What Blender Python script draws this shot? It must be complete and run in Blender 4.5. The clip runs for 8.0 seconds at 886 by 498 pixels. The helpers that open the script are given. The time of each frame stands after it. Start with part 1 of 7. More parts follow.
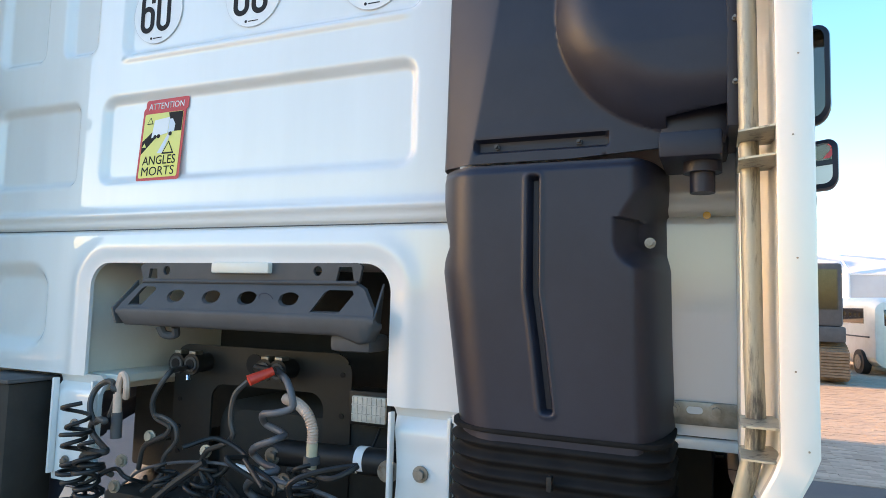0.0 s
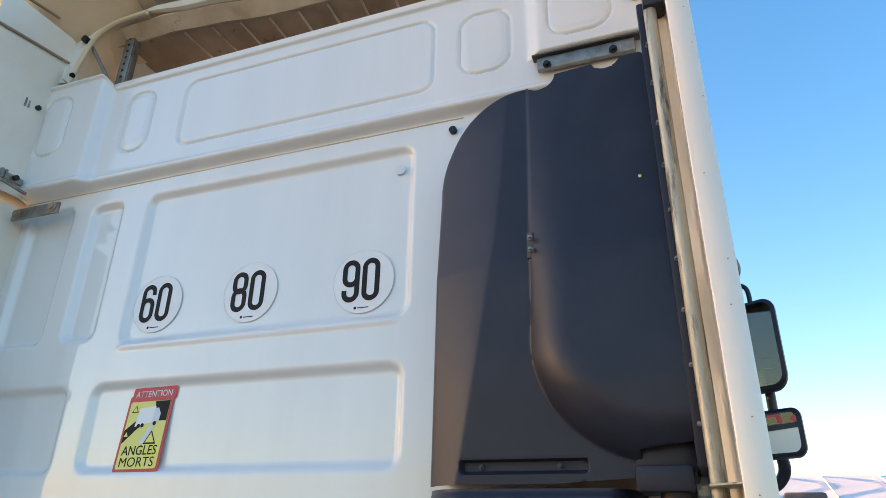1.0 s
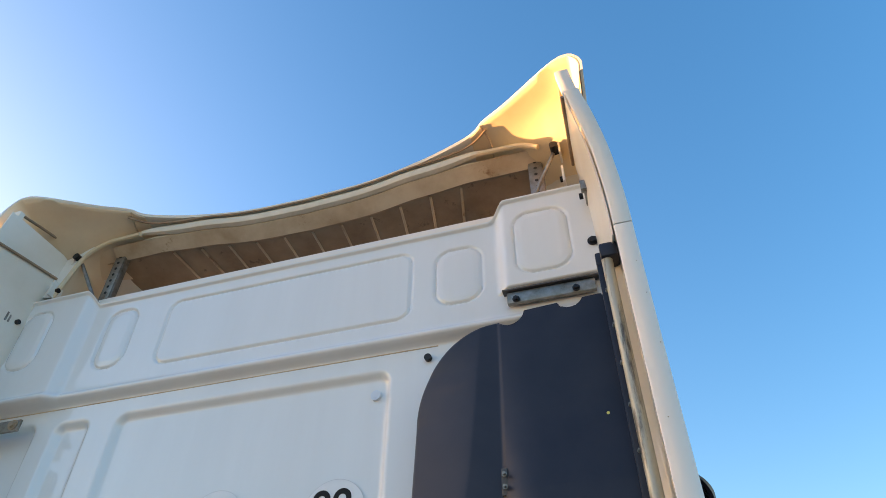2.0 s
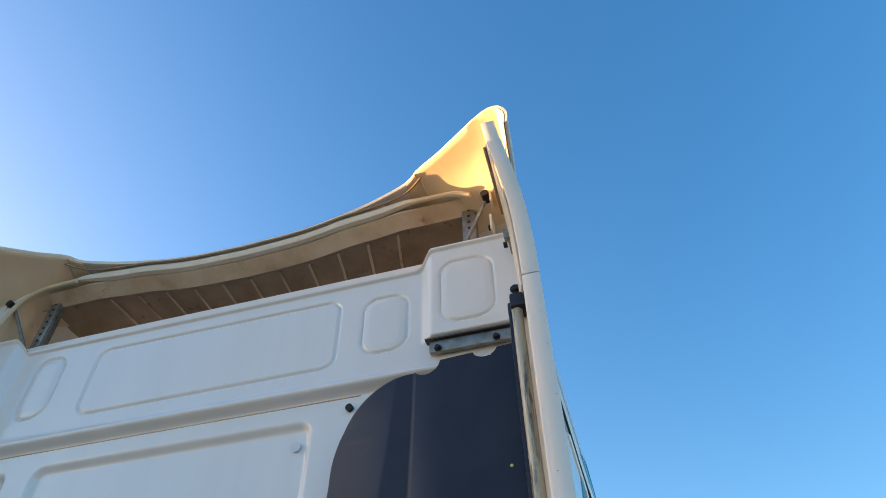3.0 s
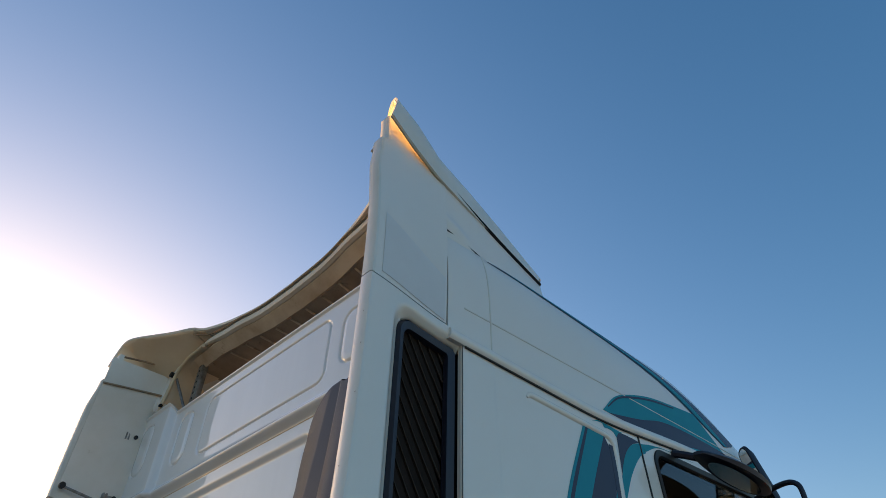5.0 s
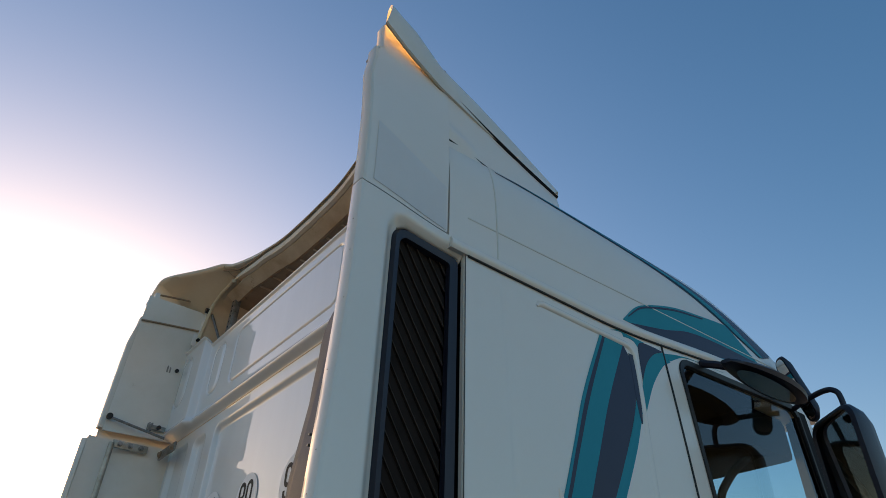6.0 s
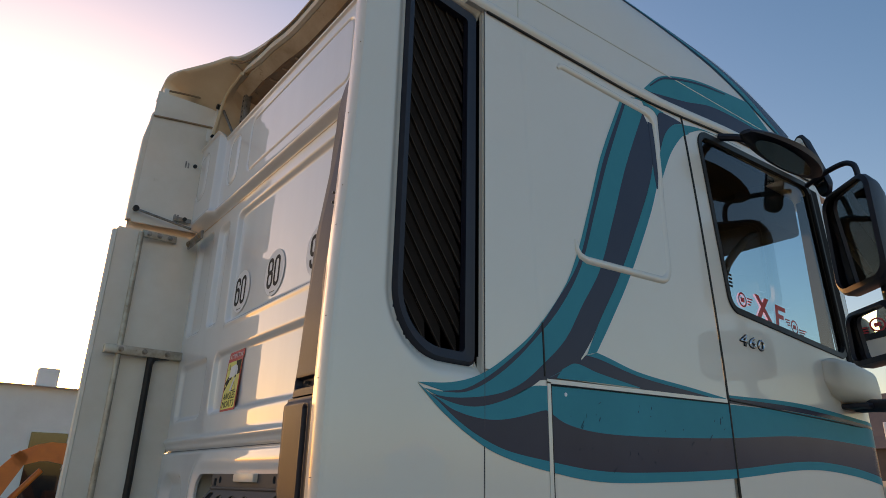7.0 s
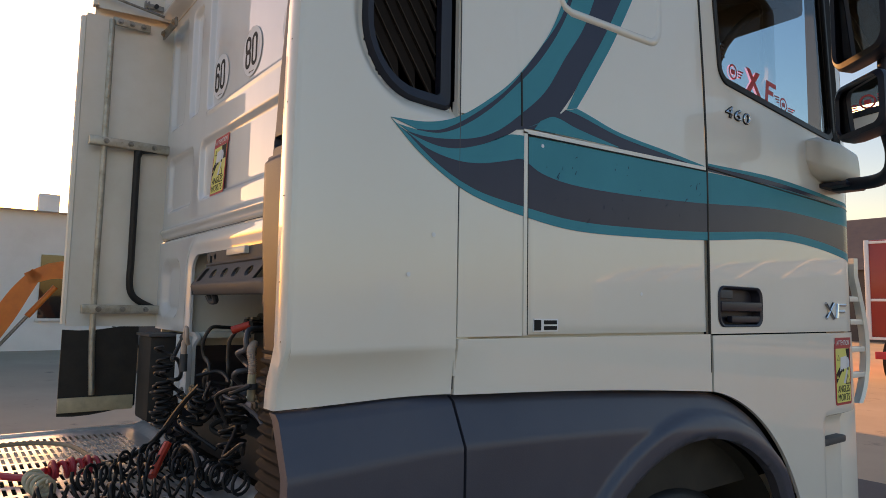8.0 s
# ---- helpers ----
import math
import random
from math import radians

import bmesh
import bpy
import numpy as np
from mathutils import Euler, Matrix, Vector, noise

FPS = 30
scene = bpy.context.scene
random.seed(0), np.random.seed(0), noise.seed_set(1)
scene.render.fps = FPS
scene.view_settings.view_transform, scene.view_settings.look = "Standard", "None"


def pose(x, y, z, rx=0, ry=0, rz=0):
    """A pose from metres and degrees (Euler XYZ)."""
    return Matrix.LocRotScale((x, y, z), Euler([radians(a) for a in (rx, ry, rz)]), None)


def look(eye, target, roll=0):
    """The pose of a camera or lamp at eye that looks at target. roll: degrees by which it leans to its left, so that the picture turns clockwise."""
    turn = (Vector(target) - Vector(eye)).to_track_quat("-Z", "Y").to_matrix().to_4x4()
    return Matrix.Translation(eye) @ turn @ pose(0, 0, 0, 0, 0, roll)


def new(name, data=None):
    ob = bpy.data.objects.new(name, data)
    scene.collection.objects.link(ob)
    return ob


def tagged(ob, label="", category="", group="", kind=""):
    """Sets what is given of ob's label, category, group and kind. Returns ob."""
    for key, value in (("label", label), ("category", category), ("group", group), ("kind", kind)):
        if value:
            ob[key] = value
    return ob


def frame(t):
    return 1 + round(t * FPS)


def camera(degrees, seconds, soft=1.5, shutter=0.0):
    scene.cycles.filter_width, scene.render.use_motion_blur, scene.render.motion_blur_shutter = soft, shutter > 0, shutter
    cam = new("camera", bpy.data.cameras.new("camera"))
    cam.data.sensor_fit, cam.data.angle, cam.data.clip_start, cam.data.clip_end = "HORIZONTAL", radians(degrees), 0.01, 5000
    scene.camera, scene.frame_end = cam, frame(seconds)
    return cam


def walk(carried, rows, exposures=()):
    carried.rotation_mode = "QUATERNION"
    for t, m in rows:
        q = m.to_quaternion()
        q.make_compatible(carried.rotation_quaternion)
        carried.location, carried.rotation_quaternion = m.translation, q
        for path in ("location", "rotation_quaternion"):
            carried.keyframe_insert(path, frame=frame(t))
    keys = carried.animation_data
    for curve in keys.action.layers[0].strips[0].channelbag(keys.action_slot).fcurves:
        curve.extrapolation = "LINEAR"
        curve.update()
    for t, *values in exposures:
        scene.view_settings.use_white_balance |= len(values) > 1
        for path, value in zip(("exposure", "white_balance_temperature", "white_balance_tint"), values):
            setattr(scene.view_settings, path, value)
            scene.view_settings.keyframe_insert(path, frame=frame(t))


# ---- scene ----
cam = camera(68.6, 8.0, soft=0.7)
PATH = [
    (0, (1.165, -1.442, 1.676), (0.386, 0.393, 1.838), 1.6),
    (0.5, (1.169, -1.503, 1.801), (0.442, 0.299, 2.274), 1.2),
    (1, (1.182, -1.584, 1.869), (0.53, 0.129, 2.668), 1.0),
    (1.5, (1.192, -1.667, 1.895), (0.636, -0.088, 2.989), 0.8),
    (1.7, (1.194, -1.694, 1.896), (0.68, -0.182, 3.099), 0.7),
    (2.8, (1.303, -1.672, 1.889), (0.919, -0.309, 3.301), -1.0),
    (3, (1.385, -1.661, 1.905), (1.005, -0.294, 3.315), -1.2),
    (3.5, (1.674, -1.605, 1.91), (1.247, -0.225, 3.293), -1.9),
    (4, (1.991, -1.534, 1.911), (1.246, -0.277, 3.277), -0.4),
    (4.2, (2.098, -1.515, 1.906), (1.241, -0.325, 3.266), 0.2),
    (5.3, (2.517, -1.086, 1.949), (1.36, -0.081, 3.233), 1.7),
    (5.5, (2.523, -1.049, 1.95), (1.341, -0.048, 3.216), 1.6),
    (6, (2.471, -1.003, 1.901), (1.178, -0.013, 3.062), 1.9),
    (6.5, (2.414, -0.967, 1.818), (0.987, 0.103, 2.723), 1.7),
    (7, (2.391, -0.967, 1.744), (0.888, 0.162, 2.427), 1.3),
    (7.5, (2.391, -0.929, 1.651), (0.838, 0.246, 2.105), 1.2),
    (8, (2.385, -0.894, 1.551), (0.804, 0.317, 1.731), 1.0),
]
EXPOSURES = [(0, 3.14, 7500, 17), (1.0, 2.66, 7600, 18), (1.5, 2.46, 7600, 18), (3.0, 2.16, 6800, 13), (3.5, 1.76, 6500, 12), (4.0, 1.79, 7100, 15), (5.5, 1.40, 7700, 18), (6.5, 1.50, 8600, 24), (7, 1.56, 9500, 30), (7.5, 1.56, 10000, 33), (8.0, 1.88, 10400, 36)]
walk(cam, [(t, look(eye, target, roll)) for t, eye, target, roll in PATH], EXPOSURES)

# ---- sky and sun ----
SUN_DIR = Vector((-0.991, 0.066, 0.114)).normalized()
world = bpy.data.worlds.new("sky")
scene.world = world
world.use_nodes = True
wn = world.node_tree.nodes
sky = wn.new("ShaderNodeTexSky")
sky.sky_type = "NISHITA"
sky.sun_disc = False
sky.sun_elevation = math.asin(SUN_DIR.z)
sky.sun_rotation = math.atan2(SUN_DIR.x, SUN_DIR.y)
sky.air_density, sky.dust_density, sky.ozone_density = 1.0, 1.7, 2.7
wn["Background"].inputs["Strength"].default_value = 0.15
vivid = wn.new("ShaderNodeHueSaturation")
vivid.inputs["Saturation"].default_value = 1.25
vivid.inputs["Hue"].default_value = 0.507
world.node_tree.links.new(sky.outputs[0], vivid.inputs["Color"])
warm = wn.new("ShaderNodeMix")
warm.data_type, warm.blend_type = "RGBA", "MULTIPLY"
warm.inputs["Factor"].default_value = 1.0
warm.inputs["B"].default_value = (1.20, 1.0, 0.87, 1)
world.node_tree.links.new(vivid.outputs[0], warm.inputs["A"])
world.node_tree.links.new(warm.outputs["Result"], wn["Background"].inputs[0])
sun_data = bpy.data.lights.new("sun", "SUN")
sun_data.energy, sun_data.angle, sun_data.color = 5.0, radians(0.6), (1.0, 0.58, 0.24)
sun = new("sun", sun_data)
sun.matrix_world = look(SUN_DIR * 60, (0, 0, 0))


# ---- materials ----
def surf(name, c1, c2=None, scale=3.0, rough=0.5, metal=0.0, bump=0.0, bscale=120.0, coat=0.0, spots=None, spot_at=0.62, spot_scale=6.0, streak=False, spec=0.5, coat_rough=0.03):
    """A surface of two near colours mixed by broad noise, with stains, fine relief and gloss variation."""
    m = bpy.data.materials.new(name)
    m.use_nodes = True
    nt = m.node_tree
    n, ln = nt.nodes, nt.links
    b = n["Principled BSDF"]
    tc = n.new("ShaderNodeTexCoord")
    mp = n.new("ShaderNodeMapping")
    if streak:
        mp.inputs["Scale"].default_value = (1, 1, 0.12)
    ln.new(tc.outputs["Object"], mp.inputs[0])
    nz = n.new("ShaderNodeTexNoise")
    nz.inputs["Scale"].default_value, nz.inputs["Detail"].default_value, nz.inputs["Roughness"].default_value = scale, 6, 0.62
    ln.new(mp.outputs[0], nz.inputs["Vector"])
    mix = n.new("ShaderNodeMix")
    mix.data_type = "RGBA"
    mix.inputs["A"].default_value, mix.inputs["B"].default_value = (*c1, 1), (*(c2 or c1), 1)
    ramp = n.new("ShaderNodeMapRange")
    ramp.inputs["From Min"].default_value, ramp.inputs["From Max"].default_value = 0.35, 0.68
    ln.new(nz.outputs[0], ramp.inputs[0])
    ln.new(ramp.outputs[0], mix.inputs["Factor"])
    out = mix.outputs["Result"]
    if spots:
        sp = n.new("ShaderNodeTexNoise")
        sp.inputs["Scale"].default_value, sp.inputs["Detail"].default_value, sp.inputs["Roughness"].default_value = spot_scale, 9, 0.7
        ln.new(mp.outputs[0], sp.inputs["Vector"])
        sr = n.new("ShaderNodeMapRange")
        sr.inputs["From Min"].default_value, sr.inputs["From Max"].default_value = spot_at, spot_at + 0.1
        ln.new(sp.outputs[0], sr.inputs[0])
        mx = n.new("ShaderNodeMix")
        mx.data_type = "RGBA"
        mx.inputs["B"].default_value = (*spots, 1)
        ln.new(sr.outputs[0], mx.inputs["Factor"])
        ln.new(out, mx.inputs["A"])
        out = mx.outputs["Result"]
    ln.new(out, b.inputs["Base Color"])
    rr = n.new("ShaderNodeMapRange")
    rr.inputs["To Min"].default_value, rr.inputs["To Max"].default_value = max(rough - 0.06, 0.02), min(rough + 0.08, 1)
    ln.new(nz.outputs[0], rr.inputs[0])
    ln.new(rr.outputs[0], b.inputs["Roughness"])
    b.inputs["Metallic"].default_value = metal
    b.inputs["Specular IOR Level"].default_value = spec
    b.inputs["Coat Weight"].default_value = coat
    b.inputs["Coat Roughness"].default_value = coat_rough
    if bump:
        bn = n.new("ShaderNodeTexNoise")
        bn.inputs["Scale"].default_value, bn.inputs["Detail"].default_value = bscale, 4
        ln.new(tc.outputs["Object"], bn.inputs["Vector"])
        bu = n.new("ShaderNodeBump")
        bu.inputs["Strength"].default_value, bu.inputs["Distance"].default_value = bump, 0.002
        ln.new(bn.outputs[0], bu.inputs["Height"])
        ln.new(bu.outputs[0], b.inputs["Normal"])
    return m


WHITE = surf("white_paint", (0.78, 0.79, 0.78), (0.70, 0.71, 0.70), 2.2, 0.30, coat=1.0, spec=0.3, spots=(0.60, 0.57, 0.51), spot_at=0.70, streak=True, coat_rough=0.012)
WHITE.node_tree.nodes["Principled BSDF"].inputs["Coat IOR"].default_value = 1.6
CREAM = surf("cream_fibreglass", (0.74, 0.71, 0.64), (0.66, 0.62, 0.53), 3, 0.36, coat=0.25, coat_rough=0.15, spots=(0.45, 0.38, 0.28), spot_at=0.7, bump=0.05, bscale=60)
# cream skin's tan copy: shade put into the base colour, with stain spots
SHADETAN = surf("shade_tan_inner_skin", (0.74, 0.62, 0.45), (0.63, 0.49, 0.33), 2.5, 0.5, bump=0.08, bscale=60, spots=(0.42, 0.33, 0.22), spot_at=0.68, spot_scale=7)
SIDE = surf("side_paint", (0.80, 0.745, 0.67), (0.77, 0.715, 0.635), 1.6, 0.32, coat=0.7, coat_rough=0.02, spec=0.35, spots=(0.5, 0.47, 0.42), spot_at=0.74, spot_scale=9, bump=0.015, bscale=18)
LIPTAN = surf("stained_lip", (0.70, 0.63, 0.51), (0.60, 0.51, 0.38), 5, 0.5, bump=0.1, bscale=80, spots=(0.34, 0.22, 0.12), spot_at=0.68, spot_scale=9)
TAN = surf("mottled_tan", (0.62, 0.52, 0.38), (0.42, 0.31, 0.20), 5, 0.7, bump=0.25, bscale=90, spots=(0.25, 0.14, 0.07), spot_at=0.6, spot_scale=9)
FIBRE = surf("ochre_fibreglass", (0.70, 0.58, 0.39), (0.60, 0.48, 0.31), 3.5, 0.5, bump=0.12, bscale=70, spots=(0.34, 0.20, 0.09), spot_at=0.66, spot_scale=8)
BROWN = surf("mottled_brown", (0.36, 0.26, 0.17), (0.24, 0.16, 0.10), 6, 0.8, bump=0.3, bscale=70, spots=(0.12, 0.08, 0.05), spot_at=0.6, spot_scale=14)
BLACK = surf("black_moulded_plastic", (0.0162, 0.0169, 0.0284), (0.0243, 0.0250, 0.0378), 6, 0.42, spec=0.38, bump=0.12, bscale=420, spots=(0.035, 0.034, 0.040), spot_at=0.72, spot_scale=10)
GREYLINE = surf("grey_coiled_hose", (0.13, 0.13, 0.14), (0.09, 0.09, 0.10), 14, 0.4, spec=0.4, bump=0.1, bscale=200)
RUBBER = surf("black_rubber", (0.010, 0.010, 0.011), (0.020, 0.019, 0.018), 14, 0.45, spec=0.35, bump=0.15, bscale=200)
MATTBLACK = surf("matt_black_rubber", (0.010, 0.010, 0.011), (0.018, 0.017, 0.017), 14, 0.72, spec=0.12, bump=0.15, bscale=200)
DARK = surf("near_black", (0.018, 0.016, 0.014), (0.035, 0.03, 0.025), 9, 0.75, bump=0.3, bscale=60)
SLAT = surf("vent_slat_plastic", (0.026, 0.018, 0.015), (0.018, 0.013, 0.011), 10, 0.8, spec=0.05)
SLATEDGE = surf("pale_slat_edge", (0.085, 0.068, 0.058), (0.05, 0.04, 0.034), 20, 0.6, spec=0.2)
GREY = surf("grey_fender_plastic", (0.050, 0.053, 0.075), (0.062, 0.065, 0.088), 4, 0.42, bump=0.15, bscale=300, spots=(0.10, 0.10, 0.11), spot_at=0.72)
CHARCOAL = surf("charcoal_plastic", (0.055, 0.056, 0.06), (0.075, 0.075, 0.078), 8, 0.62, bump=0.15, bscale=260)
FLAKED = surf("flaking_zinc_tube", (0.46, 0.44, 0.35), (0.33, 0.31, 0.25), 22, 0.45, metal=0.35, bump=0.5, bscale=120, spots=(0.10, 0.095, 0.085), spot_at=0.54, spot_scale=34, streak=True)
GALV = surf("galvanised_steel", (0.50, 0.48, 0.42), (0.32, 0.29, 0.23), 18, 0.42, metal=0.6, bump=0.3, bscale=160, spots=(0.20, 0.15, 0.09), spot_at=0.6, spot_scale=30)
STEEL = surf("worn_steel", (0.34, 0.33, 0.31), (0.20, 0.18, 0.15), 25, 0.45, metal=0.85, bump=0.2, bscale=160, spots=(0.16, 0.09, 0.05), spot_at=0.62, spot_scale=25)
ALU = surf("aluminium_deck", (0.74, 0.73, 0.72), (0.60, 0.59, 0.58), 10, 0.38, metal=0.8, bump=0.15, bscale=120, spots=(0.2, 0.19, 0.18), spot_at=0.68, spot_scale=16)
CHROME = surf("chrome", (0.62, 0.62, 0.64), (0.52, 0.52, 0.54), 8, 0.14, metal=1.0)
TEAL = surf("teal_film", (0.0, 0.265, 0.33), (0.0, 0.29, 0.36), 4, 0.30, coat=0.0, spec=0.02, spots=(0.01, 0.12, 0.15), spot_at=0.75, spot_scale=20)
SLATE = surf("slate_blue_film", (0.042, 0.048, 0.076), (0.048, 0.054, 0.084), 4, 0.22, coat=0.0, spec=0.16, spots=(0.012, 0.015, 0.03), spot_at=0.76, spot_scale=22)
LINE = surf("dark_outline_film", (0.006, 0.022, 0.05), None, 4, 0.34, spec=0.14)
RED = surf("red_print", (0.62, 0.03, 0.04), (0.55, 0.04, 0.05), 8, 0.4)
REDPLASTIC = surf("red_plastic", (0.75, 0.06, 0.03), (0.6, 0.05, 0.03), 20, 0.4)
YELLOW = surf("yellow_print", (0.78, 0.72, 0.16), (0.74, 0.70, 0.22), 8, 0.4)
FILM = surf("aged_clear_film", (0.68, 0.665, 0.64), (0.64, 0.62, 0.60), 3, 0.45)
INK = surf("black_print", (0.012, 0.012, 0.014), None, 8, 0.55, spec=0.2)
STICKER = surf("white_sticker", (0.80, 0.81, 0.82), (0.76, 0.77, 0.78), 8, 0.35)
PRINTGREY = surf("pale_blue_print", (0.62, 0.68, 0.75), None, 8, 0.4)
# glossy near-black with a mirror's dark reflection put into the colour
DARKGLASS = surf("dark_reflection_glass", (0.014, 0.017, 0.017), (0.02, 0.022, 0.022), 6, 0.08, coat=1.0)
LENS = surf("lamp_lens", (0.75, 0.74, 0.70), (0.6, 0.6, 0.58), 60, 0.18, bump=0.5, bscale=220, coat=0.5)
AMBER = surf("amber_lens", (0.75, 0.42, 0.08), (0.65, 0.33, 0.05), 30, 0.18, coat=0.7)
CONDUIT = surf("pale_conduit", (0.62, 0.45, 0.36), (0.5, 0.36, 0.28), 40, 0.5)
BEIGE = surf("beige_plastic", (0.55, 0.48, 0.33), (0.42, 0.36, 0.25), 20, 0.5)
TRIM = surf("interior_trim", (0.016, 0.015, 0.016), (0.024, 0.022, 0.021), 5, 0.8, spec=0.2)
PAVER = surf("brick_paver", (0.30, 0.24, 0.18), (0.24, 0.19, 0.145), 1.2, 0.8, bump=0.4, bscale=80, spots=(0.18, 0.14, 0.11), spot_at=0.62, spot_scale=3)
EARTH = surf("paved_yard", (0.40, 0.31, 0.22), (0.33, 0.26, 0.19), 0.4, 0.9, bump=0.5, bscale=40, spots=(0.16, 0.13, 0.10), spot_at=0.6, spot_scale=1.5)
# dark grey that holds the shade cast over the yard
SHADEDYARD = surf("shaded_yard", (0.055, 0.055, 0.058), (0.075, 0.073, 0.07), 2, 0.9, bump=0.5, bscale=90)
PLASTER = surf("white_plaster", (0.72, 0.70, 0.66), (0.62, 0.60, 0.56), 0.6, 0.85, bump=0.2, bscale=30)
ROOFDARK = surf("dark_roof_tiles", (0.07, 0.07, 0.08), (0.10, 0.095, 0.095), 1.5, 0.7, bump=0.4, bscale=15)
CANVAS = surf("white_tent_sheet", (0.62, 0.63, 0.66), (0.56, 0.57, 0.60), 0.4, 0.6)
DARKBRICK = surf("dark_brick_wall", (0.10, 0.085, 0.08), (0.075, 0.065, 0.062), 1.2, 0.85, bump=0.3, bscale=12)
PANELGREY = surf("grey_box_panel", (0.55, 0.56, 0.58), (0.5, 0.5, 0.52), 0.8, 0.5)
ORANGE = surf("orange_machine_paint", (0.70, 0.16, 0.02), (0.6, 0.13, 0.02), 3, 0.45)
MACHINEYELLOW = surf("yellow_machine_paint", (0.70, 0.42, 0.04), (0.6, 0.36, 0.04), 3, 0.45)
TRUCKRED = surf("red_lorry_paint", (0.42, 0.03, 0.02), (0.36, 0.03, 0.02), 2, 0.4, coat=0.4)
MUD = surf("muddy_track_steel", (0.20, 0.14, 0.09), (0.13, 0.09, 0.06), 9, 0.8, bump=0.5, bscale=40)


def object_tint(mat, amount):
    """Lets a material differ a little from piece to piece."""
    nt = mat.node_tree
    b = nt.nodes["Principled BSDF"]
    src = b.inputs["Base Color"].links[0].from_socket
    info = nt.nodes.new("ShaderNodeObjectInfo")
    hs = nt.nodes.new("ShaderNodeHueSaturation")
    mr = nt.nodes.new("ShaderNodeMapRange")
    mr.inputs["To Min"].default_value, mr.inputs["To Max"].default_value = 1 - amount, 1 + amount
    nt.links.new(info.outputs["Random"], mr.inputs[0])
    nt.links.new(mr.outputs[0], hs.inputs["Value"])
    nt.links.new(src, hs.inputs["Color"])
    nt.links.new(hs.outputs[0], b.inputs["Base Color"])


object_tint(PAVER, 0.25)

GLASS = bpy.data.materials.new("tinted_glass")
GLASS.use_nodes = True
_n = GLASS.node_tree.nodes
_n.remove(_n["Principled BSDF"])
_tr, _gl, _mx, _lw = _n.new("ShaderNodeBsdfTransparent"), _n.new("ShaderNodeBsdfGlossy"), _n.new("ShaderNodeMixShader"), _n.new("ShaderNodeFresnel")
_tr.inputs[0].default_value = (0.58, 0.80, 0.86, 1)
_gl.inputs["Roughness"].default_value = 0.0
_lw.inputs[0].default_value = 1.8
GLASS.node_tree.links.new(_lw.outputs[0], _mx.inputs[0])
GLASS.node_tree.links.new(_tr.outputs[0], _mx.inputs[1])
GLASS.node_tree.links.new(_gl.outputs[0], _mx.inputs[2])
GLASS.node_tree.links.new(_mx.outputs[0], _n["Material Output"].inputs[0])
MIRROR = bpy.data.materials.new("mirror_glass")
MIRROR.use_nodes = True
_b = MIRROR.node_tree.nodes["Principled BSDF"]
_b.inputs["Base Color"].default_value, _b.inputs["Metallic"].default_value, _b.inputs["Roughness"].default_value = (0.9, 0.9, 0.9, 1), 1.0, 0.01


# ---- building helpers ----
def thing(name, label, category, group="", at=(0, 0, 0), rz=0, size=1.0):
    e = new(name)
    e.empty_display_size = 0.2
    e.matrix_world = pose(*at, 0, 0, rz) @ Matrix.Scale(size, 4)
    return tagged(e, label, category, group)


def raw(name, verts, faces, mat, parent=None, label="", smooth=False, angle=40):
    me = bpy.data.meshes.new(name)
    me.from_pydata([tuple(v) for v in verts], [], [tuple(int(i) for i in f) for f in faces])
    me.materials.append(mat)
    me.validate()
    if smooth:
        me.polygons.foreach_set("use_smooth", [True] * len(me.polygons))
        me.set_sharp_from_angle(angle=radians(angle))
    me.update()
    ob = new(name, me)
    if parent is not None:
        ob.parent = parent
    if label:
        tagged(ob, label)
    return ob


def part(name, bm, mat, parent, label="", smooth=True):
    """Links a bmesh as one mesh object under a thing or a part."""
    me = bpy.data.meshes.new(name)
    bmesh.ops.recalc_face_normals(bm, faces=bm.faces)
    bm.to_mesh(me)
    bm.free()
    me.materials.append(mat)
    if smooth:
        me.polygons.foreach_set("use_smooth", [True] * len(me.polygons))
        me.set_sharp_from_angle(angle=radians(35))
    ob = new(name, me)
    if parent is not None:
        ob.parent = parent
    if label:
        tagged(ob, label)
    return ob


def box(bm, x0, x1, y0, y1, z0, z1, bevel=0.0, m=None):
    """Adds a box with softened edges to a bmesh."""
    r = bmesh.ops.create_cube(bm, size=1.0)
    vs = r["verts"]
    for v in vs:
        v.co = Vector(((x0 + x1) / 2 + v.co.x * (x1 - x0), (y0 + y1) / 2 + v.co.y * (y1 - y0), (z0 + z1) / 2 + v.co.z * (z1 - z0)))
    if m is not None:
        for v in vs:
            v.co = m @ v.co
    if bevel:
        es = {e for v in vs for e in v.link_edges}
        bmesh.ops.bevel(bm, geom=list(es), offset=bevel, segments=2, affect="EDGES", profile=0.6)
    return bm


def boxpart(name, dims, mat, parent, label="", bevel=0.004, m=None):
    return part(name, box(bmesh.new(), *dims, bevel=bevel, m=m), mat, parent, label)


def cyl(bm, p, q, r0, r1=None, n=16):
    """Adds a capped cylinder or cone from p to q."""
    p, q = Vector(p), Vector(q)
    m = (q - p).to_track_quat("Z", "Y").to_matrix().to_4x4()
    m.translation = (p + q) / 2
    bmesh.ops.create_cone(bm, cap_ends=True, segments=n, radius1=r0, radius2=r0 if r1 is None else r1, depth=(q - p).length, matrix=m)
    return bm


def cylpart(name, p, q, r, mat, parent, label="", r1=None, n=16):
    return part(name, cyl(bmesh.new(), p, q, r, r1, n), mat, parent, label)


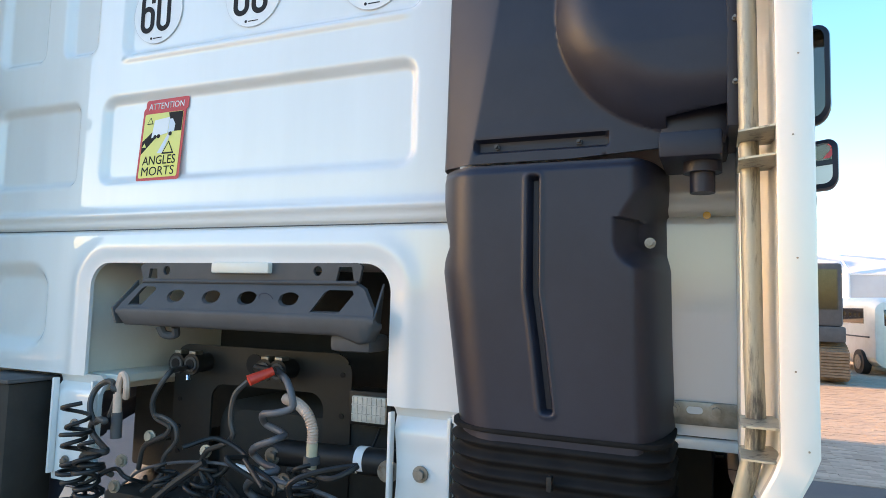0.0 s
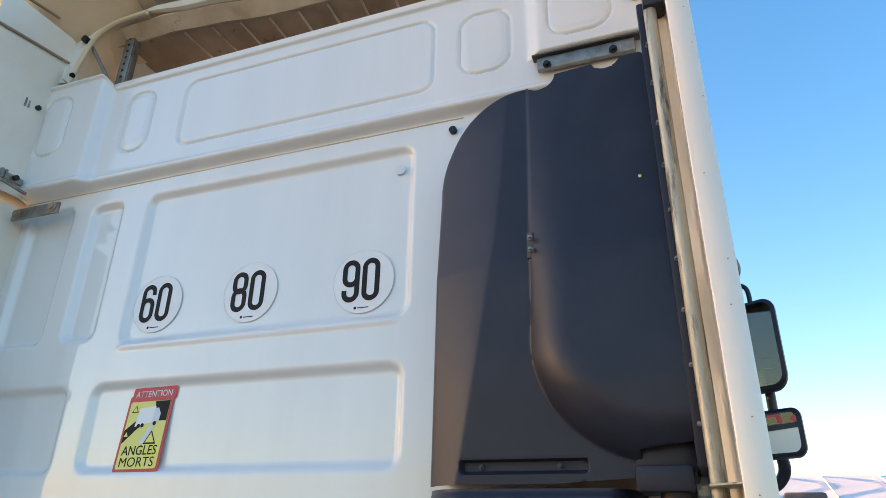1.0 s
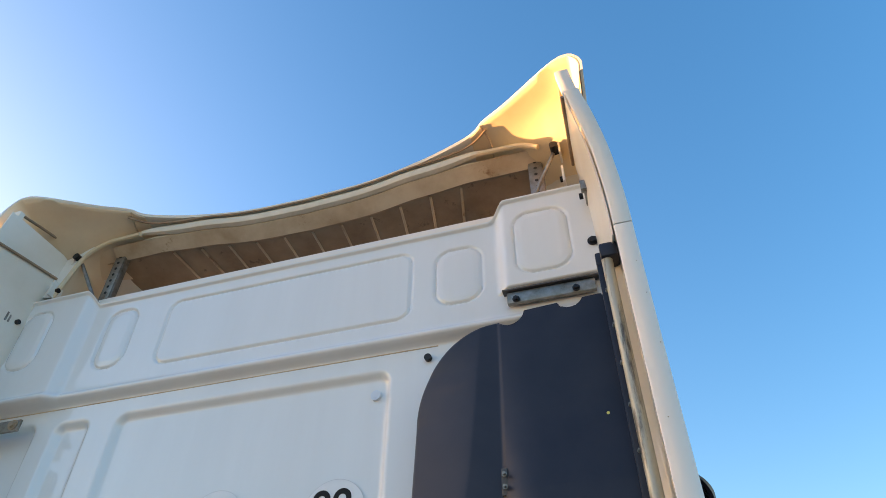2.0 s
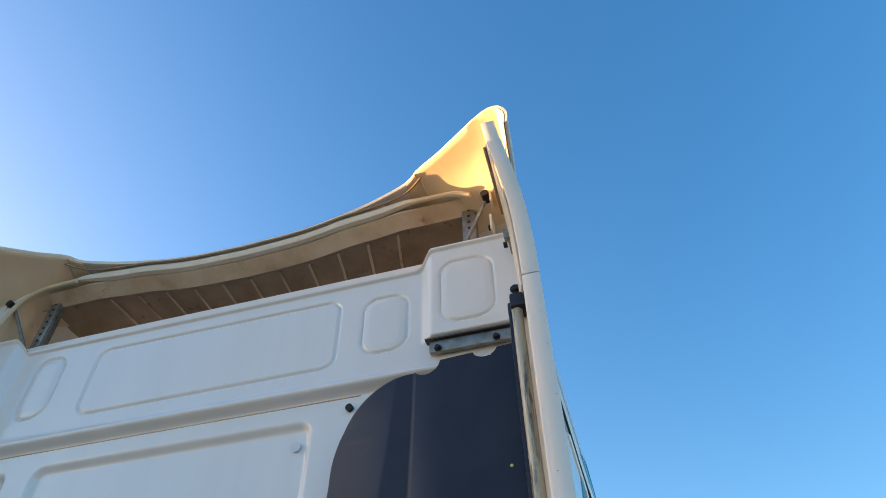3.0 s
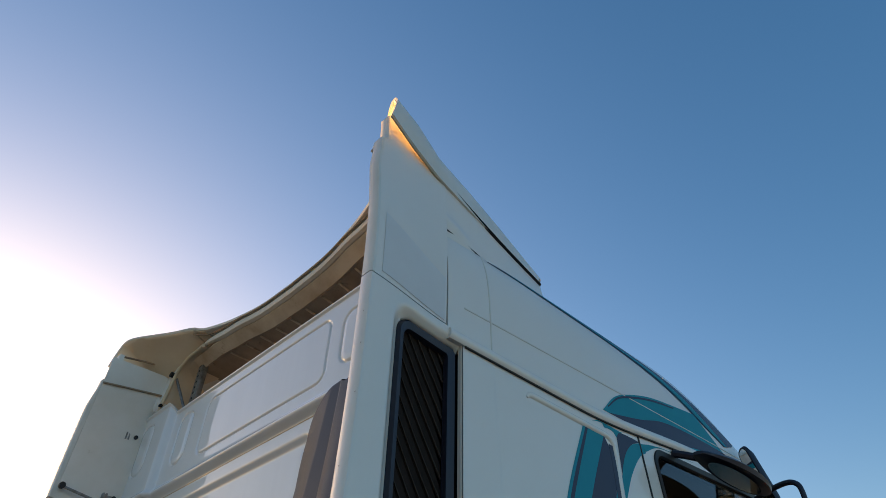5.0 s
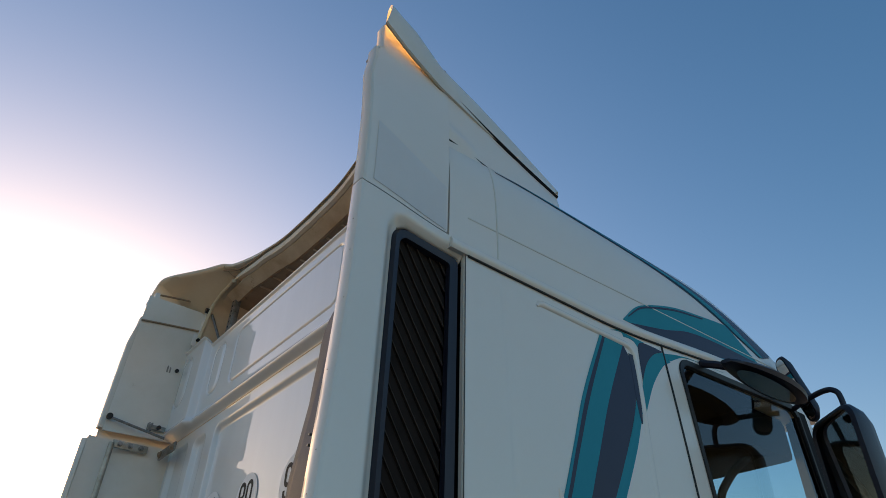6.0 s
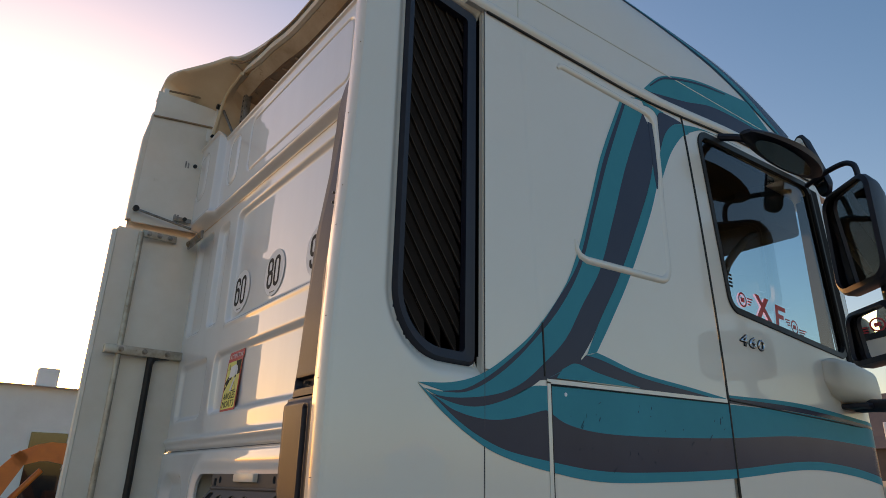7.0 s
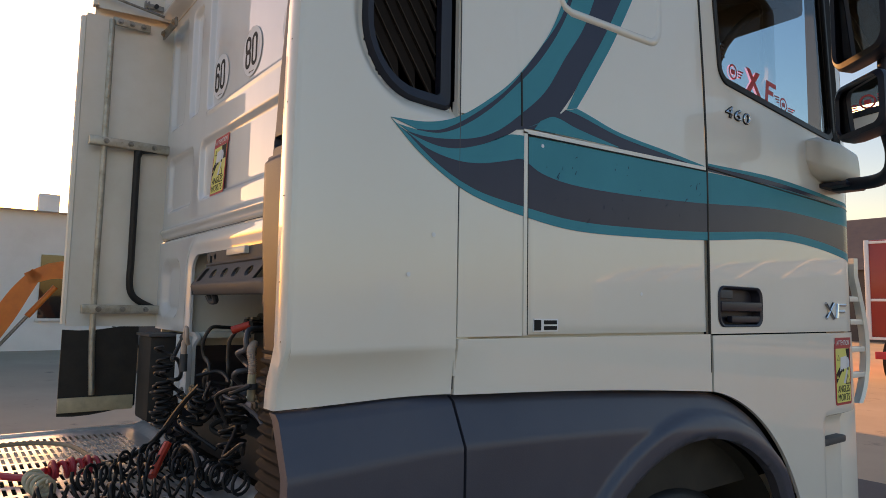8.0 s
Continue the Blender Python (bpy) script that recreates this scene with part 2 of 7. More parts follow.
def smooth_line(pts, n):
    """A smooth line of n points through a few."""
    p = np.array(pts, float)
    t = np.r_[0, np.cumsum(np.linalg.norm(np.diff(p, axis=0), axis=1))]
    ext = np.vstack([2 * p[0] - p[1], p, 2 * p[-1] - p[-2]])
    te = np.r_[-t[1], t, 2 * t[-1] - t[-2]]
    out = []
    for s in np.linspace(0, t[-1], n):
        k = min(max(np.searchsorted(t, s, "right") - 1, 0), len(p) - 2)
        h = (t[k + 1] - t[k]) or 1
        u = (s - t[k]) / h
        m0 = (ext[k + 2] - ext[k]) / (te[k + 2] - te[k]) * h
        m1 = (ext[k + 3] - ext[k + 1]) / (te[k + 3] - te[k + 1]) * h
        out.append((2 * u**3 - 3 * u**2 + 1) * ext[k + 1] + (u**3 - 2 * u**2 + u) * m0 + (-2 * u**3 + 3 * u**2) * ext[k + 2] + (u**3 - u**2) * m1)
    return np.array(out)


def tube_data(line, r, n=8):
    line = np.array(line, float)
    tan = np.gradient(line, axis=0)
    tan /= np.linalg.norm(tan, axis=1)[:, None] + 1e-9
    side = np.cross(tan[0], (0, 0, 1))
    if np.linalg.norm(side) < 0.1:
        side = np.cross(tan[0], (1, 0, 0))
    verts, faces = [], []
    rr = np.broadcast_to(r, len(line))
    for k, (p, t) in enumerate(zip(line, tan)):
        side = side - t * (side @ t)
        side /= np.linalg.norm(side) + 1e-9
        up = np.cross(t, side)
        for a in range(n):
            c, s = math.cos(2 * math.pi * a / n), math.sin(2 * math.pi * a / n)
            verts.append(p + rr[k] * (c * side + s * up))
    for k in range(len(line) - 1):
        for a in range(n):
            b = (a + 1) % n
            faces.append((k * n + a, k * n + b, k * n + n + b, k * n + n + a))
    faces.append(tuple(range(n))[::-1])
    faces.append(tuple(range((len(line) - 1) * n, len(line) * n)))
    return verts, faces


def tube(name, pts, r, mat, parent, label="", n=8, count=0):
    line = smooth_line(pts, count or max(len(pts) * 8, 12)) if len(pts) > 2 else np.array(pts, float)
    v, f = tube_data(line, r, n)
    return raw(name, v, f, mat, parent, label, smooth=True)


def coil_line(pts, rad, turns, per=12):
    """A helix that winds round a smooth line."""
    base = smooth_line(pts, int(turns * per)) if len(pts) > 2 else np.linspace(pts[0], pts[1], int(turns * per))
    tan = np.gradient(base, axis=0)
    tan /= np.linalg.norm(tan, axis=1)[:, None]
    side = np.cross(tan[0], (0.3, 0.8, 0.5))
    out = []
    for k, (p, t) in enumerate(zip(base, tan)):
        side = side - t * (side @ t)
        side /= np.linalg.norm(side)
        up = np.cross(t, side)
        a = 2 * math.pi * k / per
        loose = rad * (1 + 0.22 * math.sin(k * 0.31 + 40 * float(base[0][0])))
        out.append(p + loose * (math.cos(a) * side + math.sin(a) * up) + t * 0.35 * rad * math.sin(k * 0.173 + 9 * float(base[0][1])))
    return np.array(out)


def coil(name, pts, rad, turns, r, mat, parent, label="", lead=(), tail=()):
    line = coil_line(pts, rad, turns)
    if len(lead):
        line = np.vstack([np.array(lead, float), line])
    if len(tail):
        line = np.vstack([line, np.array(tail, float)])
    v, f = tube_data(line, r, 6)
    return raw(name, v, f, mat, parent, label, smooth=True, angle=80)


def sheet(name, P, off, mat, parent=None, label="", keep=None, smooth=True, angle=40):
    """A shell from a grid of places, given thickness by the shift off; keep tells which cells stay."""
    P = np.array(P, float)
    nu, nv = P.shape[:2]
    keep = np.ones((nu - 1, nv - 1), bool) if keep is None else keep
    idx = np.arange(nu * nv).reshape(nu, nv)
    Q = P + np.asarray(off, float)
    a, b, c, d = idx[:-1, :-1], idx[1:, :-1], idx[1:, 1:], idx[:-1, 1:]
    front = np.stack([a, b, c, d], -1)[keep]
    back = np.stack([a, d, c, b], -1)[keep] + nu * nv
    rim = []
    pad = np.zeros((nu + 1, nv + 1), bool)
    pad[1:-1, 1:-1] = keep
    N = nu * nv
    for i, j in zip(*np.nonzero(keep)):
        if not pad[i, j + 1]:
            rim.append((idx[i, j + 1], idx[i, j], idx[i, j] + N, idx[i, j + 1] + N)[::-1])
        if not pad[i + 2, j + 1]:
            rim.append((idx[i + 1, j], idx[i + 1, j + 1], idx[i + 1, j + 1] + N, idx[i + 1, j] + N)[::-1])
        if not pad[i + 1, j]:
            rim.append((idx[i, j], idx[i + 1, j], idx[i + 1, j] + N, idx[i, j] + N)[::-1])
        if not pad[i + 1, j + 2]:
            rim.append((idx[i + 1, j + 1], idx[i, j + 1], idx[i, j + 1] + N, idx[i + 1, j + 1] + N)[::-1])
    faces = [*front.tolist(), *back.tolist(), *rim]
    used = np.unique(np.concatenate([np.ravel(f) for f in (front, back)] + [np.ravel(rim)])).astype(int)
    remap = -np.ones(2 * N, int)
    remap[used] = np.arange(len(used))
    V = np.vstack([P.reshape(-1, 3), Q.reshape(-1, 3)])[used]
    faces = [[remap[i] for i in f] for f in faces]
    ob = raw(name, V, faces, mat, parent, label)
    bm = bmesh.new()
    bm.from_mesh(ob.data)
    bmesh.ops.recalc_face_normals(bm, faces=bm.faces)
    bm.to_mesh(ob.data)
    bm.free()
    if smooth:
        ob.data.polygons.foreach_set("use_smooth", [True] * len(ob.data.polygons))
        ob.data.set_sharp_from_angle(angle=radians(angle))
    return ob


def rrect(u, v, u0, u1, v0, v1, r):
    """Signed distance to a rounded rectangle; r: one radius, or four (high-high, high-low, low-high, low-low in u, v)."""
    cu, cv, hu, hv = (u0 + u1) / 2, (v0 + v1) / 2, (u1 - u0) / 2, (v1 - v0) / 2
    pu, pv = u - cu, v - cv
    if isinstance(r, tuple):
        r = np.where(pu > 0, np.where(pv > 0, r[0], r[1]), np.where(pv > 0, r[2], r[3]))
    qu, qv = np.abs(pu) - hu + r, np.abs(pv) - hv + r
    return np.minimum(np.maximum(qu, qv), 0) + np.hypot(np.maximum(qu, 0), np.maximum(qv, 0)) - r


def sm(d):
    d = np.clip(d, 0, 1)
    return d * d * (3 - 2 * d)


def snap(u, v, sdf, cell):
    """Moves grid points that lie next to an outline onto it."""
    for _ in range(2):
        d = sdf(u, v)
        e = 1e-4
        gu, gv = (sdf(u + e, v) - sdf(u - e, v)) / (2 * e), (sdf(u, v + e) - sdf(u, v - e)) / (2 * e)
        g = gu**2 + gv**2 + 1e-6
        near = np.abs(d) < 0.62 * cell
        u, v = np.where(near, u - d * gu / g, u), np.where(near, v - d * gv / g, v)
    return u, v


def cells(mask_inside):
    """Cells whose centre lies inside, from values at their corners."""
    m = mask_inside
    return (m[:-1, :-1] + m[1:, :-1] + m[:-1, 1:] + m[1:, 1:]) / 4


def ring_outline(u0, u1, v0, v1, r, n=8):
    """The outline of a rounded rectangle; r: (high-high, low-high, low-low, high-low)."""
    r = r if isinstance(r, tuple) else (r,) * 4
    out = []
    for k, (cu, cv) in enumerate(((u1 - r[0], v1 - r[0]), (u0 + r[1], v1 - r[1]), (u0 + r[2], v0 + r[2]), (u1 - r[3], v0 + r[3]))):
        for a in np.linspace(k * math.pi / 2, (k + 1) * math.pi / 2, n):
            out.append((cu + r[k] * math.cos(a), cv + r[k] * math.sin(a)))
    return np.array(out)


def text_mesh(name, words, w, h, mat, parent, place, u, v, depth=0.0006, label="", slant=0.0, bold=0.018):
    """Raised lettering, w by h, with its lower left corner at place and its axes u (along) and v (up)."""
    cu = bpy.data.curves.new(name, "FONT")
    cu.body, cu.size, cu.resolution_u, cu.offset = words, 1.0, 3, bold
    tmp = new(name, cu)
    bpy.context.view_layer.update()
    me = bpy.data.meshes.new_from_object(tmp.evaluated_get(bpy.context.evaluated_depsgraph_get()))
    bpy.data.objects.remove(tmp)
    co = np.array([q.co[:] for q in me.vertices])
    lo, hi = co.min(0), co.max(0)
    u, v, p = Vector(u).normalized(), Vector(v).normalized(), Vector(place)
    nrm = u.cross(v)
    bm = bmesh.new()
    bm.from_mesh(me)
    for q in bm.verts:
        fu, fv = (q.co.x - lo[0]) / (hi[0] - lo[0]), (q.co.y - lo[1]) / (hi[1] - lo[1])
        q.co = p + u * (fu * w + slant * fv * h) + v * (fv * h)
    if depth:
        r = bmesh.ops.extrude_face_region(bm, geom=list(bm.faces))
        bmesh.ops.translate(bm, vec=nrm * depth, verts=[g for g in r["geom"] if isinstance(g, bmesh.types.BMVert)])
    return part(name, bm, mat, parent, label, smooth=False)


def flat_shape(name, outline, mat, parent, place, u, v, depth=0.0006, label=""):
    """A thin raised shape from an outline in its own u, v axes."""
    u, v, p = Vector(u).normalized(), Vector(v).normalized(), Vector(place)
    nrm = u.cross(v)
    n = len(outline)
    vs = [p + u * a + v * b for a, b in outline] + [p + u * a + v * b + nrm * depth for a, b in outline]
    fs = [tuple(range(n))[::-1], tuple(range(n, 2 * n))] + [(k, (k + 1) % n, n + (k + 1) % n, n + k) for k in range(n)]
    return raw(name, vs, fs, mat, parent, label)


def circle(r, n=40, cu=0.0, cv=0.0):
    return [(cu + r * math.cos(2 * math.pi * k / n), cv + r * math.sin(2 * math.pi * k / n)) for k in range(n)]


def loft(name, sections, mat, parent, label="", caps=True, angle=40):
    """A skin over closed sections of equal point count."""
    S = np.array(sections, float)
    ns, n = S.shape[:2]
    verts = S.reshape(-1, 3)
    faces = []
    for k in range(ns - 1):
        for a in range(n):
            b = (a + 1) % n
            faces.append((k * n + a, k * n + b, k * n + n + b, k * n + n + a))
    if caps:
        faces.append(tuple(range(n))[::-1])
        faces.append(tuple(range((ns - 1) * n, ns * n)))
    ob = raw(name, verts, faces, mat, parent, label)
    bm = bmesh.new()
    bm.from_mesh(ob.data)
    bmesh.ops.recalc_face_normals(bm, faces=bm.faces)
    bm.to_mesh(ob.data)
    bm.free()
    ob.data.polygons.foreach_set("use_smooth", [True] * len(ob.data.polygons))
    ob.data.set_sharp_from_angle(angle=radians(angle))
    return ob


def bolt(parent, p, d, r=0.011, mat=None, name="bolt"):
    p, d = Vector(p), Vector(d).normalized()
    bm = bmesh.new()
    cyl(bm, p, p + d * 0.004, r * 1.5, n=16)
    cyl(bm, p + d * 0.004, p + d * 0.013, r, r * 0.94, n=6)
    return part(name, bm, mat or STEEL, parent, smooth=False)




def stroke(name, line, width, mat, parent, place, u, v, depth=0.0006, closed=False, rise=0.0):
    """A flat stroke of even width along a line in its own u, v axes."""
    p = np.array(line, float)
    n = len(p)
    t = np.roll(p, -1, 0) - np.roll(p, 1, 0) if closed else np.gradient(p, axis=0)
    t /= np.linalg.norm(t, axis=1)[:, None]
    nr = np.stack([-t[:, 1], t[:, 0]], 1) * width / 2
    u, v, o = np.array(u, float), np.array(v, float), np.array(place, float)
    out = np.cross(u, v) * depth
    L, R = p + nr, p - nr
    step_out = [out * (1 + rise * k / n) for k in range(n)]
    vs = [o + u * a + v * b + w for (a, b), w in zip(L, step_out)] + [o + u * a + v * b + w for (a, b), w in zip(R, step_out)]
    fs = [(k, n + k, n + (k + 1) % n, (k + 1) % n) for k in range(n if closed else n - 1)]
    return raw(name, vs, fs, mat, parent)


def pierced(name, outline, holes, place, mat, parent, label="", thick=(0, 0.004, 0), angle=40):
    """A plate with clean holes: outline and holes in a plane of two axes, brought into the world by place(a, b)."""
    bm = bmesh.new()
    edges = []
    for loop in [outline] + holes:
        vs = [bm.verts.new((a, b, 0)) for a, b in loop]
        edges += [bm.edges.new((vs[k], vs[(k + 1) % len(vs)])) for k in range(len(vs))]
    bmesh.ops.triangle_fill(bm, use_beauty=True, use_dissolve=False, edges=edges, normal=(0, 0, 1))
    r = bmesh.ops.extrude_face_region(bm, geom=list(bm.faces))
    moved = {q for q in r["geom"] if isinstance(q, bmesh.types.BMVert)}
    t = Vector(thick)
    for q in bm.verts:
        q.co = Vector(place(q.co.x, q.co.y)) + (t if q in moved else Vector((0, 0, 0)))
    bmesh.ops.recalc_face_normals(bm, faces=list(bm.faces))
    return part(name, bm, mat, parent, label, smooth=False)
# ---- ground ----
bm = bmesh.new()
bmesh.ops.create_grid(bm, x_segments=2, y_segments=2, size=400)
tagged(part("ground", bm, EARTH, None, "brown brick-paved yard under low evening sun", smooth=False), category="ground", kind="structure")
# dark strip laid on the yard in place of a cast shadow
bm = bmesh.new()
box(bm, -60, 60, 2.6, 6.1, -0.05, 0.008)
tagged(part("road", bm, SHADEDYARD, None, "dark strip of yard with cast shade put into its colour", smooth=False), category="road", kind="structure")

# ---- the truck's shape ----
TRUCK = thing("truck", "white high-roof tractor truck with teal and slate swoosh graphics", "truck")


def side_x(y, z):
    """The outer face of the cab's right side."""
    y, z = np.asarray(y, float), np.asarray(z, float)
    x = 1.245 + 0.047 * sm(-y / 0.42) * sm((3.9 - z) / 0.8) - 0.16 * np.maximum((y - 2.10) / 0.3, 0) ** 2
    d = np.clip((1.463 - z) / 0.10, 0, 1)
    return x - 0.036 * d * (2 - d) * sm((0.15 - y) / 0.3)


def roof_h(y):
    return 3.585 - 0.36 * np.maximum((np.asarray(y, float) - 1.3) / 0.9, 0) ** 2


def roof_x(y, z):
    """The roof's flank over the gutter rail."""
    k = np.clip((np.asarray(z, float) - 3.05) / (roof_h(y) - 3.05), 0, 0.999)
    return side_x(y, 3.06) * (1 - k**4) ** 0.06


def skin_x(y, z):
    return np.where(np.asarray(z) > 3.06, roof_x(y, z), side_x(y, z))


def door_y(z):
    return 1.063 - 0.082 * np.clip((np.asarray(z, float) - 2.0) / 1.05, 0, 1.2) ** 1.6


def door_front(z):
    """The front edge of the door, leaning back along the windscreen post."""
    return 2.205 - 0.125 * np.clip((np.asarray(z, float) - 2.2) / 0.85, 0, 1)


def rail_z(y):
    return 3.035 + 0.0 * np.asarray(y) + 0.075 * sm((np.asarray(y, float) - 0.6) / 1.0)


def grid(u0, u1, nu, v0, v1, nv):
    return np.meshgrid(np.linspace(u0, u1, nu), np.linspace(v0, v1, nv), indexing="ij")


# ---- rear wall with pressed panels ----
def wall_top(x):
    return 3.503 + 0.060 * sm((np.abs(x) - 0.83) / 0.07)


def wall_out(x, z):
    """Signed distance to the wall's outline: below zero where there is sheet metal."""
    opening = rrect(x, z, -0.625, 0.42, 1.0, 1.767, 0.075)
    return np.maximum(np.maximum(z - wall_top(x), 1.42 - z), -opening)


def wall_y(x, z):
    y = np.zeros_like(x)

    def recess(x0, x1, z0, z1, r, depth, ramp):
        return depth * sm(-rrect(x, z, x0, x1, z0, z1, r) / ramp)

    def engraved(x0, x1, z0, z1, r, depth=0.008, w=0.0045):
        return depth * np.exp(-((rrect(x, z, x0, x1, z0, z1, r) / w) ** 2))

    y = y + recess(-0.575, 0.485, 2.415, 2.985, 0.05, 0.021, 0.028)
    y = y - 0.005 * np.exp(-(((z - 2.412) / 0.010) ** 2)) * sm((0.46 - x) / 0.04) * sm((x + 0.58) / 0.04)
    y = y + recess(-0.640, 0.475, 2.010, 2.298, 0.05, 0.019, 0.028)
    y = y + recess(-0.845, -0.680, 2.440, 2.985, 0.045, 0.022, 0.030)
    y = y + recess(-1.170, -0.925, 2.440, 3.000, 0.045, 0.022, 0.030)
    y = y + recess(-1.150, -0.735, 2.005, 2.298, 0.045, 0.020, 0.030)
    y = y + recess(-1.160, -0.810, 1.470, 1.775, 0.10, 0.035, 0.06)
    y = y + engraved(-0.470, 0.545, 3.155, 3.440, 0.05)
    for x0, x1, z0, z1 in ((0.635, 0.800, 3.180, 3.415), (0.925, 1.110, 3.225, 3.490), (-0.765, -0.625, 3.180, 3.450), (-1.190, -1.040, 3.225, 3.500)):
        y = y + engraved(x0, x1, z0, z1, 0.06) + recess(x0 + 0.01, x1 - 0.01, z0 + 0.01, z1 - 0.01, 0.05, -0.003, 0.02)
    # roof shell overlaps the cab shell, with fuller corners
    shell = sm((z - 3.045) / 0.022)
    corner = sm((np.abs(x) - 0.845) / 0.055)
    y = y - 0.026 * shell - 0.014 * shell * np.exp(-(((z - 3.075) / 0.014) ** 2)) - 0.032 * corner * np.where(x > 0, sm((z - 3.170) / 0.015), shell)
    # lower flange
    y = y - 0.016 * np.exp(-(((z - 1.915) / 0.014) ** 2)) + 0.018 * np.exp(-(((z - 1.870) / 0.007) ** 2)) - 0.010 * sm((1.87 - z) / 0.01)
    # rolled rim of the service opening and of the upper edge
    rim = rrect(x, z, -0.625, 0.42, 1.0, 1.767, 0.075)
    y = y - 0.008 * np.exp(-(((rim - 0.05) / 0.03) ** 2)) * (z < 1.86)
    y = y - 0.012 * sm((z - wall_top(x) + 0.014) / 0.008)
    # shallow waviness of the sheet
    y = y + 0.0004 * np.sin(3.1 * x + 1.7 * z) * np.cos(2.3 * z)
    return y


X, Z = np.meshgrid(np.linspace(-1.215, 1.215, 420), np.concatenate([np.linspace(1.40, 3.12, 250)[:-1], np.linspace(3.12, 3.63, 136)]), indexing="ij")
X, Z = snap(X, Z, wall_out, 0.007)
inside = cells((wall_out(X, Z) < 1e-3).astype(float)) > 0.99
sheet("rear_wall", np.stack([X, wall_y(X, Z), Z], -1), (0, 0.012, 0), WHITE, TRUCK, "white pressed sheet-steel cab rear wall", keep=inside, angle=60)

# dark joint under the roof shell
boxpart("roof_joint_seal", (-1.2, 0.64, -0.002, 0.006, 3.039, 3.043), TAN, TRUCK, bevel=0.002)

tube("flange_joint", [(-1.2, 0.004, 1.869), (-0.3, 0.004, 1.869), (0.64, 0.004, 1.869)], 0.0016, CHARCOAL, TRUCK)
# service opening: painted tunnel behind the wall
def tunnel():
    t = 0.012
    e = part("service_recess", box(bmesh.new(), -0.70, -0.66, 0.014, 0.62, 1.36, 1.80), CREAM, TRUCK, "cream painted service recess lining")
    boxpart("side_liner", (0.46, 0.50, 0.014, 0.62, 1.36, 1.80), CREAM, e)
    boxpart("top_liner", (-0.66, 0.46, 0.014, 0.62, 1.775, 1.80), CREAM, e)
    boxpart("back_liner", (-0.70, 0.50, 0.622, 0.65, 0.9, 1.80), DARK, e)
    boxpart("lower_ledge", (-0.66, -0.52, 0.03, 0.30, 1.40, 1.425), CREAM, e)
    boxpart("cream_tab", (-0.135, 0.060, -0.030, 0.02, 1.738, 1.768), CREAM, e, bevel=0.006)


tunnel()

# mount plates under the wall
def mount_plate(x0, x1, name="mount_plate"):
    U, V = grid(x0, x1, 10, 1.10, 1.425, 24)
    s = 0.018 * np.sin((V - 1.10) / 0.325 * math.pi) * np.sign((x0 + x1) / 2)
    U = U + np.where((U - x0) / (x1 - x0) > 0.5, 0, s)
    m = sheet(name, np.stack([U, -0.012 + 0.02 * np.exp(-(((V - 1.40) / 0.02) ** 2)), V], -1), (0, 0.014, 0), WHITE, TRUCK, "white cab mounting plate with bolts")
    bolt(m, ((x0 + x1) / 2, -0.014, 1.27), (0, -1, 0), 0.013)
    bolt(m, ((x0 + x1) / 2 - 0.03, -0.014, 1.16), (0, -1, 0), 0.011)
    for k in (x0 + 0.006, x1 - 0.006):
        boxpart("folded_edge", (k - 0.005, k + 0.005, -0.035, -0.013, 1.12, 1.41), WHITE, m)


mount_plate(-0.735, -0.555)
mount_plate(0.435, 0.60)
cylpart("damper", (0.06, 0.06, 1.255), (0.42, 0.06, 1.265), 0.035, RUBBER, TRUCK, "black cab suspension damper with paper label", n=20)
bm = bmesh.new()
cyl(bm, (0.310, 0.06, 1.263), (0.335, 0.06, 1.264), 0.0358, n=20)
part("damper_label", bm, STICKER, TRUCK)
bolt(TRUCK, (0.425, 0.0, 1.262), (0.3, -1, 0), 0.018)
bolt(TRUCK, (0.06, 0.03, 1.25), (0, -1, 0), 0.016)
bolt(TRUCK, (0.10, 0.03, 1.19), (0, -1, 0), 0.014)

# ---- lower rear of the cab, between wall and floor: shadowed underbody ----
UNDER = boxpart("underbody", (-1.15, 1.15, 0.66, 2.1, 0.95, 1.42), DARK, TRUCK, "near-black underbody and engine bay", bevel=0.02)
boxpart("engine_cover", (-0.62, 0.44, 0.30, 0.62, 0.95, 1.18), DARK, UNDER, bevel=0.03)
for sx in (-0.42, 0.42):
    boxpart("frame_rail", (sx - 0.04, sx + 0.04, -3.6, 2.0, 0.70, 0.965), DARK, TRUCK, "near-black chassis frame rail", bevel=0.006)
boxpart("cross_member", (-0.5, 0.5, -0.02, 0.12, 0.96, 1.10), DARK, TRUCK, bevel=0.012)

# ---- right side: fairing, sleeper flank, locker, door, skirts ----
def tail_y(z):
    return -0.395 + 0.025 * sm((np.asarray(z, float) - 1.9) / 0.9)


VENT = (-0.243, 0.0185, 2.005, 3.012)
VENT_R = (0.02, 0.02, 0.055, 0.15)


def fairing_x(y, z):
    x = side_x(y, z)
    d = rrect(y, z, VENT[0] - 0.045, 0.10, VENT[2] - 0.035, VENT[3] + 0.028, (0.02, 0.02, 0.08, 0.18))
    return x - 0.030 * sm(-d / 0.045)


def vent_hole(y, z):
    return -rrect(y, z, *VENT, VENT_R)


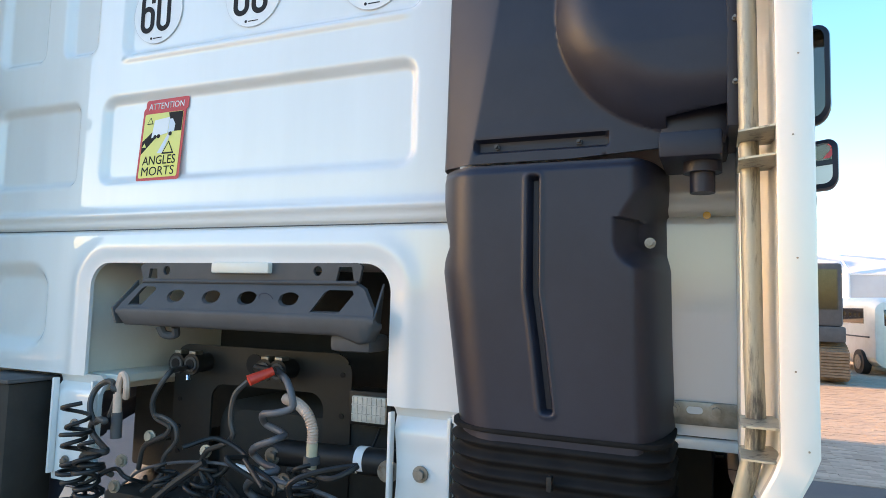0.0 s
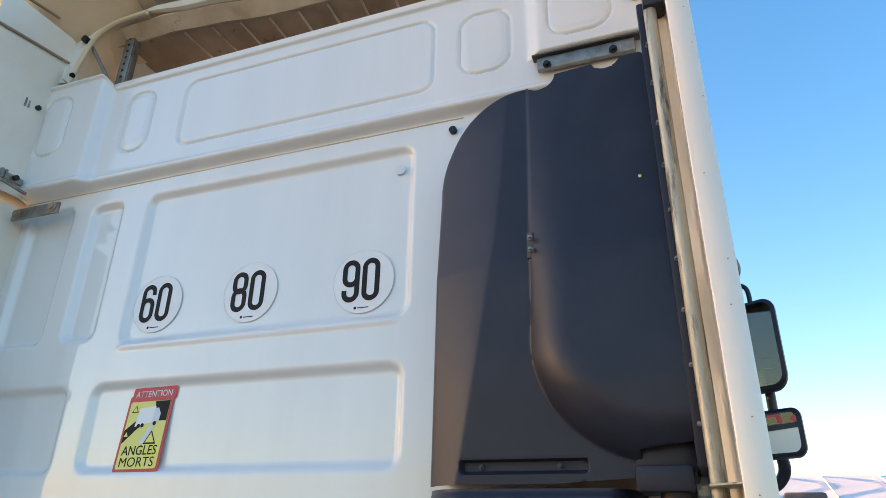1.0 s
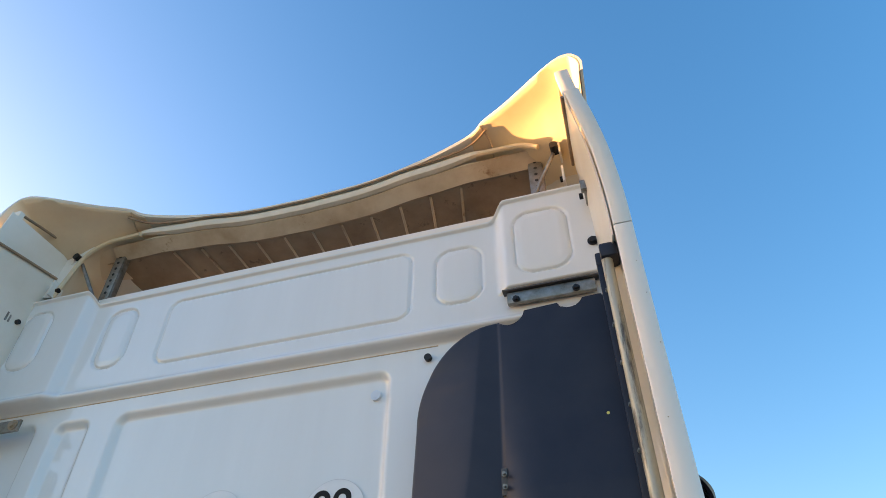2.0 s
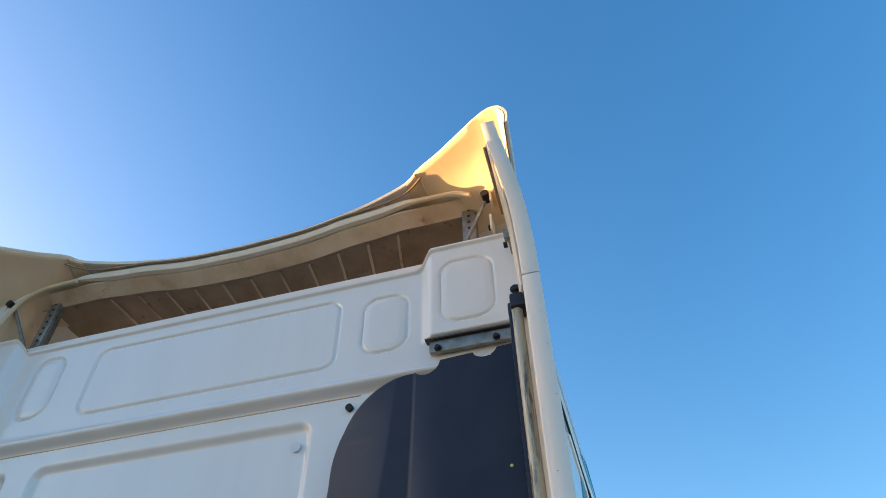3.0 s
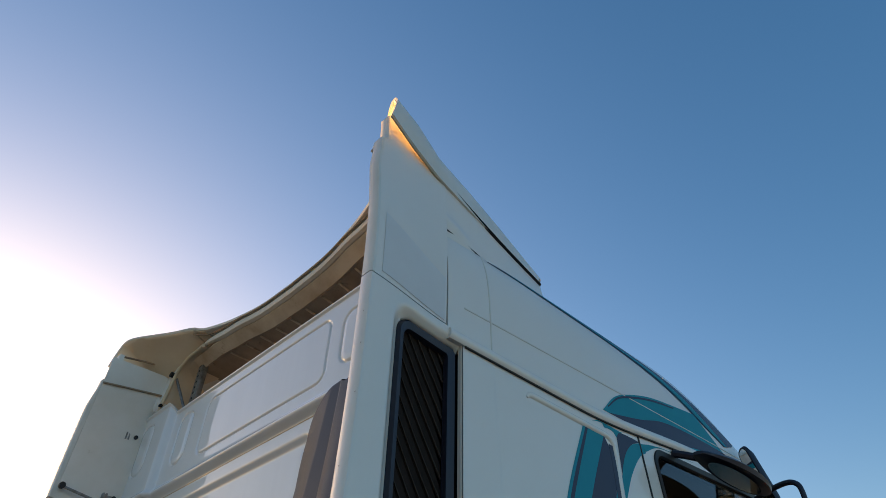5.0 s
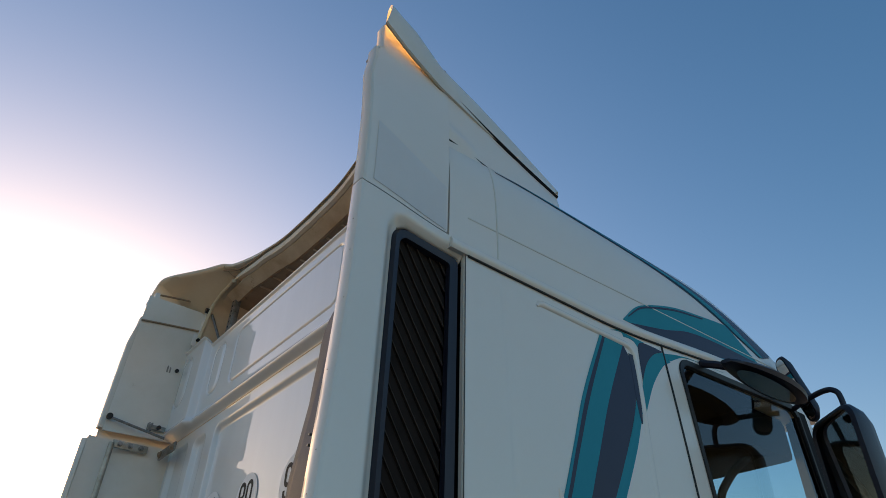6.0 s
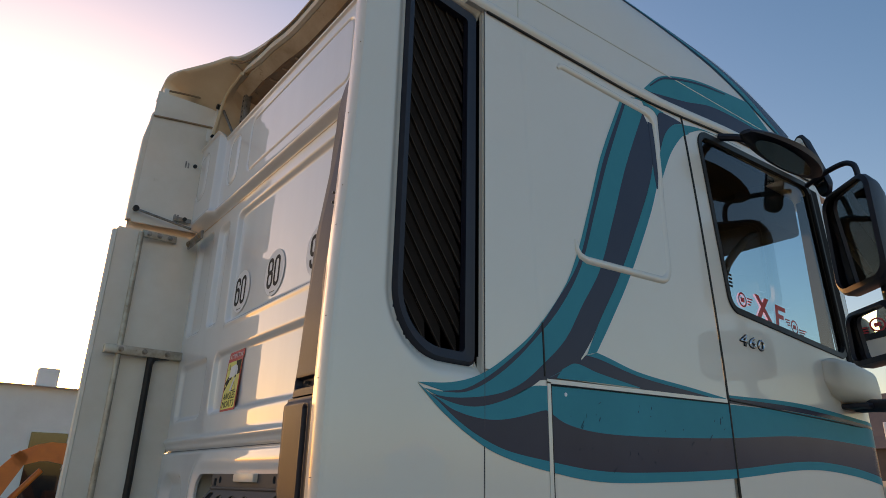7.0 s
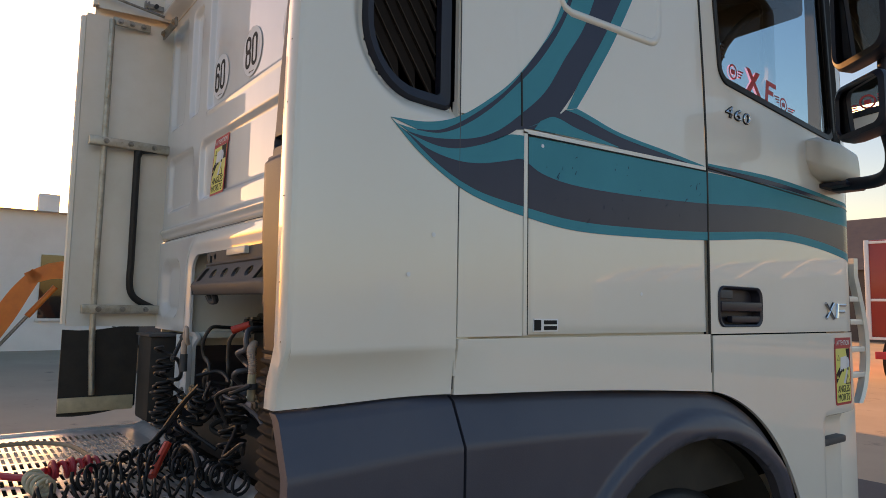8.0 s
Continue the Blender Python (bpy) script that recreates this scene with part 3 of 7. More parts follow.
U, Z = grid(0, 1, 60, 1.36, 3.062, 244)
Y = tail_y(Z) + U * (0.020 - tail_y(Z))
Y, Z = snap(Y, Z, vent_hole, 0.0069)
keep = cells((vent_hole(Y, Z) < 1e-3).astype(float)) > 0.99
FAIR = sheet("side_fairing", np.stack([fairing_x(Y, Z), Y, Z], -1), (-0.006, 0, 0), SIDE, TRUCK, "off-white side air deflector panel", keep=keep, angle=60)
U, Z = grid(0, 1, 40, 1.40, 3.05, 30)
Y = tail_y(Z) + 0.004 + U * (0.0 - tail_y(Z) - 0.004)
step = sm((Y + 0.275) / 0.022)
sheet("inner_skin", np.stack([(side_x(Y, Z) - 0.030) * (1 - step) + 1.203 * step, Y, Z], -1), (-0.004, 0, 0), CREAM, FAIR, "cream inner skin of the deflector")
# folded trailing edge
Zt = np.linspace(1.36, 3.062, 60)
prof = np.array([(0.0, 0.0), (0.002, -0.010), (-0.003, -0.014), (-0.042, -0.014), (-0.047, -0.010), (-0.047, 0.012), (-0.040, 0.012), (-0.040, -0.004), (-0.004, -0.002)])
loft("trailing_edge", [[(float(side_x(tail_y(z), z)) + a, float(tail_y(z)) + b, z) for a, b in prof] for z in Zt], SIDE, FAIR, "folded trailing edge of the deflector")
for k in range(11):
    zz = 1.45 + 0.15 * k + random.uniform(-0.05, 0.05)
    dx0 = random.uniform(-0.015, 0.015)
    cylpart("rust_speck", (float(side_x(-0.39, zz)) - 0.02 + dx0, float(tail_y(zz)) - 0.0142, zz), (float(side_x(-0.39, zz)) - 0.02 + dx0, float(tail_y(zz)) - 0.0150, zz + 0.001), 0.0015, BROWN, FAIR, n=6)

# louvred vent
out, inn = ring_outline(VENT[0], VENT[1], VENT[2], VENT[3], (0.02, 0.055, 0.15, 0.02), 10), ring_outline(VENT[0] + 0.026, VENT[1] - 0.038, VENT[2] + 0.030, VENT[3] - 0.030, (0.012, 0.035, 0.125, 0.012), 10)
n = len(out)
def vent_x(y):
    """The bed of the vent, along the curved panel."""
    return float(side_x(y, 2.5)) - 0.030


ring = [(vent_x(p[0]) - 0.003, *p) for p in out] + [(vent_x(p[0]) + 0.012, *(p * 0.7 + q * 0.3)) for p, q in zip(out, inn)] + [(vent_x(q[0]) + 0.008, *q) for q in inn] + [(vent_x(q[0]) - 0.016, *q) for q in inn]
faces = [(a * n + k, a * n + (k + 1) % n, (a + 1) * n + (k + 1) % n, (a + 1) * n + k) for a in range(3) for k in range(n)]
VGR = raw("vent_grille", ring, faces, BLACK, TRUCK, "tall black louvred vent grille with rounded corner", smooth=True, angle=50)
boxpart("vent_backing", (1.194, 1.203, VENT[0], VENT[1], VENT[2], VENT[3]), DARK, VGR)
# slanted slats, each clipped to the frame's opening
for k in range(23):
    zc = 1.72 + 0.058 * k
    y0, y1 = VENT[0] + 0.022, VENT[1] - 0.034
    slope = -1.30
    pts = []
    for yy in np.linspace(y0, y1, 26):
        zz = zc + slope * (yy - y1)
        if rrect(np.array(yy), np.array(zz), y0, y1, VENT[2] + 0.026, VENT[3] - 0.026, (0.012, 0.012, 0.035, 0.125)) < 0:
            pts.append((yy, zz))
    if len(pts) > 2:
        P = np.array([[(vent_x(a) - 0.0085, a, b), (vent_x(a) - 0.0090, a, b + 0.003), (vent_x(a) - 0.0140, a, b + 0.056)] for a, b in pts])
        SLT = sheet("slat", P, (-0.003, 0, -0.004), SLAT, VGR)
        tube("slat_edge", [(vent_x(a) - 0.0082, a, b) for a, b in (pts[0], pts[len(pts) // 2], pts[-1])], 0.0012, SLATEDGE, SLT, n=5, count=6)

# panels of the flank
boxpart("joint_backing", (1.226, 1.2385, 0.0196, 0.06, 1.40, 3.05), CREAM, TRUCK, bevel=0.0)

def flank_groove(y, z):
    s = y - (0.168 + 0.052 * (3.02 - z))
    return 0.003 * np.exp(-((s / 0.004) ** 2))


U, V = grid(0, 1, 130, 0, 1, 90)
Zf = 2.000 + 0.020 * U + V * (3.018 - 2.000)
Yf = 0.024 + U * (door_y(Zf) - 0.007 - 0.024)
Xf = side_x(Yf, Zf) - flank_groove(Yf, Zf)
FLANK = sheet("sleeper_flank", np.stack([Xf, Yf, Zf], -1), (-0.012, 0, 0), SIDE, TRUCK, "off-white sleeper cab side panel with pressed groove", angle=60)
# pressed bead that frames the flank on three sides
path = [(0.318, 2.958), (0.328, 2.970), (0.345, 2.974)] + [(0.751 + 0.055 * math.sin(a), 2.917 + 0.055 * math.cos(a)) for a in np.linspace(0, math.pi / 2, 8)] + [(0.751 + 0.055 * math.cos(a), 2.421 - 0.055 * math.sin(a)) for a in np.linspace(0, math.pi / 2, 8)] + [(0.402, 2.352), (0.376, 2.360), (0.366, 2.376), (0.362, 2.405)]
dense = []
for p, q in zip(path, path[1:]):
    k = max(int(math.hypot(q[0] - p[0], q[1] - p[1]) / 0.03), 1)
    dense += [(p[0] + (q[0] - p[0]) * i / k, p[1] + (q[1] - p[1]) * i / k) for i in range(k)]
dense = np.array(dense + [path[-1]])
tang = np.gradient(dense, axis=0)
tang /= np.linalg.norm(tang, axis=1)[:, None]
secs = []
for k, ((y, z), (ty, tz)) in enumerate(zip(dense, tang)):
    w = min(1.0, 0.45 + k / 3, 0.45 + (len(dense) - 1 - k) / 3)
    fade = 1 - 0.72 * float(sm(np.array((y - 0.78) / 0.02)) * sm(np.array((2.72 - z) / 0.06)))
    secs.append([(float(side_x(y, z)) + h * w * fade, y - tz * o * w, z + ty * o * w) for o, h in ((-0.014, -0.002), (-0.011, 0.003), (-0.004, 0.0075), (0.004, 0.0075), (0.011, 0.003), (0.014, -0.002))])
loft("flank_bead", secs, SIDE, FLANK, "pressed bead framing the panel", angle=70)
# strip behind the deflector, down to the skirt
Y, Z = grid(0.024, 0.226, 14, 1.486, 1.996, 30)
sheet("rear_flank_strip", np.stack([side_x(Y, Z), Y, Z], -1), (-0.012, 0, 0), SIDE, TRUCK)
# luggage locker door
U, V = grid(0, 1, 60, 0, 1, 36)
Yl, Zl = 0.238 + U * (1.050 - 0.238), 1.489 + V * (1.990 + 0.020 * U - 1.489)
edge = np.minimum(np.minimum(U * 0.81, (1 - U) * 0.81), np.minimum(V * 0.5, (1 - V) * 0.5))
LOCK = sheet("locker_door", np.stack([side_x(Yl, Zl) - 0.006 * np.exp(-((edge / 0.006) ** 2)), Yl, Zl], -1), (-0.014, 0, 0), SIDE, TRUCK, "off-white luggage locker door")
sheet("locker_surround", np.stack([side_x(*grid(0.02, 1.06, 20, 1.478, 2.03, 8)) - 0.02, *grid(0.02, 1.06, 20, 1.478, 2.03, 8)], -1), (-0.006, 0, 0), CREAM, TRUCK)

# cab door with a window opening
WIN = [(1.078, 3.018), (1.155, 2.345), (2.050, 2.282), (1.972, 3.062)]


def half_planes(pts):
    c = np.mean(pts, axis=0)
    out = []
    for (a, b), (p, q) in zip(pts, pts[1:] + pts[:1]):
        nx, ny = q - b, -(p - a)
        L = math.hypot(nx, ny)
        nx, ny = nx / L, ny / L
        if (c[0] - a) * nx + (c[1] - b) * ny > 0:
            nx, ny = -nx, -ny
        out.append((nx, ny, nx * a + ny * b))
    return out


def win_sdf(y, z, r=0.055, grow=0.0):
    q = np.stack([nx * y + ny * z - c - grow + r for nx, ny, c in half_planes(WIN)])
    return np.minimum(q.max(0), 0) + np.sqrt((np.maximum(q, 0) ** 2).sum(0)) - r


def door_hole(y, z):
    return np.maximum(-win_sdf(y, z), -rrect(y, z, 1.120, 1.398, 1.510, 1.633, 0.03))


U, V = grid(0, 1, 110, 0, 1, 150)
Zd = 1.482 + V * (3.060 - 1.482)
Yd = door_y(Zd) + 0.002 + U * (door_front(Zd) - door_y(Zd) - 0.002)
for _ in range(1):
    Yd, Zd = snap(Yd, Zd, door_hole, 0.0102)
crease = 0.004 * np.exp(-(((Zd - (2.022 - 0.02 * (Yd - 1.06))) / 0.004) ** 2))
keep = cells((door_hole(Yd, Zd) < 1e-3).astype(float)) > 0.99
DOOR = sheet("cab_door", np.stack([side_x(Yd, Zd) - crease, Yd, Zd], -1), (-0.014, 0, 0), SIDE, TRUCK, "closed off-white cab door", keep=keep, angle=60)


def win_ring(grow, r, x_off, m=12):
    """The window's outline, grown by some metres."""
    pts = []
    hp = half_planes(WIN)
    for k in range(4):
        (a1, b1, c1), (a2, b2, c2) = hp[k - 1], hp[k]
        c1, c2 = c1 + grow - r, c2 + grow - r
        det = a1 * b2 - a2 * b1
        cy, cz = (c1 * b2 - c2 * b1) / det, (a1 * c2 - a2 * c1) / det
        t1, t2 = math.atan2(b1, a1), math.atan2(b2, a2)
        while t2 - t1 > math.pi:
            t2 -= 2 * math.pi
        while t2 - t1 < -math.pi:
            t2 += 2 * math.pi
        for t in np.linspace(t1, t2, m):
            yy, zz = cy + r * math.cos(t), cz + r * math.sin(t)
            pts.append((float(side_x(yy, zz)) + x_off, yy, zz))
    return pts


rings = [win_ring(0.012, 0.067, 0.001), win_ring(0.010, 0.065, 0.006), win_ring(-0.012, 0.045, 0.004), win_ring(-0.014, 0.043, -0.012)]
n = len(rings[0])
raw("window_seal", [p for r in rings for p in r], [(a * n + k, a * n + (k + 1) % n, (a + 1) * n + (k + 1) % n, (a + 1) * n + k) for a in range(3) for k in range(n)], RUBBER, DOOR, "black rubber window seal", smooth=True)
GL = raw("window_glass", win_ring(-0.008, 0.047, -0.010), [tuple(range(n))], GLASS, DOOR, "tinted side window glass with red stickers")
GL.visible_shadow = False
# dark front post and seals of the door
tube("door_seal", [(float(side_x(float(door_y(z)), z)) + 0.0005, float(door_y(z)) - 0.0025, z) for z in np.linspace(1.36, 3.05, 16)], 0.0045, RUBBER, DOOR, count=40)
tube("door_front_seal", [(float(side_x(float(door_front(z)) + 0.003, z)) - 0.004, float(door_front(z)) + 0.003, z) for z in (1.48, 1.9, 2.2, 2.6, 3.0)], 0.005, RUBBER, DOOR, count=24)
Uq, Zp = grid(0, 1, 6, 2.22, 3.05, 20)
Y0 = 2.045 - 0.075 * np.clip((Zp - 2.28) / 0.77, 0, 1)
Y1 = Y0 + 0.070
sheet("door_front_post", np.stack([side_x(Y0 + Uq * (Y1 - Y0), Zp) + 0.004, Y0 + Uq * (Y1 - Y0), Zp], -1), (-0.006, 0, 0), MATTBLACK, DOOR, "black window post trim")
for dx in (0.001, 0.014, 0.027):
    tube("post_seal", [(float(side_x(2.045 - 0.075 * min(max((z - 2.28) / 0.77, 0), 1), z)) - dx, 2.045 - 0.075 * min(max((z - 2.28) / 0.77, 0), 1) - 0.003, z) for z in np.linspace(2.25, 3.02, 9)], 0.0085, MATTBLACK, DOOR, count=24)
Yc = Y1 + 0.002 + Uq * np.maximum(door_front(Zp) + 0.004 - Y1, 0.004)
sheet("post_cover", np.stack([side_x(Yc, Zp) + 0.003 - 0.010 * Uq**2, Yc, Zp], -1), (-0.006, 0, 0), SIDE, DOOR, "off-white windscreen post cover")
tube("gutter_seam", [(float(skin_x(y, 3.0)) + 0.001, y, 2.022 - 0.02 * (y - 1.06)) for y in np.linspace(1.07, 2.195, 8)], 0.003, RUBBER, DOOR)
# pull handle in a recess
o = ring_outline(1.112, 1.405, 1.503, 1.640, 0.035, 6)
n = len(o)
c = o.mean(0)
hx = 1.2465
rg = [(hx, *p) for p in o] + [(hx + 0.004, *(c + (p - c) * 0.96)) for p in o] + [(hx - 0.0, *(c + (p - c) * 0.88)) for p in o] + [(hx - 0.030, *(c + (p - c) * 0.85)) for p in o]
fs = [(a * n + k, a * n + (k + 1) % n, (a + 1) * n + (k + 1) % n, (a + 1) * n + k) for a in range(3) for k in range(n)] + [tuple(range(3 * n, 4 * n))]
HAND = raw("door_handle", rg, fs, BLACK, DOOR, "black recessed door handle", smooth=True)
boxpart("grip", (1.236, 1.252, 1.125, 1.392, 1.556, 1.588), BLACK, HAND, bevel=0.006)
boxpart("grip_lower", (1.226, 1.246, 1.20, 1.392, 1.518, 1.540), BLACK, HAND, bevel=0.004)
boxpart("lock", (1.232, 1.250, 1.125, 1.200, 1.598, 1.626), CHARCOAL, HAND, bevel=0.004)

# skirts and wheel arch
ARCH = (0.95, 0.54, 0.77)


def skirt_z(y):
    y = np.asarray(y, float)
    flat = 1.358 - 0.052 * np.maximum(y, 0) ** 1.5
    a = ARCH[1] + np.sqrt(np.maximum(ARCH[2] ** 2 - (y - ARCH[0]) ** 2, 0.0))
    return np.where(y > 1.0, np.minimum(flat, a), flat)


U, V = grid(0, 1, 50, 0, 1, 12)
Ys = 0.024 + U * (1.062 - 0.024)
Zs = skirt_z(Ys) + V * (1.4815 - skirt_z(Ys))
sheet("lower_skirt", np.stack([side_x(Ys, Zs) + 0.004, Ys, Zs], -1), (-0.012, 0, 0), SIDE, TRUCK, "off-white lower cab skirt")
U, V = grid(0, 1, 60, 0, 1, 50)
Ys = 1.074 + U * (2.185 - 1.074)
zb = np.where(Ys < ARCH[0] + ARCH[2] - 0.004, np.maximum(skirt_z(Ys), 0.60), 0.60)
Zs = zb + V * (1.477 - zb)
sheet("door_skirt", np.stack([side_x(Ys, Zs) + 0.004 - 0.05 * sm((1.16 - Zs) / 0.03) * sm((Ys - 1.86) / 0.06), Ys, Zs], -1), (-0.012, 0, 0), SIDE, TRUCK, "off-white panel over the entry steps")
for zs in (0.78, 1.06):
    boxpart("entry_step", (1.02, 1.235, 1.76, 2.10, zs - 0.03, zs), CHARCOAL, TRUCK, "grey moulded entry step", bevel=0.01)


# grey plastic fender with round wheel cut-out
def fender_out(y, z):
    return np.maximum(0.0 - z + 0.45, 0.668 - np.hypot(y - 0.95, z - 0.50))


def fender(y0, y1, name, sgn=1):
    U, V = grid(0, 1, int((y1 - y0) / 0.0118) + 2, 0, 1, 78)
    Yg = y0 + U * (y1 - y0)
    top = np.where(Yg < 1.02, skirt_z(np.minimum(Yg, 1.0)) - 0.004, np.minimum(skirt_z(Yg) - 0.004, 1.36))
    Zg = 0.45 + V * (top - 0.45)
    Yg, Zg = snap(Yg, Zg, fender_out, 0.0117)
    k = cells((fender_out(Yg, Zg) < 2e-3).astype(float)) > 0.99
    R = np.hypot(Yg - 0.95, Zg - 0.50)
    lip = 0.018 * sm((0.752 - R) / 0.016) - 0.012 * sm((0.686 - R) / 0.014)
    slope = 0.052 * np.clip((top - Zg) / 0.105, 0, 1) + 0.010 * sm((top - Zg) / 0.012) - 0.008
    return sheet(name, np.stack([sgn * (side_x(Yg, 1.6) - 0.025 + slope - 0.03 * sm((1.05 - Zg) / 0.2) + lip), Yg, Zg], -1), (-0.03 * sgn, 0, 0), GREY, TRUCK, "dark blue-grey plastic wheel arch fender", keep=k, angle=60)


fender(-0.405, 0.024, "fender_rear")
fender(0.032, 1.70, "fender_arch")
fender(0.032, 1.70, "fender_arch", -1)
# dark gearbox and engine block under the cab floor
box_secs = []
for y, g in ((0.26, 0.05), (0.30, 0.0), (0.62, 0.0), (0.70, -0.10), (1.50, -0.12), (1.54, -0.06)):
    box_secs.append([(a, y, b) for a, b in ring_outline(-0.36 + g, 0.36 - g, 0.70 + g, 1.34 - g * 0.5, 0.09, 6)])
loft("gearbox_housing", box_secs, DARK, TRUCK, "near-black gearbox and engine housing")
ARCHV, ARCHF = [], []
for k, a in enumerate(np.linspace(-0.3, math.pi + 0.3, 40)):
    for x in (0.70, 1.215):
        ARCHV.append((x, 0.95 + 0.672 * math.cos(a), 0.50 + 0.672 * math.sin(a)))
raw("wheel_arch_liner", ARCHV, [(2 * k, 2 * k + 1, 2 * k + 3, 2 * k + 2) for k in range(39)], DARK, TRUCK, smooth=True)


def wheel(x, y):
    """Front wheel: tyre with a rounded shoulder, tread blocks and a dished rim."""
    sgn = 1 if x > 0 else -1
    prof = [(0.13, 0.29), (0.15, 0.34), (0.155, 0.42), (0.14, 0.475), (0.11, 0.50), (-0.11, 0.50), (-0.14, 0.475), (-0.155, 0.42), (-0.15, 0.34), (-0.13, 0.29)]
    secs = []
    for k in range(49):
        a = 2 * math.pi * k / 48
        secs.append([(x + sgn * w, y + r * math.cos(a), 0.502 + r * math.sin(a)) for w, r in prof])
    e = new("front_wheel")
    e.parent = TRUCK
    loft("tyre", secs, RUBBER, e, "black worn tyre", caps=False)
    prof = [(0.13, 0.292), (0.10, 0.27), (0.02, 0.25), (0.00, 0.16), (0.06, 0.14), (0.10, 0.10), (0.105, 0.0)]
    secs = []
    for k in range(49):
        a = 2 * math.pi * k / 48
        secs.append([(x + sgn * q, y + r * math.cos(a), 0.502 + r * math.sin(a)) for q, r in prof] + [(x - sgn * 0.02, y + 0.2 * math.cos(a), 0.502 + 0.2 * math.sin(a))])
    loft("rim", secs, STEEL, e, "dusty steel rim", caps=False)
    for k in range(10):
        a = 2 * math.pi * k / 10
        bolt(e, (x + sgn * 0.004, y + 0.2 * math.cos(a), 0.502 + 0.2 * math.sin(a)), (sgn, 0, 0), 0.014, name="wheel_nut")


wheel(1.03, 0.95)
wheel(-1.03, 0.95)

# ---- roof ----
secs = []
for y in np.r_[np.linspace(0.022, 1.3, 16), np.linspace(1.36, 2.19, 16)]:
    w, h = float(side_x(y, 3.06)), float(roof_h(y)) - 3.05
    row = []
    for a in np.linspace(0, math.pi, 61):
        c, s = math.cos(a), math.sin(a)
        row.append((w * math.copysign(abs(c) ** 0.12, c), y, 3.05 + h * abs(s) ** 0.5))
    secs.append(row)
ROOF = loft("roof", secs, SIDE, TRUCK, "off-white tall moulded cab roof", angle=50)
for s0, s1 in ((0.03, 0.150), (0.156, 1.95)):
    tube("roof_groove", [(float(roof_x(y, 3.165 + 0.035 * y)) - 0.001, y, 3.165 + 0.035 * y) for y in np.linspace(s0, s1, 12)], 0.0035, CREAM, ROOF)
tube("roof_seam", [(float(roof_x(0.153, z)) - 0.001, 0.153 + 0.02 * (3.5 - z) * 0.3, z) for z in np.linspace(3.06, 3.47, 8)], 0.004, CREAM, ROOF)
Y, Z = grid(-0.044, 0.028, 6, 3.062, 3.464, 24)
sheet("roof_quarter", np.stack([roof_x(np.maximum(Y, 0), Z) + 0.001, Y, Z], -1), (-0.012, 0, 0), SIDE, ROOF)
# gutter rail: raised lip with a dark lower joint
ys = np.linspace(-0.04, 2.05, 50)
loft("gutter_rail", [[(float(side_x(y, 3.0)) + a, y, float(rail_z(y)) + b) for a, b in ((-0.02, 0.020), (0.006, 0.022), (0.012, 0.012), (0.012, -0.004), (0.004, -0.014), (-0.02, -0.014))] for y in ys], SIDE, TRUCK, "off-white gutter rail along the roof joint")
tube("rail_joint", [(float(side_x(y, 3.0)) + 0.0035, y, float(rail_z(y)) - 0.0175) for y in np.linspace(0.03, 2.05, 20)], 0.004, RUBBER, TRUCK, count=60)

# ---- roof deflector and upper side fairings ----
REAR_HALF = [(0, 0.03, 3.942), (0.3, 0.028, 3.955), (0.55, 0.0, 3.974), (0.70, -0.03, 3.988), (0.795, -0.058, 4.000), (0.84, -0.09, 4.012), (0.95, -0.158, 4.002), (1.06, -0.232, 3.996), (1.14, -0.285, 3.992), (1.19, -0.312, 3.986), (1.221, -0.322, 3.974)]
RIDGE = np.array([(1.221, -0.322, 3.982), (1.226, -0.205, 3.920), (1.218, -0.081, 3.830), (1.195, 0.112, 3.800), (1.17, 0.318, 3.752), (1.12, 0.627, 3.69)])
FLANK_LOW = np.array([(1.262, -0.350, 3.819), (1.252, -0.235, 3.755), (1.24, -0.094, 3.695), (1.218, 0.093, 3.663), (1.19, 0.296, 3.64), (1.14, 0.581, 3.641)])
STATIONS = (0, 0.105, 0.235, 0.44, 0.66, 1.0)


def along(line, v):
    return np.array([np.interp(v, STATIONS, line[:, k]) for k in range(3)])


REAR_LINE = np.array(smooth_line(REAR_HALF, 44), float)


def rear_edge(s):
    """The deflector's rear edge; s from -1 to 1 across, out to the ear's corner."""
    a = abs(s) * 1.221
    x = REAR_LINE[:, 0]
    return np.array((math.copysign(a, s), np.interp(a, x, REAR_LINE[:, 1]), np.interp(a, x, REAR_LINE[:, 2])))


VV = np.linspace(0, 1, 28) ** 1.2
cols, offs = [], []
for p in REAR_LINE:
    w = (p[0] / 1.221) ** 3.5
    q = np.array((p[0] * 1.12 / 1.221, 0.86 - 0.233 * (p[0] / 1.221) ** 3, 3.715 - 0.035 * w))
    r0, r1 = RIDGE[0], RIDGE[-1]
    cols.append([p + (q - p) * v + np.array((0, 0, 0.06 * math.sin(math.pi * v) * (1 - w))) + w * (along(RIDGE, v) - r0 - (r1 - r0) * v) for v in VV])
    offs.append((0, 0.004, -0.012) if p[0] < 1.1 else (-0.006, 0.003, -0.009))
for k in (0.12, 0.25, 0.4, 0.6, 0.8, 1.0):
    cols.append([along(RIDGE, v) + (along(FLANK_LOW, v) - along(RIDGE, v)) * k + np.array((0.030 * (1 - v) ** 2 * math.sin(math.pi * k) * (1 - 0.5 * k), 0, 0)) for v in VV])
    offs.append((-0.009, 0.002, -0.002))
half, ohalf = np.array(cols), np.array(offs)
flip = np.array((-1, 1, 1))
FULL = np.concatenate([half[::-1] * flip, half[1:]], 0)
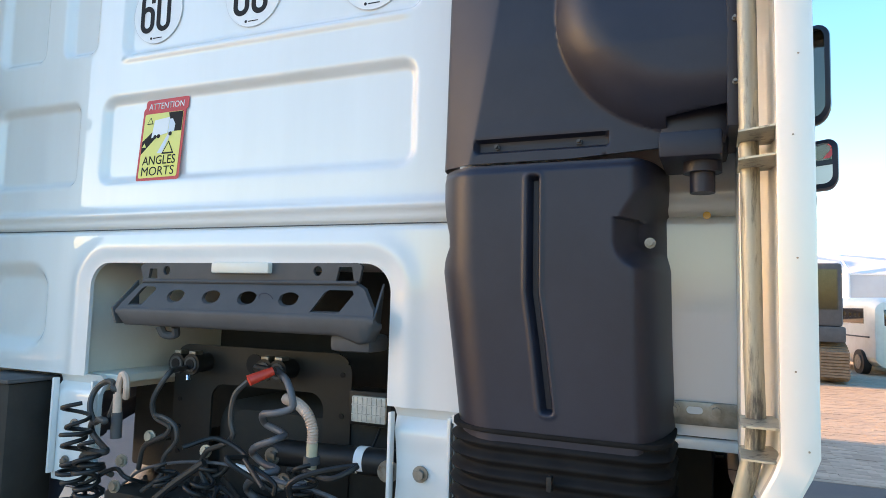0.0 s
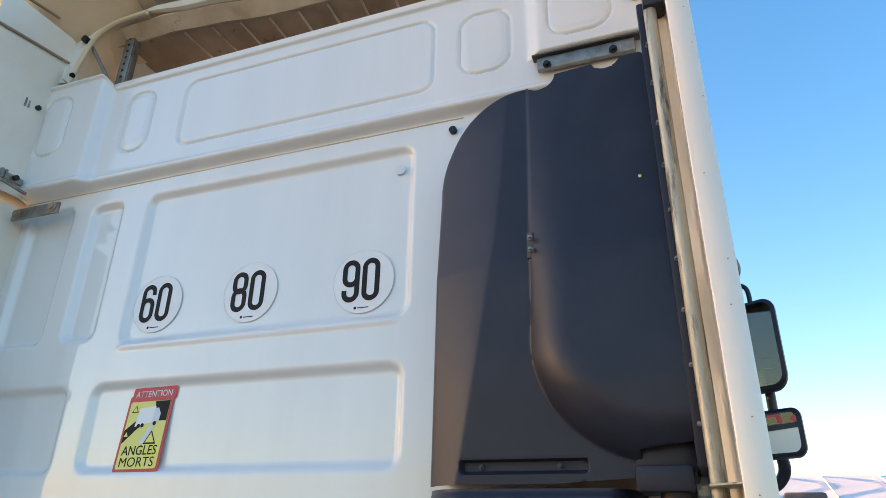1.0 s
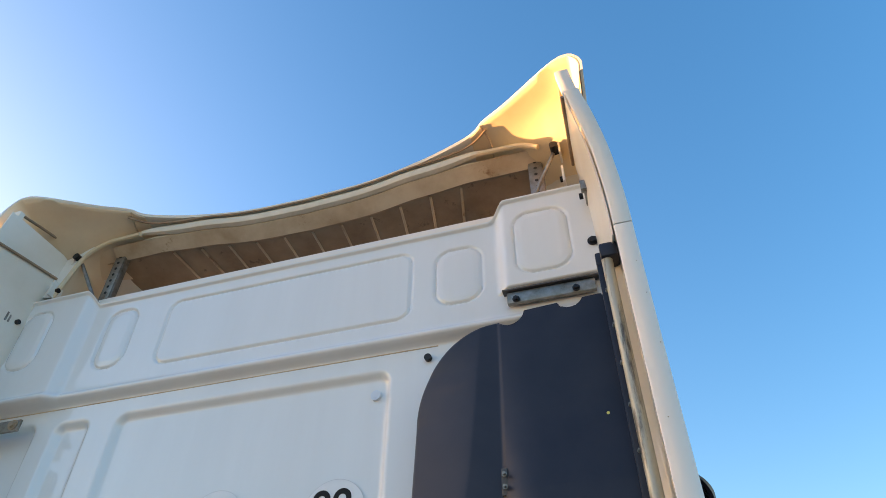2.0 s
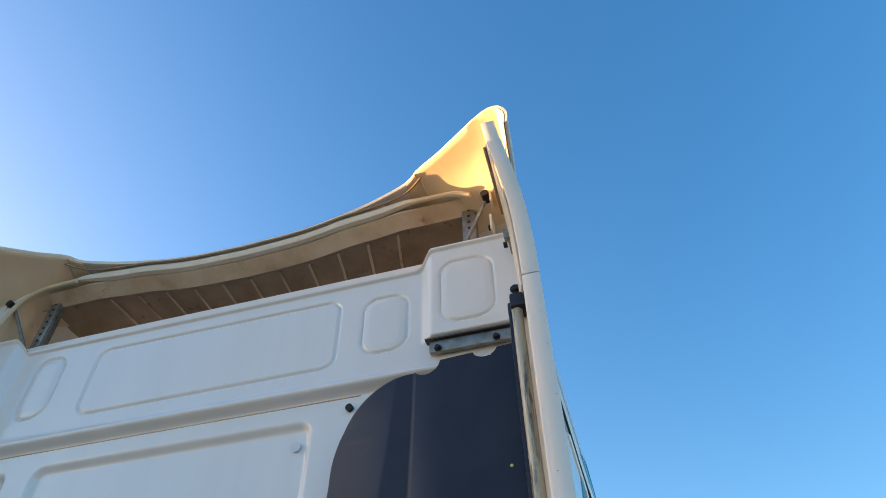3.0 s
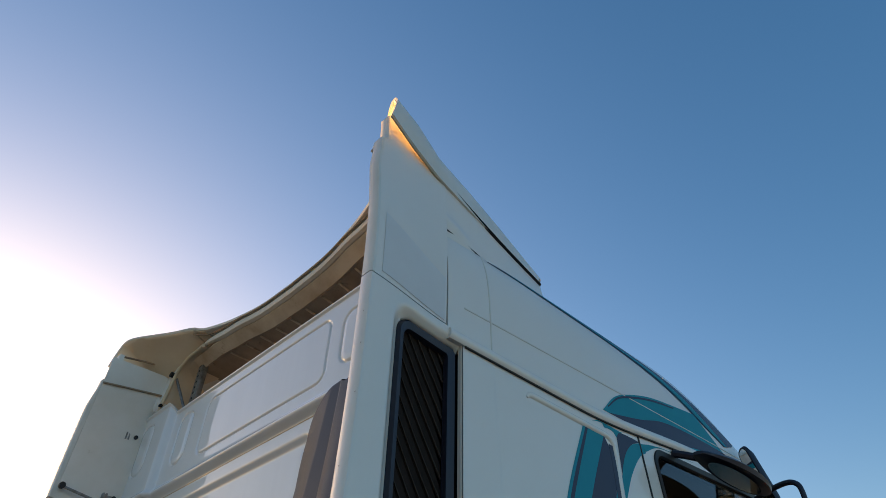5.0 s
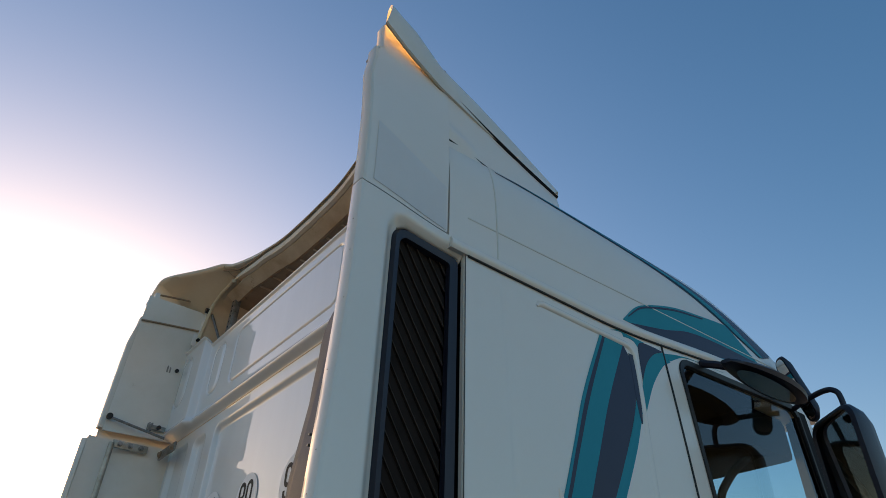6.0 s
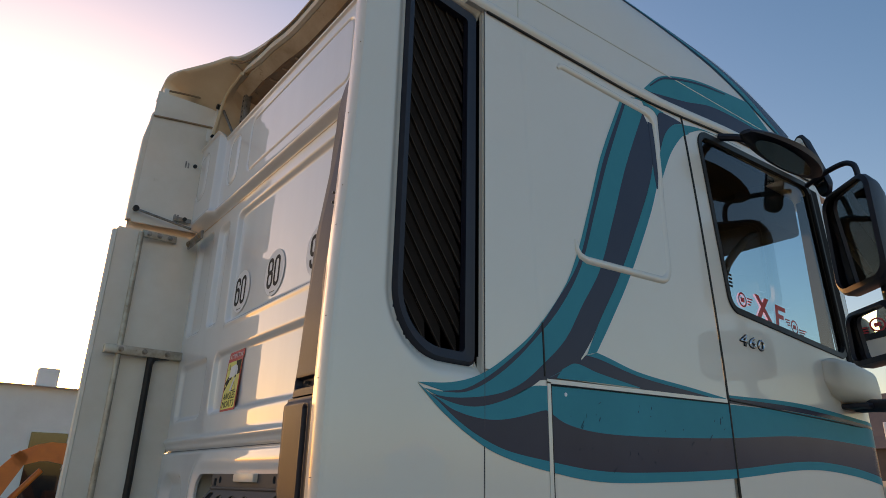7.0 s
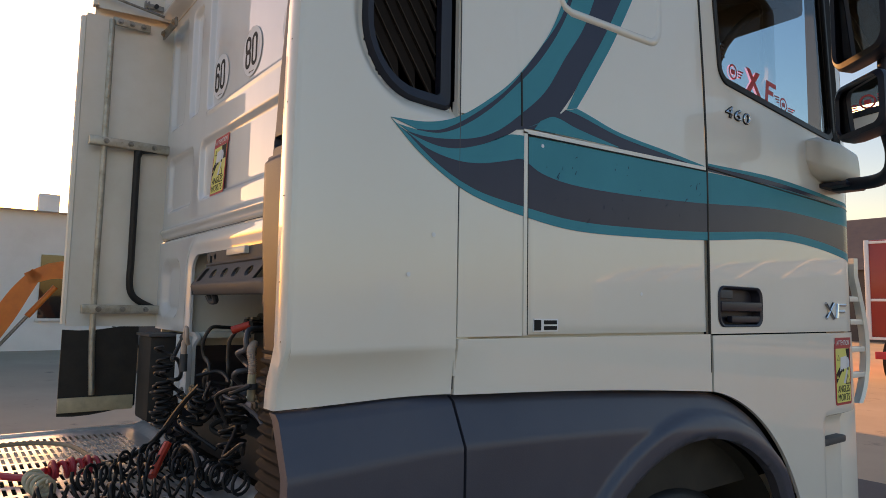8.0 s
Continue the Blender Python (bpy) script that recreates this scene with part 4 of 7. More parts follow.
OFF = np.concatenate([ohalf[::-1] * flip, ohalf[1:]], 0)[:, None, :]
DEFL = sheet("roof_deflector", FULL, OFF, CREAM, TRUCK, "cream fibreglass roof air deflector", angle=60)
for sg in (-1, 1):
    # bare fibreglass inside of the ear, with its moulded edge strip
    n0 = 26
    ear = (half[n0:] + 1.25 * ohalf[n0:][:, None, :])[:, :14] * (flip if sg < 0 else 1)
    # left lining takes the tan that has shade in its colour
    sheet("ear_lining", ear, 0.35 * ohalf[n0:][:, None, :] * (flip if sg < 0 else 1), FIBRE if sg > 0 else SHADETAN, DEFL, "ochre bare fibreglass inside of the deflector corner", angle=60)
    tube("ear_seam", [half[k, j] * (flip if sg < 0 else 1) + np.array((0, 0, -0.018)) for k, j in ((28, 0), (29, 4), (29, 8), (28, 11))], 0.004, TAN, DEFL, n=6)
# rolled lip under the rear edge
lip = []
for s in np.linspace(-0.80, 0.80, 73):
    p = rear_edge(s)
    p = np.array((p[0], max(p[1], -0.05), min(p[2], 3.99)))
    d = 0.028 * sm(np.array((abs(s) - 0.35) / 0.3))
    k = 1.0 - 0.9 * float(sm(np.array((abs(s) - 0.52) / 0.27)))
    lip.append([p + np.array((0, 0.02 + (a - 0.02) * k + d, -0.05 + (b + 0.05) * k - 0.6 * d)) for a, b in ((0.008, -0.024), (0.004, -0.034), (0.000, -0.046), (0.006, -0.062), (0.024, -0.068), (0.030, -0.055), (0.024, -0.024))])
loft("deflector_lip", lip, LIPTAN, DEFL, "pale rolled lip of the deflector")
tube("lip_seam", [rear_edge(s) + np.array((0, -0.001 + 0.028 * float(sm(np.array((abs(s) - 0.35) / 0.3))), -0.016 - 0.6 * 0.028 * float(sm(np.array((abs(s) - 0.35) / 0.3))))) for s in np.linspace(-0.70, 0.70, 31)], 0.005, BROWN, DEFL, n=6, count=120)
for sg in (-1, 1):
    # moulded rim that carries the lip on into the corner and down
    rim_path = [(sg * x, y, z) for x, y, z in ((0.80, -0.018, 3.905), (0.90, -0.010, 3.912), (0.98, -0.015, 3.900), (1.045, -0.020, 3.862), (1.085, -0.022, 3.81), (1.11, -0.03, 3.70), (1.13, -0.04, 3.60))][: 7 if sg < 0 else 4]
    curve = smooth_line(rim_path, 40)
    tube("corner_rim", rim_path, 0.011, FIBRE, DEFL, "ochre moulded rim of the deflector corner", n=8, count=60)
    if sg > 0:
        continue
    wallp = np.array([[(p[0] + sg * 0.05 * v, p[1] + 0.42 * v, p[2] + 0.03 * v * (p[2] - 3.6)) for v in (0, 0.1, 0.4, 1.0)] for p in curve])
    sheet("corner_wall", wallp, (sg * 0.004, 0, 0.002), SHADETAN, DEFL, "stained inner wall of the deflector corner, shade put into its tan")
    sideq = np.array([[(p[0] + sg * 0.085 * v, p[1] - 0.01 * v, p[2] + 0.012 * v) for v in (0, 0.5, 1.0)] for p in curve[16:]])
    sheet("corner_flange", sideq, (0, 0.005, 0), CREAM, DEFL, "ochre flange beside the side fairing")


def lining_place(s, v):
    """The underside: a short sloping flange, then a level ribbed panel."""
    e = rear_edge(s)
    d = 0.028 * float(sm(np.array((abs(s) - 0.35) / 0.3)))
    e = np.array((e[0], max(e[1], -0.04) + d, min(e[2], 3.985) - 0.6 * d))
    a, b, c = e + np.array((0, 0.028, -0.072)), np.array((e[0], e[1] + 0.090, e[2] - 0.110)), np.array((1.0 * s, 0.72 - 0.1 * s * s, 3.700))
    if v < 0.25:
        return a + (b - a) * (v / 0.25)
    k = (v - 0.25) / 0.75
    return b + (c - b) * k + np.array((0, 0, 0.016 * float(sm(np.array(k / 0.03))) + 0.02 * math.sin(math.pi * k)))


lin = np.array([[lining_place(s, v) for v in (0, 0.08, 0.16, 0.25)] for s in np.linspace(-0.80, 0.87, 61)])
sheet("deflector_lining", lin, (0, 0, 0.006), TAN, DEFL, "mottled tan inner flange of the deflector")
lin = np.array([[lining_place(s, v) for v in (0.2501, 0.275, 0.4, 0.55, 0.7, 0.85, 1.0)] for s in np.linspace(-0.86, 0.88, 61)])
sheet("ribbed_lining", lin, (0, 0, 0.006), BROWN, DEFL, "mottled brown ribbed underside of the deflector")
for s in np.linspace(-0.575, 0.575, 11):
    tube("lining_rib", [lining_place(s, v) - np.array((0, 0, 0.003)) for v in (0.28, 0.45, 0.7, 0.98)], 0.006, TAN, DEFL, n=6, count=8)


def upper_fairing(sign):
    """Side plate between the cab's deflector and the roof deflector, with its stepped trailing edge."""
    def back(z):
        return -0.370 + 0.018 * sm((z - 3.53) / 0.16) + 0.030 * sm((z - 3.70) / 0.03) + 0.004 * sm((z - 3.74) / 0.1)

    U, V = grid(0, 1, 30, 0, 1, 60)
    top = 3.875 - 0.165 * U if sign > 0 else 3.842 + 0.040 * U
    low = 3.066 if sign > 0 else 3.022
    Zu = low + V * (top - low)
    b = back(Zu)
    Yu = b + U * ((-0.052 if sign > 0 else 0.03) - b)
    xs = side_x(Yu, Zu) - 0.032 * np.clip((Zu - 3.35) / 0.5, 0, 1) ** 1.4
    e = sheet("upper_side_fairing", np.stack([sign * xs, Yu, Zu], -1), (-sign * 0.006, 0, 0), SIDE if sign > 0 else CREAM, TRUCK, "off-white upper side fairing with stepped rear edge")
    zt = np.linspace(3.066, 3.868, 40)
    secs = []
    for z in zt:
        y0 = float(back(z))
        x0 = float(side_x(y0, z)) - 0.032 * max((z - 3.35) / 0.5, 0) ** 1.4
        secs.append([(sign * (x0 + a), y0 + c, z) for a, c in prof * (1.0, 1.0)])
    loft("folded_edge", secs, CREAM, e)
    zi = grid(0, 1, 6, 3.05, 3.70 if sign > 0 else 3.835, 10)
    yi = -0.36 + zi[0] * 0.345
    sheet("inner_skin", np.stack([sign * (side_x(yi, zi[1]) - 0.05 - 0.032 * np.clip((zi[1] - 3.35) / 0.5, 0, 1) ** 1.4), yi, zi[1]], -1), (-sign * 0.004, 0, 0), CREAM, e)
    # beads coloured dark brown to draw their shadow lines on the skin
    for zz in (3.665, 3.845):
        tube("pressed_bead", [(sign * 1.176, -0.36 + 0.03 * (zz > 3.7), zz + 0.015), (sign * 1.170, -0.20, zz + 0.033), (sign * 1.164, -0.02, zz + 0.052)], 0.006, BROWN, e)
    for y, z in ((0.0, 3.834), (-0.04, 3.634)):
        tab = boxpart("fairing_tab", (sign * 1.125 - 0.004, sign * 1.125 + 0.004, y - 0.032, y + 0.03, z - 0.04, z + 0.04), CREAM, e, bevel=0.003)
        cylpart("knob", (sign * 1.122, y, z), (sign * 1.110, y, z), 0.011, MATTBLACK, tab, n=16)
    # plate between roof flank and deflector, ahead of the side plate
    top = np.array([(1.226, -0.046, 3.706), (1.207, 0.135, 3.664), (1.180, 0.336, 3.634), (1.132, 0.60, 3.628)])
    U, V = grid(0, 1, 40, 0, 1, 16)
    Yp = -0.046 + U * 0.646
    hx, hz = np.interp(Yp, top[:, 1], top[:, 0]), np.interp(Yp, top[:, 1], top[:, 2])
    lz = 3.455 - 0.004 * U
    lx = 1.214 - 0.045 * U
    ledge = 0.012 * np.exp(-(((V - 0.32 * (1 - U)) / 0.12) ** 2)) * (1 - sm((U - 0.1) / 0.25))
    Xp = lx + (hx - lx) * V ** 0.8 + ledge
    sheet("roof_cheek", np.stack([sign * Xp, Yp - 0.012 * np.sin(V * math.pi) * (1 - U), lz + (hz - lz) * V], -1), (-sign * 0.008, 0, 0), SIDE, e, "off-white cheek plate under the deflector")
    # black strip that paints the shade of the open gap under the deflector
    tube("deflector_gap_shade", [(sign * (a - 0.002), b, c + 0.006) for a, b, c in top], 0.010, MATTBLACK, e, n=6, count=30)
    tube("cheek_joint", [(sign * 1.214, -0.044, 3.492), (sign * 1.206, 0.06, 3.491), (sign * 1.198, 0.155, 3.484)], 0.006, RUBBER, e, n=6)
    return e


UFR = upper_fairing(1)
UFL = upper_fairing(-1)
# film patch on the upper fairing
U, V = grid(0, 1, 10, 0, 1, 10)
Yq = -0.345 + U * 0.285
Zq = 3.085 + V * (0.235 - 0.07 * U) - 0.012 * U
sheet("clear_film_patch", np.stack([side_x(Yq, Zq) + 0.0018, Yq, Zq], -1), (-0.0008, 0, 0), FILM, UFR, "greyish clear film patch")


def strut(sx):
    """Perforated steel post with a foot plate that carries the deflector."""
    e = boxpart("deflector_post", (sx - 0.026, sx + 0.026, 0.060, 0.066, 3.60, 3.955), STEEL, TRUCK, "perforated galvanised steel deflector post", bevel=0.002)
    for dx in (-0.026, 0.026):
        boxpart("post_flange", (sx + dx - 0.003, sx + dx + 0.003, 0.066, 0.095, 3.60, 3.95), STEEL, e, bevel=0.001)
    for k in range(7):
        cylpart("post_hole", (sx, 0.0585, 3.66 + 0.035 * k), (sx, 0.0605, 3.66 + 0.035 * k), 0.007, DARK, e, n=10)
    boxpart("head_plate", (sx - 0.06, sx + 0.06, 0.02, 0.14, 3.945, 3.953), STEEL, e, bevel=0.002)
    bolt(e, (sx, 0.05, 3.945), (0, 0, -1), 0.014, RUBBER)
    s = 1 if sx > 0 else -1
    tube("stay_rod", [(s * 1.105, -0.01, 3.83), (s * 0.95, 0.05, 3.56)], 0.008, STEEL, e)
    cylpart("rod_end", (s * 1.105, -0.045, 3.83), (s * 1.107, 0.0, 3.83), 0.016, RUBBER, e, n=12)


strut(-0.956)
strut(1.016)

# ---- air intake on the rear wall ----
def intake_upper():
    def lift(x):
        return 0.06 * np.maximum(x - 0.90, 0)

    def out(x, z):
        z = z - lift(x)
        d = rrect(x, z, 0.596, 1.187, 1.962, 2.999, (0.02, 0.02, 0.275, 0.015))
        d = np.maximum(d, 0.042 - np.hypot(x - 0.910, z - 3.001))
        d = np.maximum(d, 0.038 - np.hypot(x - 1.086, z - 3.012))
        return np.maximum(d, np.minimum(x - 1.08, 2.0 + lift(x) - z))

    def depth(x, z):
        z = z - lift(x) * sm((z - 2.6) / 0.3)
        e = np.clip(-rrect(x, z, 0.596, 1.30, 1.60, 2.999, (0.02, 0.02, 0.275, 0.015)) / 0.026, 0, 1)
        round_edge = np.sqrt(np.maximum(1 - (1 - e) ** 2, 0))
        crease = np.interp(z, (1.96, 2.02, 2.21, 2.53, 2.75, 2.89, 2.99), (0.690, 0.702, 0.736, 0.786, 0.805, 0.814, 0.824))
        k = np.clip((crease - x) / (crease - 0.590), 0, 1)
        front = np.interp(z, (1.96, 2.05, 2.20, 2.46, 2.75, 3.00), (0.196, 0.196, 0.200, 0.196, 0.172, 0.156))
        flank = np.interp(z, (1.96, 2.46, 2.70, 2.85, 3.00), (0.135, 0.127, 0.098, 0.095, 0.125))
        d = front + (flank - front) * k**1.15
        # broad panel that leans away from the wall towards its rounded foot
        foot = np.clip(-rrect(x, z, 0.872 - 0.006 * sm((2.45 - z) / 0.3), 1.50, 1.996, 3.40, (0.02, 0.02, 0.02, 0.27)) / 0.10, 0, 1)
        swell = np.interp(z, (2.00, 2.15, 2.35, 2.65, 3.00), (0.066, 0.066, 0.048, 0.018, 0.004))
        d = d + swell * (1 - (1 - foot) ** 2.2) + 0.003 * sm(foot / 0.05)
        d = d * (0.10 + 0.90 * np.where(x > 0.874, np.maximum(round_edge, sm((x - 0.874) / 0.02) * sm((3.007 - z) / 0.006)), round_edge))
        d = d - 0.020 * sm(-rrect(x, z, 0.700, 0.976, 1.983, 2.013, 0.008) / 0.006)
        return d

    X, Z = grid(0.588, 1.195, 139, 1.950, 3.040, 246)
    X, Z = snap(X, Z, out, 0.0045)
    keep = cells((out(X, Z) < 1e-3).astype(float)) > 0.99
    e = sheet("air_intake", np.stack([X, -depth(X, Z), Z], -1), (0, 0.004, 0), BLACK, TRUCK, "black moulded plastic air intake snorkel", keep=keep, angle=50)
    for x in (0.745, 0.915):
        bolt(e, (x, -0.178, 1.998), (0, -1, 0), 0.004, CHARCOAL)
    bm = box(bmesh.new(), 0.868, 0.884, -0.205, -0.190, 2.460, 2.526, bevel=0.003)
    c = part("clip", bm, CHARCOAL, e)
    for z in (2.478, 2.508):
        bolt(c, (0.878, -0.209, z), (0, -1, 0), 0.004, STEEL)
    boxpart("edge_rail", (1.181, 1.203, -0.268, -0.05, 1.985, 3.040), BLACK, e, "black edge rail with screws", bevel=0.004)
    for k in range(9):
        bolt(e, (1.194, -0.268, 2.06 + 0.11 * k), (0, -1, 0), 0.003, STEEL, "screw")
    cylpart("yellow_dot", (1.140, -0.190, 2.63), (1.140, -0.2065, 2.63), 0.004, YELLOW, e, n=10)
    boxpart("foot_block", (1.066, 1.186, -0.205, -0.02, 1.968, 2.06), BLACK, e, bevel=0.02)
    boxpart("sensor_block", (1.068, 1.174, -0.235, -0.06, 1.945, 1.992), BLACK, e, bevel=0.006)
    cylpart("sensor_collar", (1.14, -0.17, 1.948), (1.14, -0.17, 1.925), 0.034, BLACK, e, n=20)
    cylpart("sensor_plug", (1.14, -0.17, 1.925), (1.14, -0.17, 1.888), 0.022, BLACK, e, n=16)
    return e


def intake_lower():
    def sides(x, z):
        xl = np.interp(z, (1.42, 1.50, 1.60, 1.68, 1.735, 1.765, 1.79, 1.82, 1.86, 1.90, 1.96), (0.640, 0.631, 0.616, 0.600, 0.587, 0.606, 0.628, 0.626, 0.606, 0.592, 0.590))
        xr = np.interp(z, (1.42, 1.6, 1.96), (1.084, 1.078, 1.072))
        return np.maximum(xl - x, x - xr)

    def out(x, z):
        return np.maximum(sides(x, z), np.maximum(z - 1.953, 1.410 - z))

    def depth(x, z):
        xs = np.interp(z, (1.42, 1.74, 1.96), (0.634, 0.588, 0.584))
        e = np.where(x < 0.86, np.clip((x - xs) / 0.13, 0, 1), np.clip(-sides(x, z) / 0.06, 0, 1))
        near = np.clip(-sides(x, z) / 0.022, 0, 1)
        d = 0.222 * (0.12 + 0.88 * np.maximum(1 - (1 - e) ** 2, 0) ** 0.6) * (0.55 + 0.45 * np.sqrt(1 - (1 - near) ** 2))
        d = d * (0.955 + 0.045 * sm((1.949 - z) / 0.015))
        centre = np.interp(z, (1.40, 1.47, 1.60, 1.70, 1.96), (0.876, 0.868, 0.851, 0.836, 0.834))
        g = rrect(x - centre, z, -0.0125, 0.0125, 1.470, 1.928, 0.008)
        d = d - 0.024 * sm(-g / 0.007) + 0.003 * np.exp(-(((g - 0.004) / 0.004) ** 2))
        n = rrect(x, z, 0.982, 1.30, 1.742, 1.940, (0.02, 0.02, 0.16, 0.06))
        return d - 0.085 * sm(-n / 0.045)

    X, Z = grid(0.580, 1.090, 204, 1.402, 1.956, 186)
    shift = np.interp(Z, (1.40, 1.47, 1.60, 1.70, 1.96), (0.042, 0.034, 0.017, 0.002, 0.0))
    X = X + shift * np.clip((0.17 - np.abs(X - 0.834)) / 0.12, 0, 1)
    X, Z = snap(X, Z, out, 0.0026)
    keep = cells((out(X, Z) < 1e-3).astype(float)) > 0.99
    e = sheet("intake_duct", np.stack([X, -depth(X, Z), Z], -1), (0, 0.004, 0), BLACK, TRUCK, "black moulded lower intake duct with vertical groove", keep=keep, angle=50)
    bolt(e, (1.045, -0.135, 1.800), (0, -1, 0), 0.007)
    # pleated rubber bellows below
    secs = []
    for k in range(97):
        z = 1.434 - 0.0042 * k
        o = 0.006 + 0.007 * math.cos(2 * math.pi * k / 7.0) if k > 2 else 0.010
        x0, x1, y0, y1, r = 0.650 - o, 1.078 + o, -0.216 - o, -0.005, 0.055
        secs.append([(a, b, z) for a, b in ring_outline(x0, x1, y0, y1, (0.02, 0.02, 0.13, r), 8)])
    b = loft("bellows", secs, MATTBLACK, TRUCK, "black pleated rubber intake bellows", angle=70)
    for z in (1.355, 1.248):
        boxpart("bellows_clip", (0.874, 0.884, -0.246, -0.228, z - 0.02, z + 0.008), RUBBER, b, bevel=0.003)


intake_upper()
intake_lower()

# ---- tubes, brackets and straps inside the right fairing ----
tube("support_tube", [(1.210, -0.300, 3.030), (1.211, -0.300, 2.2), (1.216, -0.300, 1.60), (1.217, -0.300, 1.47), (1.203, -0.298, 1.41), (1.188, -0.29, 1.32), (1.175, -0.27, 1.18)], 0.0150, FLAKED, TRUCK, "pale support tube with flaking coating", n=14, count=60)
for z in (1.945, 1.902, 1.505, 1.458):
    P = np.array([[(1.195 + (0.065 if z > 1.5 else 0.052) * u, -0.275 - 0.105 * v - 0.02 * u * v, z + 0.003 * u) for v in (0, 0.5, 1)] for u in (0, 0.33, 0.66, 1)])
    sheet("tube_bracket", P, (0, 0, 0.003), FLAKED, TRUCK, "thin bent steel tube bracket")
wb = boxpart("wall_bracket", (1.062, 1.216, -0.022, -0.012, 1.443, 1.490), STEEL, TRUCK, "rusty slotted steel bracket", bevel=0.003)
bolt(wb, (1.079, -0.022, 1.472), (0, -1, 0), 0.010)
bolt(wb, (1.161, -0.022, 1.474), (0, -1, 0), 0.010)
flat_shape("slot", ring_outline(1.105, 1.136, 1.466, 1.480, 0.007, 5), STICKER, wb, (0, -0.0225, 0), (1, 0, 0), (0, 0, 1), 0.0006)
boxpart("sill_flange", (0.60, 1.215, -0.035, 0.0, 1.398, 1.418), WHITE, TRUCK, bevel=0.004)
cylpart("rust_drip", (1.145, -0.0125, 1.868), (1.145, -0.0145, 1.868), 0.008, AMBER, TRUCK, n=10)
tc = boxpart("tube_clamp", (1.195, 1.243, -0.325, -0.262, 3.015, 3.060), BLACK, TRUCK, "black tube clamp", bevel=0.008)
boxpart("clamp_tail", (1.180, 1.205, -0.27, -0.10, 3.03, 3.075), BLACK, tc, bevel=0.006)
# strap and bolts under the roof shell's corner
st = boxpart("corner_strap", (0.885, 1.165, -0.052, -0.034, 3.118, 3.160), STEEL, TRUCK, "grey steel strap under the roof corner", bevel=0.003)
for x, z in ((0.915, 3.128), (1.105, 3.130)):
    bolt(st, (x, -0.054, z), (0, -1, 0), 0.008, RUBBER)
boxpart("corner_lip", (0.872, 1.180, -0.062, -0.03, 3.163, 3.169), CHARCOAL, TRUCK, bevel=0.002)


def edge_clip(x, y, z, sx):
    e = boxpart("edge_clip", (x - 0.006, x + 0.006, y - 0.055, y + 0.040, z - 0.013, z + 0.013), STEEL, TRUCK, "small steel panel clip with black stud", bevel=0.003)
    cylpart("stud", (x - sx * 0.011, y, z), (x - sx * 0.024, y, z), 0.011, RUBBER, e, n=12)
    for k in (-0.05, -0.035):
        boxpart("clip_finger", (x - 0.014, x + 0.012, y + k - 0.004, y + k + 0.004, z - 0.02, z + 0.02), STEEL, e, bevel=0.001)


edge_clip(-1.205, -0.09, 3.449, -1)
edge_clip(-1.180, -0.105, 3.105, -1)
edge_clip(1.190, -0.10, 3.470, 1)
bolt(TRUCK, (1.182, -0.06, 3.30), (0, -1, 0), 0.012, RUBBER)

# ---- left fairing, seen from inside ----
Y, Z = grid(-0.410, 0.0, 10, 1.43, 3.016, 40)
LF = sheet("left_side_fairing", np.stack([-side_x(Y, Z), Y, Z], -1), (0.006, 0, 0), SIDE, TRUCK, "off-white left air deflector panel")
sheet("inner_skin", np.stack([-side_x(Y, Z) + 0.035, Y, Z], -1), (0.004, 0, 0), CREAM, LF, "stained beige inner skin of the deflector")
tube("folded_edge", [(-1.278, -0.414, z) for z in (1.44, 2.0, 2.5, 3.0)], 0.020, CREAM, LF, n=8)
Y, Z = grid(-0.43, -0.09, 6, 1.02, 1.43, 8)
lp = sheet("lower_mud_flap", np.stack([-1.205 + 0 * Y, Y, Z + 0.02 * np.cos(Y * 9)], -1), (-0.012, 0, 0), DARK, LF, "dark plastic lower flap")
boxpart("flap_rail", (-1.215, -1.195, -0.43, -0.10, 1.02, 1.09), BEIGE, lp, bevel=0.004)
tube("support_tube", [(-1.190, -0.304, 2.985), (-1.190, -0.304, 2.2), (-1.190, -0.304, 1.4), (-1.19, -0.29, 1.10)], 0.0145, GALV, LF, "galvanised support tube", n=12)
tube("drain_tube", [(-1.185, -0.150, 2.335), (-1.185, -0.150, 1.75), (-1.185, -0.148, 1.62), (-1.185, -0.12, 1.57), (-1.185, -0.03, 1.520)], 0.017, RUBBER, LF, "dark drain tube", n=12, count=50)
tube("drain_tube_head", [(-1.185, -0.150, 2.30), (-1.185, -0.135, 2.33), (-1.185, -0.06, 2.345)], 0.019, RUBBER, LF)
for z, y0, y1 in ((2.350, -0.375, 0.0), (1.515, -0.360, 0.0), (2.985, -0.300, -0.12)):
    b = boxpart("tube_bracket", (-1.212, -1.165, y0, y1, z - 0.022, z + 0.022) if z < 2.9 else (-1.205, -1.19, y0, y1, z - 0.02, z + 0.02), GALV, LF, "galvanised channel bracket", bevel=0.004)
    for k in range(3):
        bolt(b, (-1.164 if z < 2.9 else -1.189, y0 + (y1 - y0) * (0.2 + 0.3 * k), z), (1, 0, 0), 0.009)
tube("stay_rod", [(-1.205, -0.350, 3.115), (-1.13, -0.07, 3.045)], 0.007, STEEL, UFL)
cylpart("rod_end", (-1.195, -0.352, 3.118), (-1.215, -0.352, 3.118), 0.016, RUBBER, UFL, n=12)
ws = boxpart("wall_strap", (-1.19, -0.95, -0.060, -0.048, 2.945, 2.990), STEEL, TRUCK, "rusty steel strap on the rear wall", bevel=0.003)
